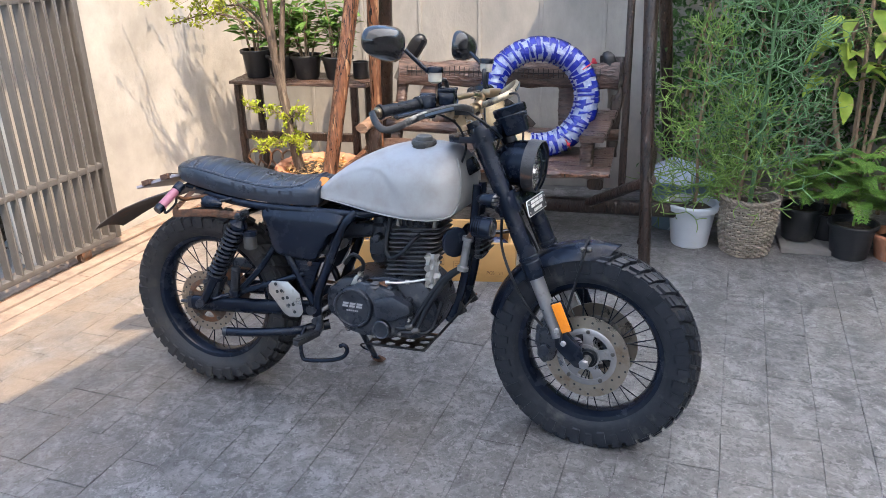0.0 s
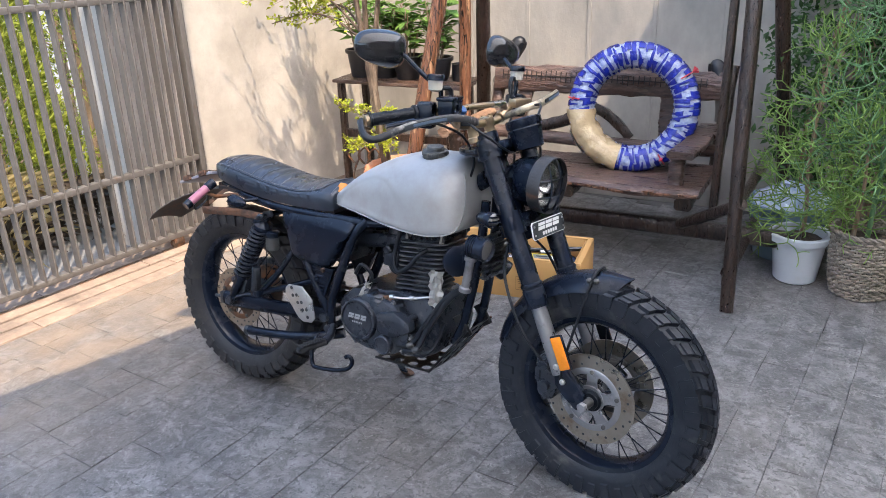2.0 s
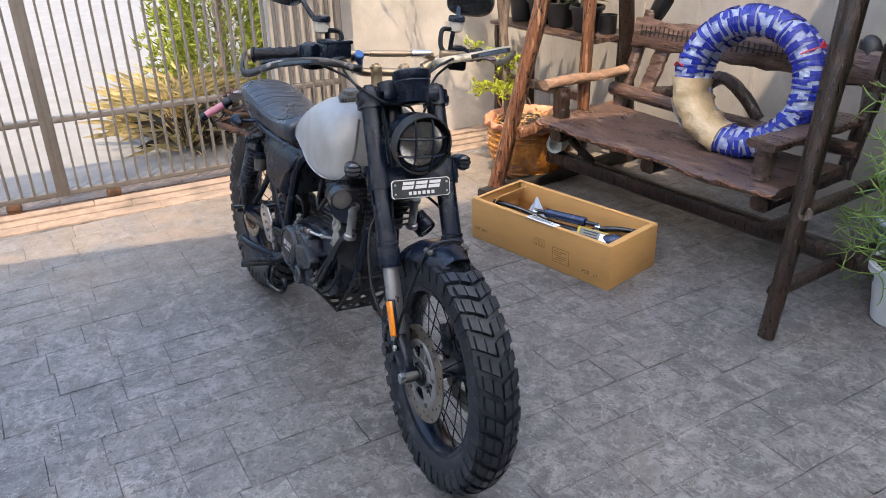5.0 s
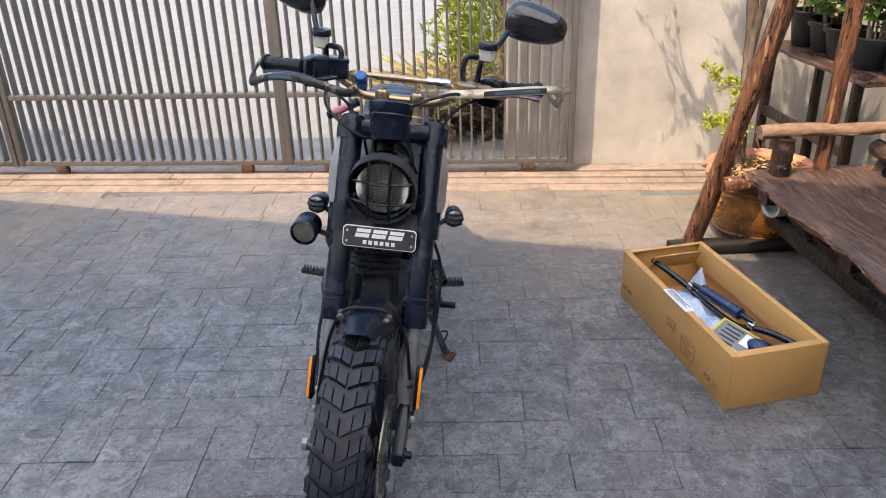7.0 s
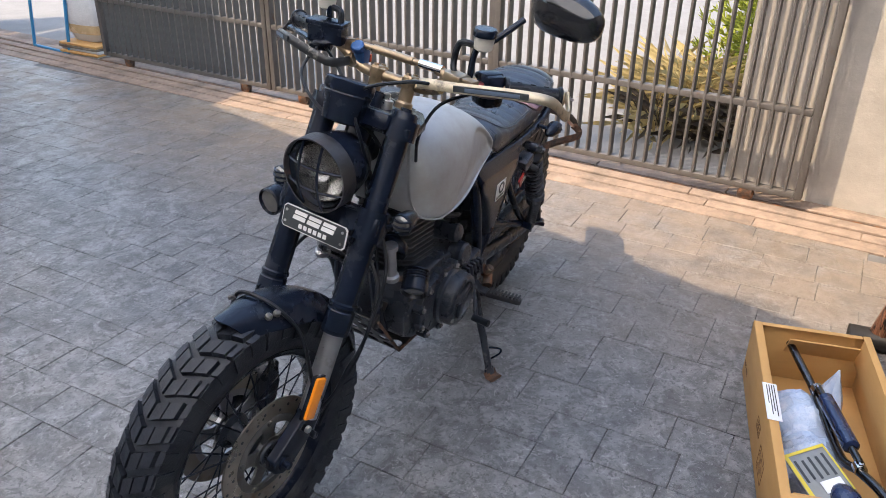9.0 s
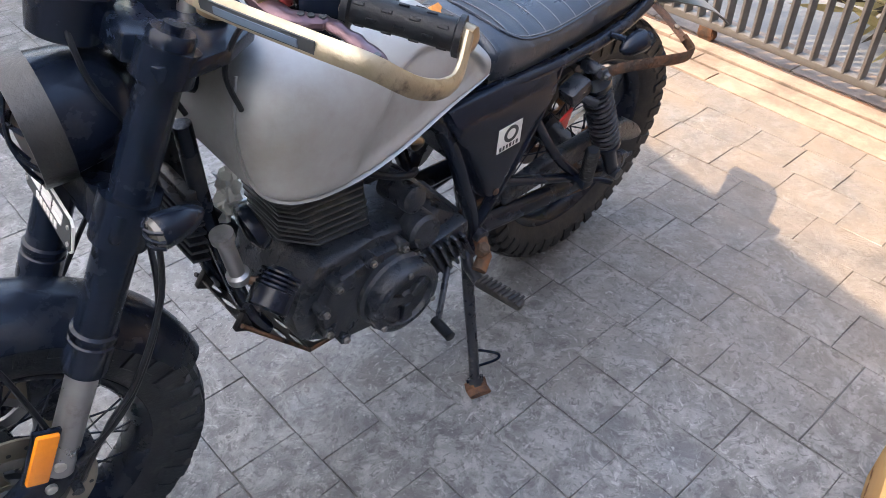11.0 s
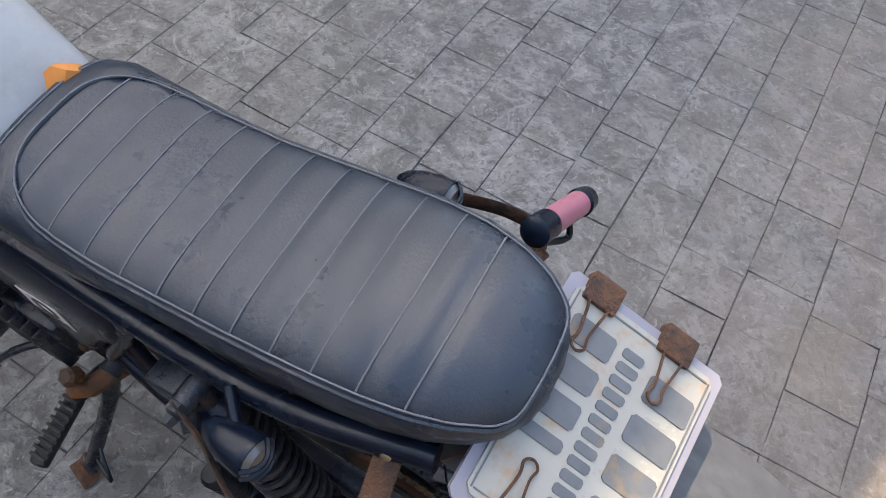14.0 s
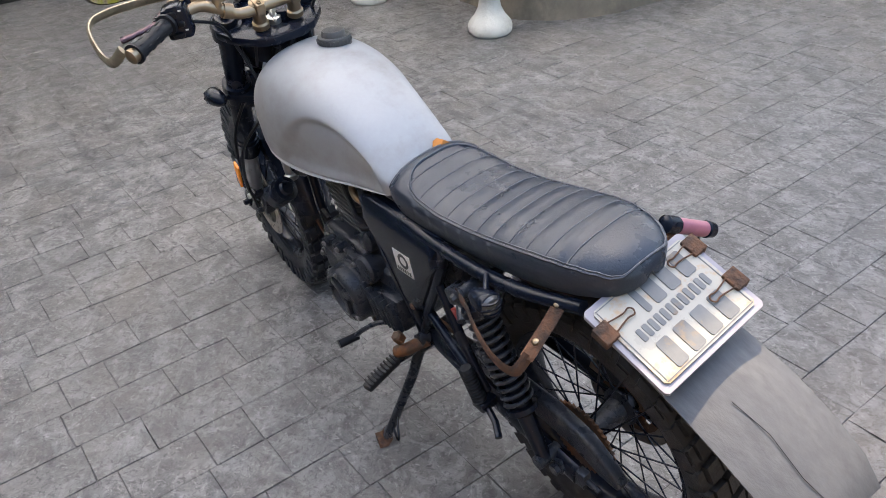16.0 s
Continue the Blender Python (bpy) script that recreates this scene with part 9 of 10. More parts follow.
lathe(bm, [(0.126, 0.235), (0.09, 0.243), (0.04, 0.248), (0.001, 0.25)], (0, 0, 0), (0, 0, 1), 22, caps=False)
lathe(bm, [(0.098, 0.004), (0.114, 0.10), (0.120, 0.235)], (0, 0, 0), (0, 0, 1), 22, caps=False)
part("soil", bm, M_SOIL, basket)


def pencil_bush(at, z0, height, reach, mat, n_levels, label, trunk_line=None, whorl=9, seed_=3):
    """Thin forking stems in whorls about a trunk."""
    t = thing("pencil_bush", label, "plant", pose(at[0], at[1], z0), group="pencil bushes")
    rnd = random.Random(seed_)
    bm = bmesh.new()
    trunk_line = trunk_line or [(0, 0, 0), (0.01, 0, height * 0.5), (0, 0.0, height)]
    sm = rounded(trunk_line, 8)
    tube(bm, sm, [0.011 * (1 - 0.6 * i / (len(sm) - 1)) for i in range(len(sm))], 7)
    part("trunk", bm, M_BARK if mat is L_STICK else mat, t, smooth=60)
    bm = bmesh.new()

    def fork(p, d, length, level, r):
        q = p + d * length
        if q.y < -0.28:                 # stems that lean out over the path were cut
            return
        sag = Vector((rnd.gauss(0, 0.07), rnd.gauss(0, 0.07), rnd.uniform(-0.10, 0.02))) * length
        tube(bm, [p, p.lerp(q, 0.35) + sag * 0.8, p.lerp(q, 0.7) + sag * 0.7, q], [r, r * 0.95, r * 0.9, r * 0.8], 5)
        if level:
            side = d.orthogonal().normalized()
            turn_ = rnd.uniform(0, math.tau)
            n = rnd.choice((2, 2, 3))
            for k in range(n):
                a = turn_ + k * math.tau / n + rnd.uniform(-0.4, 0.4)
                out = math.cos(a) * side + math.sin(a) * d.cross(side)
                nd = (d * rnd.uniform(0.55, 1.1) + out * rnd.uniform(0.55, 1.0) + Vector((0, 0, 0.16))).normalized()
                fork(q, nd, length * rnd.uniform(0.72, 1.05), level - 1, r * 0.90)

    for i in range(n_levels):
        s = 0.22 + 0.78 * i / (n_levels - 1)
        p = sm[int(s * (len(sm) - 1))]
        size = reach * (1.0 - 0.30 * s)
        for k in range(whorl):
            a = k * math.tau / whorl + rnd.uniform(-0.35, 0.35) + i * 0.7
            d = Vector((math.cos(a), math.sin(a), rnd.uniform(-0.1, 0.55) if i < n_levels - 1 else rnd.uniform(0.6, 1.6))).normalized()
            fork(p, d, size * rnd.uniform(0.25, 0.36), 3, 0.0031)
    tagged(part("stem_mass", bm, mat, t, smooth=70), kind="stuff")
    return t


pencil_bush((0.702, 1.85), 0.185, 0.75, 0.34, L_STICK, 7, "yellow-green pencil bush with thin forking stems in the white pot", [(0, 0, 0), (0.01, 0, 0.12), (-0.01, 0.01, 0.38), (0.01, 0.02, 0.80)], 7, 5)
pencil_bush((0.965, 1.84), 0.24, 1.15, 0.42, L_STICK_BLUE, 9, "grey-green pencil bush with whorls of thin stems in the basket", None, 6, 11)
pencil_bush((0.91, 1.84), 0.24, 0.42, 0.28, L_STICK, 4, "low yellow-green pencil bush hanging over the basket", None, 8, 23)
for i, (x, y, r, h) in enumerate(((1.205, 2.03, 0.098, 0.17), (1.34, 2.10, 0.095, 0.16), (1.435, 1.93, 0.106, 0.175), (1.78, 2.02, 0.10, 0.17))):
    pot("plant_pot", "black plastic nursery pot on the floor", "plant pot", M_POTBLACK, (x, y, 0.028 if i == 0 else 0.0), r * 0.80, r, h, "black pots on the floor", rim=0.008)
pot("plant_pot", "round weathered terracotta pot on the floor", "plant pot", M_TERRA, (1.625, 1.96, 0), 0.075, 0.098, 0.13, rim=0.010)
stone = thing("paving_slab", "flat grey concrete slab under a pot", "slab", pose(1.235, 2.0, 0.0, 0, 0, 8))
bm = bmesh.new()
box(bm, (0, 0, 0.013), (0.24, 0.26, 0.026), bevel=0.004)
part("slab", bm, M_STREET, stone)


def frond_plant(at, z0, n, length, tip_z, label, seed_):
    """Feathery fronds in tiers, each a rib with rows of needles on side twigs."""
    t = thing("feathery_plant", label, "plant", pose(at[0], at[1], z0), group="feathery pot plants")
    rnd = random.Random(seed_)
    ribs, blades = bmesh.new(), []
    tube(ribs, [(0, 0, -0.02), (0.004, 0.004, tip_z * 0.5), (0, 0, tip_z)], [0.007, 0.005, 0.003], 6)
    for i in range(n):
        s = (i + 0.5) / n
        a = i * 2.4 + rnd.uniform(-0.2, 0.2)
        root = Vector((0, 0, tip_z * (0.25 + 0.75 * s)))
        out = length * (1.0 - 0.55 * s) * rnd.uniform(0.85, 1.1)
        line = [root + Vector((math.cos(a) * out * k / 7, math.sin(a) * out * k / 7, out * (0.36 * k / 7 - 0.42 * (k / 7) ** 2))) for k in range(8)]
        tube(ribs, line, [0.0026 - 0.0002 * k for k in range(8)], 4)
        for k in range(1, 8):
            for side in (-1, 1):
                for sub in (0, 0.5):
                    p = line[k - 1].lerp(line[k], sub)
                    along = (line[k] - line[k - 1]).normalized()
                    across = along.cross(Vector((0, 0, 1))).normalized() * side
                    twig = (along * 0.75 + across).normalized()
                    tl = out * 0.30 * (1.05 - (k + sub) / 9)
                    for m in range(5):
                        q = p + twig * tl * m / 5
                        for sd in (-1, 1):
                            dd = (twig + twig.cross(Vector((0, 0, 1))) * 0.7 * sd + Vector((0, 0, rnd.uniform(0, 0.3)))).normalized()
                            blades.append((q, dd, Vector((0, 0, 1)), 0.026, 0.007))
    tagged(part("rib_mass", ribs, L_FERN, t), kind="stuff")
    leaf_mesh("needles", blades, L_FERN, t)


frond_plant((1.435, 1.93), 0.15, 17, 0.26, 0.34, "bright green feathery pot plant in layered fronds", 4)
frond_plant((1.34, 2.10), 0.14, 14, 0.24, 0.34, "bright green feathery pot plant in layered fronds", 8)
frond_plant((1.205, 2.03), 0.17, 13, 0.20, 0.26, "bright green feathery pot plant in layered fronds", 15)
frond_plant((1.625, 1.96), 0.10, 13, 0.22, 0.36, "bright green feathery pot plant in layered fronds", 16)
frond_plant((1.78, 2.02), 0.14, 14, 0.26, 0.46, "bright green feathery pot plant in layered fronds", 19)

# hedge of dark small leaves climbing the back wall
hedge = thing("leafy_hedge", "dense dark green small-leaved hedge along the back wall", "hedge", Matrix.Identity(4))
rnd = random.Random(77)
bm = bmesh.new()
for i in range(34):
    x = 0.55 + i * 0.062 + rnd.uniform(-0.03, 0.03)
    y = BACK(x) - rnd.uniform(0.10, 0.30)
    log(bm, [(x, y, 0), (x + rnd.uniform(-0.08, 0.08), y + 0.02, 0.6), (x + rnd.uniform(-0.15, 0.15), y + rnd.uniform(-0.08, 0.05), 1.2), (x + rnd.uniform(-0.2, 0.2), y, 1.75)], (0.013, 0.005), 5, 0.1, 3)
tagged(part("stem_mass", bm, M_BARK, hedge), kind="stuff")
leaves = []
for _ in range(17000):
    x = rnd.uniform(0.36, 2.75)
    top = 1.55 + 0.25 * math.sin(x * 5) + 0.15 * math.sin(x * 11)
    z = 0.25 + (top - 0.25) * rnd.random() ** 0.75
    lumps = 0.09 * math.sin(x * 9 + z * 5) + 0.07 * math.sin(z * 13 + x * 4)
    y = BACK(x) - 0.04 - abs(rnd.gauss(0.12, 0.11)) - max(0, lumps)
    if lumps < -0.10 and rnd.random() < 0.6:
        continue
    d = Vector((rnd.gauss(0, 1), rnd.gauss(-0.7, 0.7), rnd.gauss(-0.1, 0.7)))
    k = rnd.uniform(0.7, 1.3)
    leaves.append(((x, y, z), d, Vector((rnd.gauss(0, 0.4), -0.6, 1)), 0.042 * k, 0.019 * k))
leaf_mesh("leaves", leaves, L_IVY, hedge)
brush = thing("shrub", "mid-green fine-leaved shrub in front of the hedge", "shrub", pose(1.9, 2.45, 0))
leaves = []
bm = bmesh.new()
for s in range(70):
    x, y, z = rnd.uniform(-0.75, 0.9), rnd.uniform(-0.35, 0.1), rnd.uniform(0.25, 1.25)
    a = rnd.uniform(0, math.tau)
    line = [Vector((x, y, z)) + Vector((math.cos(a), math.sin(a) - 0.4, 0.3)) * 0.26 * k / 6 - Vector((0, 0, 0.12)) * (k / 6) ** 2 for k in range(7)]
    tube(bm, line, 0.002, 4)
    for k in range(1, 7):
        for sd in (-1, 1):
            al = (line[k] - line[k - 1]).normalized()
            for sub in (0, 0.5):
                leaves.append((line[k - 1].lerp(line[k], sub), al + al.cross(Vector((0, 0, 1))) * sd, Vector((0, 0, 1)), 0.045, 0.013))
for s in range(6):
    log(bm, [(rnd.uniform(-0.6, 0.7), rnd.uniform(-0.2, 0), 0), (rnd.uniform(-0.6, 0.7), rnd.uniform(-0.2, 0), 1.2)], (0.02, 0.008), 6, 0.1)
tagged(part("stem_mass", bm, M_BARK, brush), kind="stuff")
leaf_mesh("leaves", leaves, L_GREEN, brush)

# broad yellow-green leaves on a bent stem
broad = thing("broadleaf_plant", "tall pot plant with broad yellow-green leaves and brown tips", "plant", pose(1.30, 2.22, 0.0))
stems = (((0.04, -0.12, 0.0), (0.06, -0.06, 0.35), (-0.02, 0.0, 0.7), (0.02, -0.03, 1.05), (0.05, -0.05, 1.55)), ((0.10, -0.08, 0.0), (0.16, -0.04, 0.4), (0.20, -0.04, 0.8), (0.24, -0.06, 1.15), (0.30, -0.08, 1.5)))
rnd = random.Random(58)
for line in stems:
    bm = bmesh.new()
    log(bm, line, (0.012, 0.007), 8, 0.12)
    part("stem", bm, M_BARK, broad, smooth=60)
    spine = rounded(line, 8)
    for k in range(24):
        p = spine[int(len(spine) * (0.52 + 0.47 * k / 24))]
        a = rnd.uniform(-2.9, -0.25)
        out = Vector((math.cos(a), math.sin(a) * 0.8, rnd.uniform(-0.1, 0.5)))
        base = p + out * rnd.uniform(0.04, 0.12)
        size = rnd.uniform(0.10, 0.17)
        tip = base + Vector((math.cos(a), math.sin(a), rnd.uniform(-1.0, 0.25))).normalized() * size
        bm = big_leaf(tuple(base), tuple(tip), size * rnd.uniform(0.40, 0.52), rnd.uniform(0.2, 0.45), 0.3, rnd.uniform(-0.6, 0.6))
        tube(bm, [p, p.lerp(base, 0.6) + Vector((0, 0, 0.015)), base], 0.0025, 5)
        part("leaf", bm, L_BROAD, broad, smooth=70)

tub = thing("water_tub", "bluish clear plastic tub standing behind the white pot", "tub", pose(0.585, 2.12, 0))
bm = bmesh.new()
lathe(bm, [(0.14, 0.0), (0.15, 0.01), (0.185, 0.25), (0.195, 0.255), (0.195, 0.268), (0.178, 0.268), (0.145, 0.015), (0.001, 0.012)], (0, 0, 0), (0, 0, 1), 28, caps=False)
part("body", bm, M_TUB, tub)
bm = bmesh.new()
lathe(bm, [(0.18, 0.262), (0.12, 0.31), (0.05, 0.335), (0.001, 0.34)], (0, 0, 0), (0, 0, 1), 20, caps=False)
for v in bm.verts:
    v.co += Vector((random.uniform(-1, 1), random.uniform(-1, 1), random.uniform(-1, 1))) * 0.014
part("plastic_sheet", bm, M_BAG, tub, "crumpled clear plastic sheet", smooth=25)


# ---- beyond the gate ----
def conifer(at, h, r, n, label, seed_):
    t = thing("conifer", label, "tree", pose(*at), group="conifers beyond the gate")
    rnd = random.Random(seed_)
    bm = bmesh.new()
    log(bm, [(0, 0, 0), (0.02, 0.01, h * 0.5), (0, 0, h * 0.95)], (0.035, 0.008), 7, 0.1)
    for i in range(26):
        z = h * rnd.uniform(0.08, 0.9)
        a = rnd.uniform(0, math.tau)
        rod(bm, (0, 0, z), (math.cos(a) * r * 0.8 * (1 - z / h), math.sin(a) * r * 0.8 * (1 - z / h), z + 0.18), 0.008, 5, 0.003)
    part("trunk", bm, M_BARK, t)
    sprays = []
    for _ in range(n):
        z = h * (0.02 + 0.98 * rnd.random() ** 1.25)
        a = rnd.uniform(0, math.tau)
        lump = 1 + 0.22 * math.sin(5 * a + z * 7) + 0.14 * math.sin(9 * a - z * 15)
        rr = r * (1 - 0.80 * (z / h) ** 1.6) * lump * rnd.uniform(0.62, 1.03)
        p = Vector((rr * math.cos(a), rr * math.sin(a), z))
        d = Vector((math.cos(a), math.sin(a), rnd.uniform(0.3, 1.4))).normalized()
        up = Vector((-math.sin(a), math.cos(a), rnd.gauss(0, 0.4)))
        for k in range(4):
            dd = (d + Vector((rnd.gauss(0, 0.45), rnd.gauss(0, 0.45), rnd.gauss(0, 0.45)))).normalized()
            sprays.append((p, dd, up, rnd.uniform(0.04, 0.085), 0.013))
    leaf_mesh("sprays", sprays, L_CONIFER, t)


conifer((-3.55, 0.42, -0.03), 2.2, 0.42, 3600, "dense yellow-green conifer hedge tree in the sun beyond the gate", 1)
conifer((-3.75, 1.15, -0.03), 2.3, 0.45, 2600, "dense yellow-green conifer hedge tree in the sun beyond the gate", 2)
conifer((-4.4, 0.62, -0.03), 2.2, 0.42, 2200, "dense yellow-green conifer hedge tree in the sun beyond the gate", 3)
conifer((-4.6, 1.5, -0.03), 2.4, 0.45, 2000, "dense yellow-green conifer hedge tree in the sun beyond the gate", 5)


def blade_clump(at, n, length, mat, label, spread, seed_, piece, per=22, name="blade_plant"):
    """Several rosettes of sword-shaped blades that arch outwards."""
    t = thing(name, label, "plant", pose(*at))
    rnd = random.Random(seed_)
    for _ in range(n):
        heart = Vector((rnd.gauss(0, spread[0]), rnd.gauss(0, spread[1]), rnd.uniform(0, 0.16)))
        leaves = []
        for k in range(per):
            a = k * 2.4 + rnd.uniform(-0.3, 0.3)
            out = Vector((math.cos(a), math.sin(a), 0))
            d = (out + Vector((0, 0, 2.2 - 2.0 * k / per + rnd.uniform(-0.2, 0.2)))).normalized()
            size = length * rnd.uniform(0.75, 1.1)
            across = Vector((-math.sin(a), math.cos(a), 0.3))
            leaves.append((heart + d * size * 0.10, d, across, size * 0.60, 0.034))
            leaves.append((heart + d * size * 0.52, d + out * 0.45 - Vector((0, 0, 0.45)), across, size * 0.60, 0.030))
        leaf_mesh(piece, leaves, mat, t)
    return t


blade_clump((-2.95, 0.20, -0.03), 13, 0.32, L_CORDY, "reddish-green spiky-bladed plant beyond the gate", (0.16, 0.20), 3, "rosette")
blade_clump((-3.10, -0.02, -0.03), 16, 0.44, L_STRAW, "dry straw-coloured shrub beyond the gate", (0.12, 0.14), 9, "tuft")
blade_clump((-2.80, 0.42, -0.03), 9, 0.28, L_CORDY, "reddish-green spiky-bladed plant beyond the gate", (0.12, 0.16), 13, "rosette")


# ---- sacks beyond the gate's far end ----
def sack(at, size, rz, band):
    t = thing("bulk_sack", "stuffed white woven sack with a brown band, stacked beside the gate", "sack", pose(*at, 0, 0, rz), group="sacks by the gate")
    bm = bmesh.new()
    rings = []
    for i in range(9):
        u = i / 8
        bulge = 0.62 + 0.38 * math.sin(math.pi * (0.08 + 0.84 * u)) ** 0.5
        rings.append([Vector((size[0] / 2 * bulge * math.copysign(abs(math.cos(a)) ** 0.55, math.cos(a)) + random.uniform(-0.006, 0.006), size[1] / 2 * bulge * math.copysign(abs(math.sin(a)) ** 0.55, math.sin(a)), u * size[2])) for a in (k * math.tau / 20 for k in range(20))])
    skin(bm, rings)
    body = part("body", bm, M_SACK, t, smooth=60)
    bm = bmesh.new()
    rings = []
    for u in (band - 0.11, band + 0.11):
        bulge = 0.62 + 0.38 * math.sin(math.pi * (0.08 + 0.84 * u)) ** 0.5
        rings.append([Vector(((size[0] / 2 * bulge + 0.006) * math.copysign(abs(math.cos(a)) ** 0.55, math.cos(a)), (size[1] / 2 * bulge + 0.006) * math.copysign(abs(math.sin(a)) ** 0.55, math.sin(a)), u * size[2])) for a in (k * math.tau / 20 for k in range(20))])
    skin(bm, rings)
    part("band", bm, M_TAPE, t, "brown tape band", smooth=60)


sack((-2.32, -4.22, 0.10), (0.42, 0.40, 0.30), 5, 0.3)
sack((-2.34, -4.24, 0.40), (0.42, 0.42, 0.34), -4, 0.5)
pallet = thing("folded_sheets", "stack of folded brown and grey sacks on the ground", "sacks", pose(-2.28, -4.2, 0.0, 0, 0, 3))
for i in range(5):
    bm = bmesh.new()
    box(bm, (random.uniform(-0.01, 0.01), random.uniform(-0.01, 0.01), 0.010 + i * 0.019), (0.44, 0.40, 0.018), bevel=0.005)
    part("sheet", bm, (M_SACK, M_CARD, M_SACK, M_CONCRETE, M_CARD)[i], pallet)
stand = thing("blue_stand", "blue painted tubular steel stand by the sacks", "stand", pose(-2.06, -4.30, 0.0))
for a, b in (((0, 0, 0.012), (-0.10, -0.02, 0.75)), ((0, 0, 0.012), (-0.02, -0.45, 0.012)), ((-0.02, -0.45, 0.012), (-0.10, -0.45, 0.75)), ((-0.10, -0.02, 0.75), (-0.10, -0.45, 0.75))):
    bm = bmesh.new()
    rod(bm, a, b, 0.012, 10)
    part("tube", bm, M_FRAMEBLUE, stand)


# ---- urns and the raised planter on the far side ----
def urn(at, rz, label, relief):
    t = thing("stone_urn", label, "urn", pose(*at, 0, 0, rz), group="white stone urns")
    bm = bmesh.new()
    lathe(bm, [(0.112, 0.0), (0.124, 0.015), (0.126, 0.045), (0.112, 0.075), (0.082, 0.110), (0.062, 0.150), (0.056, 0.190), (0.060, 0.205)], (0, 0, 0), (0, 0, 1), 30)
    for v in bm.verts:
        a = math.atan2(v.co.y, v.co.x)
        if 0.05 < v.co.z < 0.2:
            v.co.xy *= 1 + 0.035 * math.cos(10 * a)
    part("pedestal", bm, M_URN, t, smooth=60)
    bm = bmesh.new()
    lathe(bm, [(0.060, 0.203), (0.090, 0.222), (0.132, 0.262), (0.152, 0.320), (0.158, 0.390), (0.166, 0.402), (0.166, 0.425), (0.158, 0.432), (0.140, 0.430), (0.135, 0.39), (0.001, 0.38)], (0, 0, 0), (0, 0, 1), 36, caps=False)
    part("bowl", bm, M_URN, t, smooth=60)
    if relief:
        bm = bmesh.new()
        for a0 in (-0.8, 0.0, 0.8, 2.3, 3.1, 3.9):
            for k in range(5):
                a = a0 + (k - 2) * 0.12
                z = 0.355 - 0.035 * math.cos((k - 2) * 0.75)
                lathe(bm, [(0.030, -0.012), (0.027, 0.008), (0.016, 0.020), (0.001, 0.024)], (0.146 * math.cos(a), 0.146 * math.sin(a), z), (math.cos(a), math.sin(a), -0.1), 9, caps=False)
            for k in range(3):
                a = a0 + 0.36 + k * 0.02
                lathe(bm, [(0.026, -0.012), (0.020, 0.014), (0.001, 0.024)], (0.142 * math.cos(a), 0.142 * math.sin(a), 0.30 + k * 0.035), (math.cos(a), math.sin(a), -0.2), 8, caps=False)
        tagged(part("relief", bm, M_URN, t, "weathered garland relief", smooth=50), "weathered garland relief", kind="stuff")
    bm = bmesh.new()
    lathe(bm, [(0.137, 0.400), (0.08, 0.412), (0.001, 0.418)], (0, 0, 0), (0, 0, 1), 22, caps=False)
    part("soil", bm, M_SOIL, t)
    return t


for at, rz in (((2.02, -1.81, 0), 128), ((3.07, -1.62, 0), 100)):
    urn(at, rz, "white cast-stone pedestal urn with garland relief and soil", True)
    leafy_plant(at, 0.41, 5, 8, 0.20, 0.09, 0.08, L_GREEN, name="urn_plant", label="small green plant growing in the stone urn", group="plants in the urns", width=0.22)
# raised planter: straight runs joined by a rounded corner
WALLTOP = 0.50
run = [(6.0, -2.26), (3.6, -2.16), (2.98, -2.05)] + [(2.10 + 0.55 * math.cos(a) + 0.20, -2.72 + 0.72 * math.sin(a)) for a in (radians(72 + 12 * k) for k in range(9))] + [(1.74, -3.3), (1.70, -4.2), (1.74, -4.28), (6.0, -4.45)]
inside = [(6.0, -2.42), (3.6, -2.32), (2.98, -2.21)] + [(2.10 + 0.42 * math.cos(a) + 0.22, -2.72 + 0.57 * math.sin(a)) for a in (radians(72 + 12 * k) for k in range(9))] + [(1.90, -3.3), (1.86, -4.08), (1.90, -4.12), (6.0, -4.29)]
bm = bmesh.new()
cols = []
for (x0, y0), (x1, y1) in zip(run, inside):
    cols.append([bm.verts.new(p) for p in ((x0, y0, -0.004), (x0, y0, WALLTOP - 0.008), (x0 + (x1 - x0) * 0.06, y0 + (y1 - y0) * 0.06, WALLTOP), (x1, y1, WALLTOP), (x1, y1, -0.004))])
for a, b in zip(cols, cols[1:]):
    for k in range(4):
        bm.faces.new((a[k], b[k], b[k + 1], a[k + 1]))
structure("planter_wall", bm, M_CONCRETE, "stained raised planter wall of old concrete with a rounded corner", "planter", smooth=30)
bm = bmesh.new()
put(bm, [(x, y, WALLTOP - 0.05) for x, y in inside], [tuple(range(len(inside)))])
structure("planter_soil", bm, M_SOIL, "dark soil filling the raised planter", "soil")
fallen = thing("fallen_leaf", "dry brown curled leaf on the floor by the planter", "leaf", pose(1.60, -3.55, 0.004, 0, 0, 70))
bm = big_leaf((-0.075, 0, 0.006), (0.075, 0, 0.010), 0.06, 0.1, 0.5)
tube(bm, [(-0.075, 0, 0.007), (-0.13, 0.01, 0.004), (-0.18, 0.03, 0.003)], 0.002, 5)
part("blade", bm, M_DRY, fallen, smooth=60)
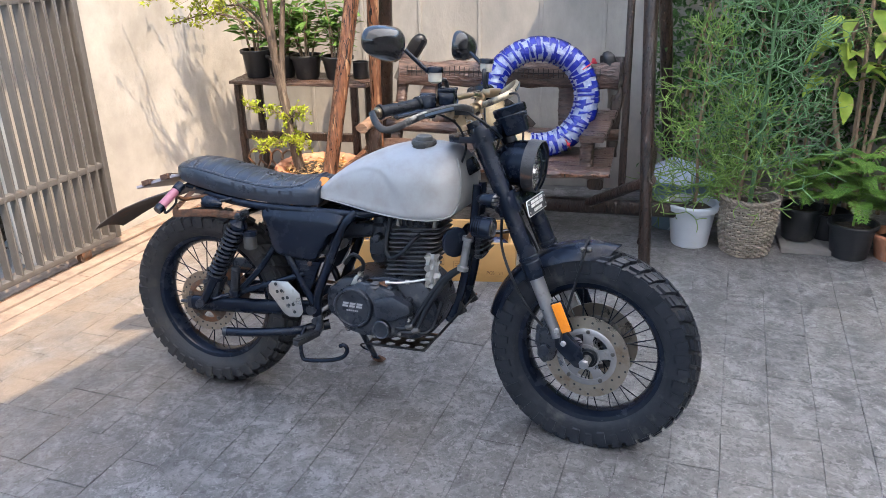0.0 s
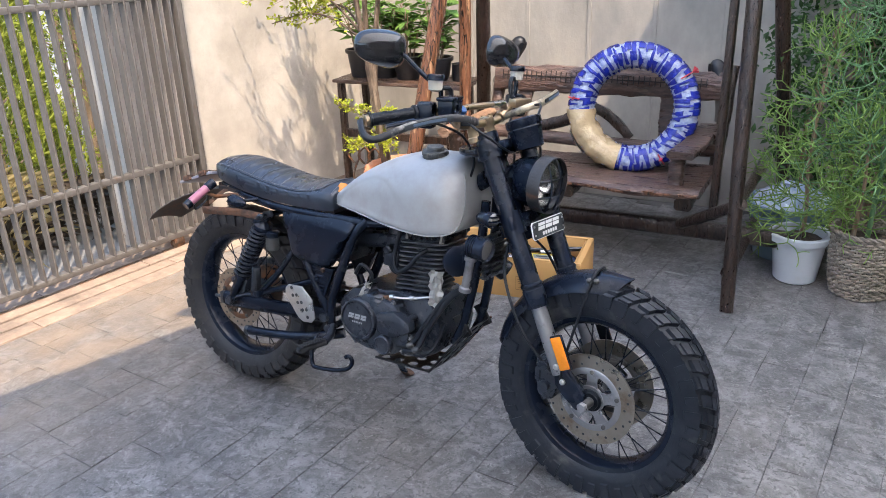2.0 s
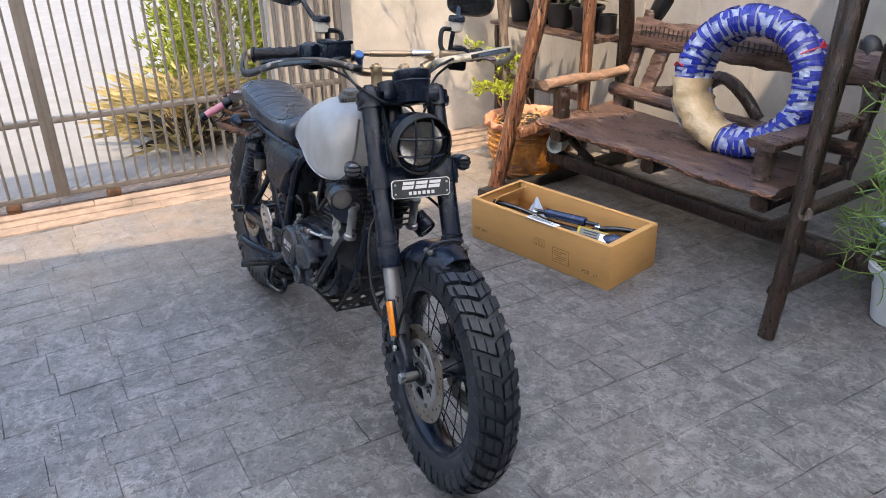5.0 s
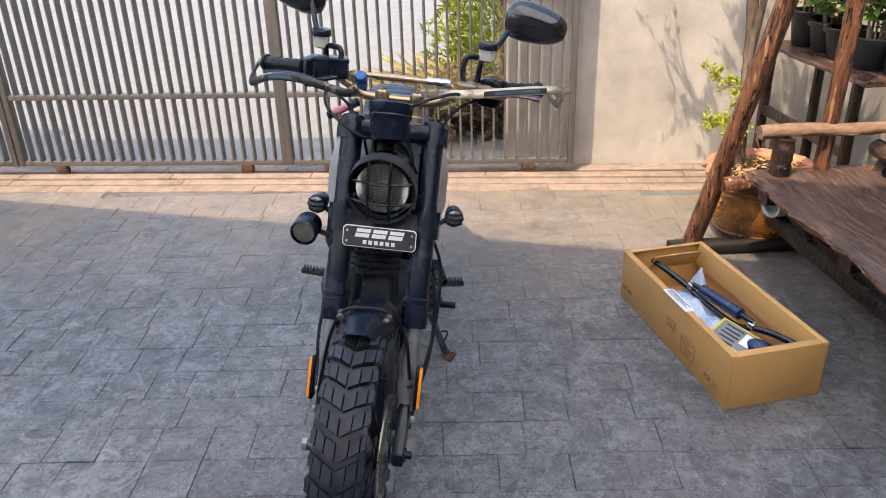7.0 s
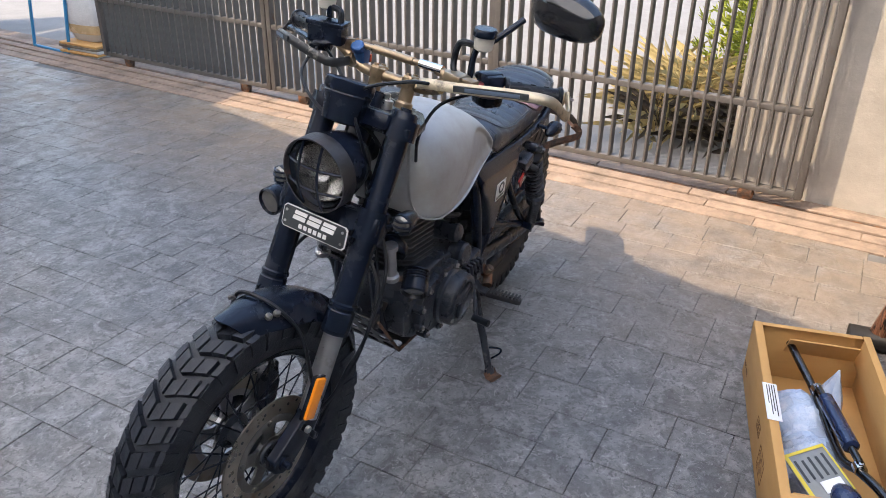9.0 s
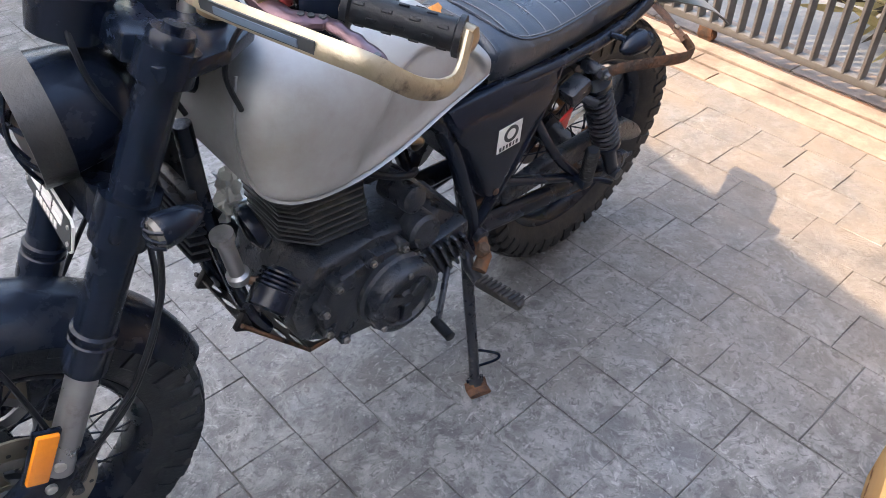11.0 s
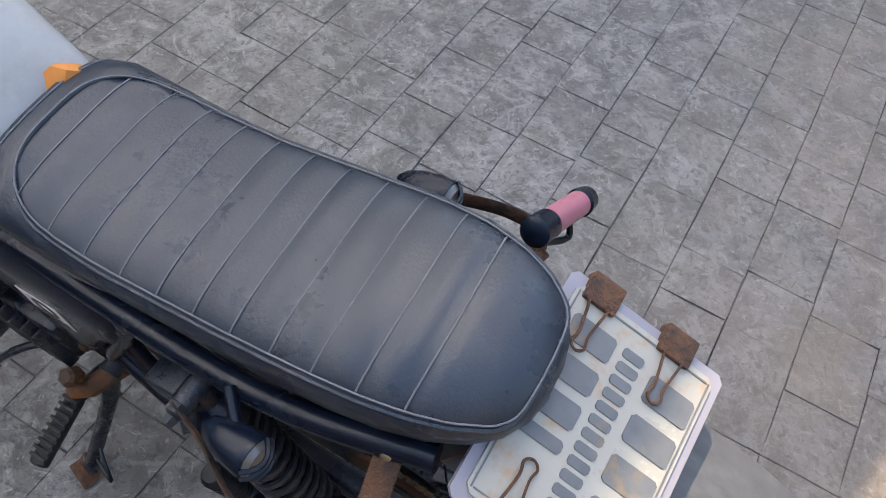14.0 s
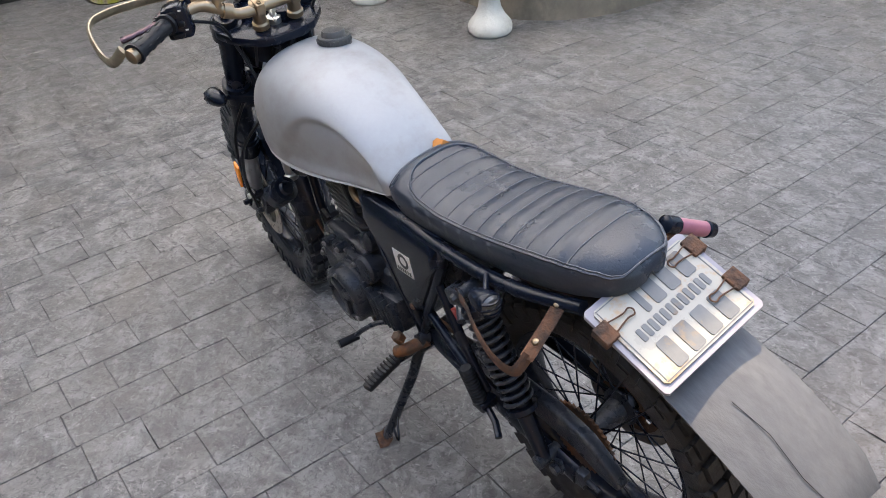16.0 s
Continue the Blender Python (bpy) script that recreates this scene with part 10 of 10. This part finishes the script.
# low boards of the terrace step, near black to paint the deep shade
step = thing("wooden_deck", "wooden deck step at the house, near black for the deep shade there", "deck", pose(5.55, -0.1, 0))
for i in range(8):
    bm = bmesh.new()
    plank(bm, (-0.50 + i * 0.145, -1.25, 0.11), (-0.50 + i * 0.145, 2.2, 0.11), 0.138, 0.03, (1, 0, 0), 0.001, 6)
    part("board", bm, M_DARKWOOD_SHADE, step)
bm = bmesh.new()
box(bm, (-0.55, 0.47, 0.047), (0.03, 3.44, 0.094), bevel=0.003)
part("riser", bm, M_DARKWOOD_SHADE, step)


# ---- floor tiles ----
ROW, ASKEW = 0.148, radians(3.15)
LENGTHS = (0.128, 0.155, 0.200, 0.235)


def tile_verts(length, seed):
    """A stamped tile: uneven edges, chamfered, its top a little dished."""
    r = random.Random(seed)
    a, b = ROW / 2 - 0.0005, length / 2 - 0.0006
    wob = lambda: r.uniform(-0.0016, 0.0011)
    rim = [(-a + wob(), -b + wob()), (wob(), -b + wob()), (a + wob(), -b + wob()), (a + wob(), wob()), (a + wob(), b + wob()), (wob(), b + wob()), (-a + wob(), b + wob()), (-a + wob(), wob())]
    verts = [(x, y, -0.0017) for x, y in rim] + [(x * 0.984, y - math.copysign(0.0012, y) if abs(y) > 0.02 else y, r.uniform(-0.0008, 0.0008)) for x, y in rim] + [(0, 0, r.uniform(-0.001, 0.0012))]
    faces = [(i, (i + 1) % 8, 8 + (i + 1) % 8, 8 + i) for i in range(8)] + [(8 + i, 8 + (i + 1) % 8, 16) for i in range(8)]
    return verts, faces


tile_meshes = {}
for k, length in enumerate(LENGTHS):
    for v in range(4):
        data = bpy.data.meshes.new("tile")
        data.from_pydata(*[tile_verts(length, 10 * k + v)[0], [], tile_verts(length, 10 * k + v)[1]])
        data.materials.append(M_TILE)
        tile_meshes[k, v] = data
turn = Matrix.Rotation(ASKEW, 4, "Z")
far_verts, far_faces = [], []
rng = random.Random(4)
near_count = 0
for i in range(-15, 62):
    x = -0.0365 + (i + 0.5) * ROW
    y = -6.2 + rng.uniform(0, 0.2)
    while y < 3.6:
        k = rng.choices(range(4), (2, 4, 4, 3))[0]
        v = rng.randrange(4)
        length = LENGTHS[k]
        c = turn @ Vector((x, y + length / 2, 0))
        y += length
        if c.x < -1.80 or c.y > BACK(c.x) - 0.02 or c.x > 6.0:
            continue
        shake, tilt_z = Vector((rng.uniform(-1, 1), rng.uniform(-1, 1), rng.uniform(-0.6, 0.6))) * 0.0008, rng.uniform(-0.007, 0.007)
        if -0.42 < c.x < 1.12 and -0.95 < c.y < 1.0 and near_count < 300 and (c.x > 0.1 or c.y > 0.25 or c.y < -0.2):
            near_count += 1
            ob = new("tile", tile_meshes[k, v])
            ob.parent = floor
            ob.matrix_local = Matrix.Translation(c + shake) @ turn @ Matrix.Rotation(math.pi * rng.randrange(2) + tilt_z, 4, "Z")
        else:
            base = len(far_verts)
            vs, fs = tile_verts(length, 10 * k + v)
            own = turn @ Matrix.Rotation(tilt_z, 4, "Z")
            far_verts += [tuple(own @ Vector(q) + c + shake) for q in vs]
            far_faces += [tuple(base + j for j in f) for f in fs]
data = bpy.data.meshes.new("tiles_joined")
data.from_pydata(far_verts, [], far_faces)
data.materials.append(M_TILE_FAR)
rest = new("tiles_joined", data)
rest.parent = floor
tagged(rest, kind="stuff")
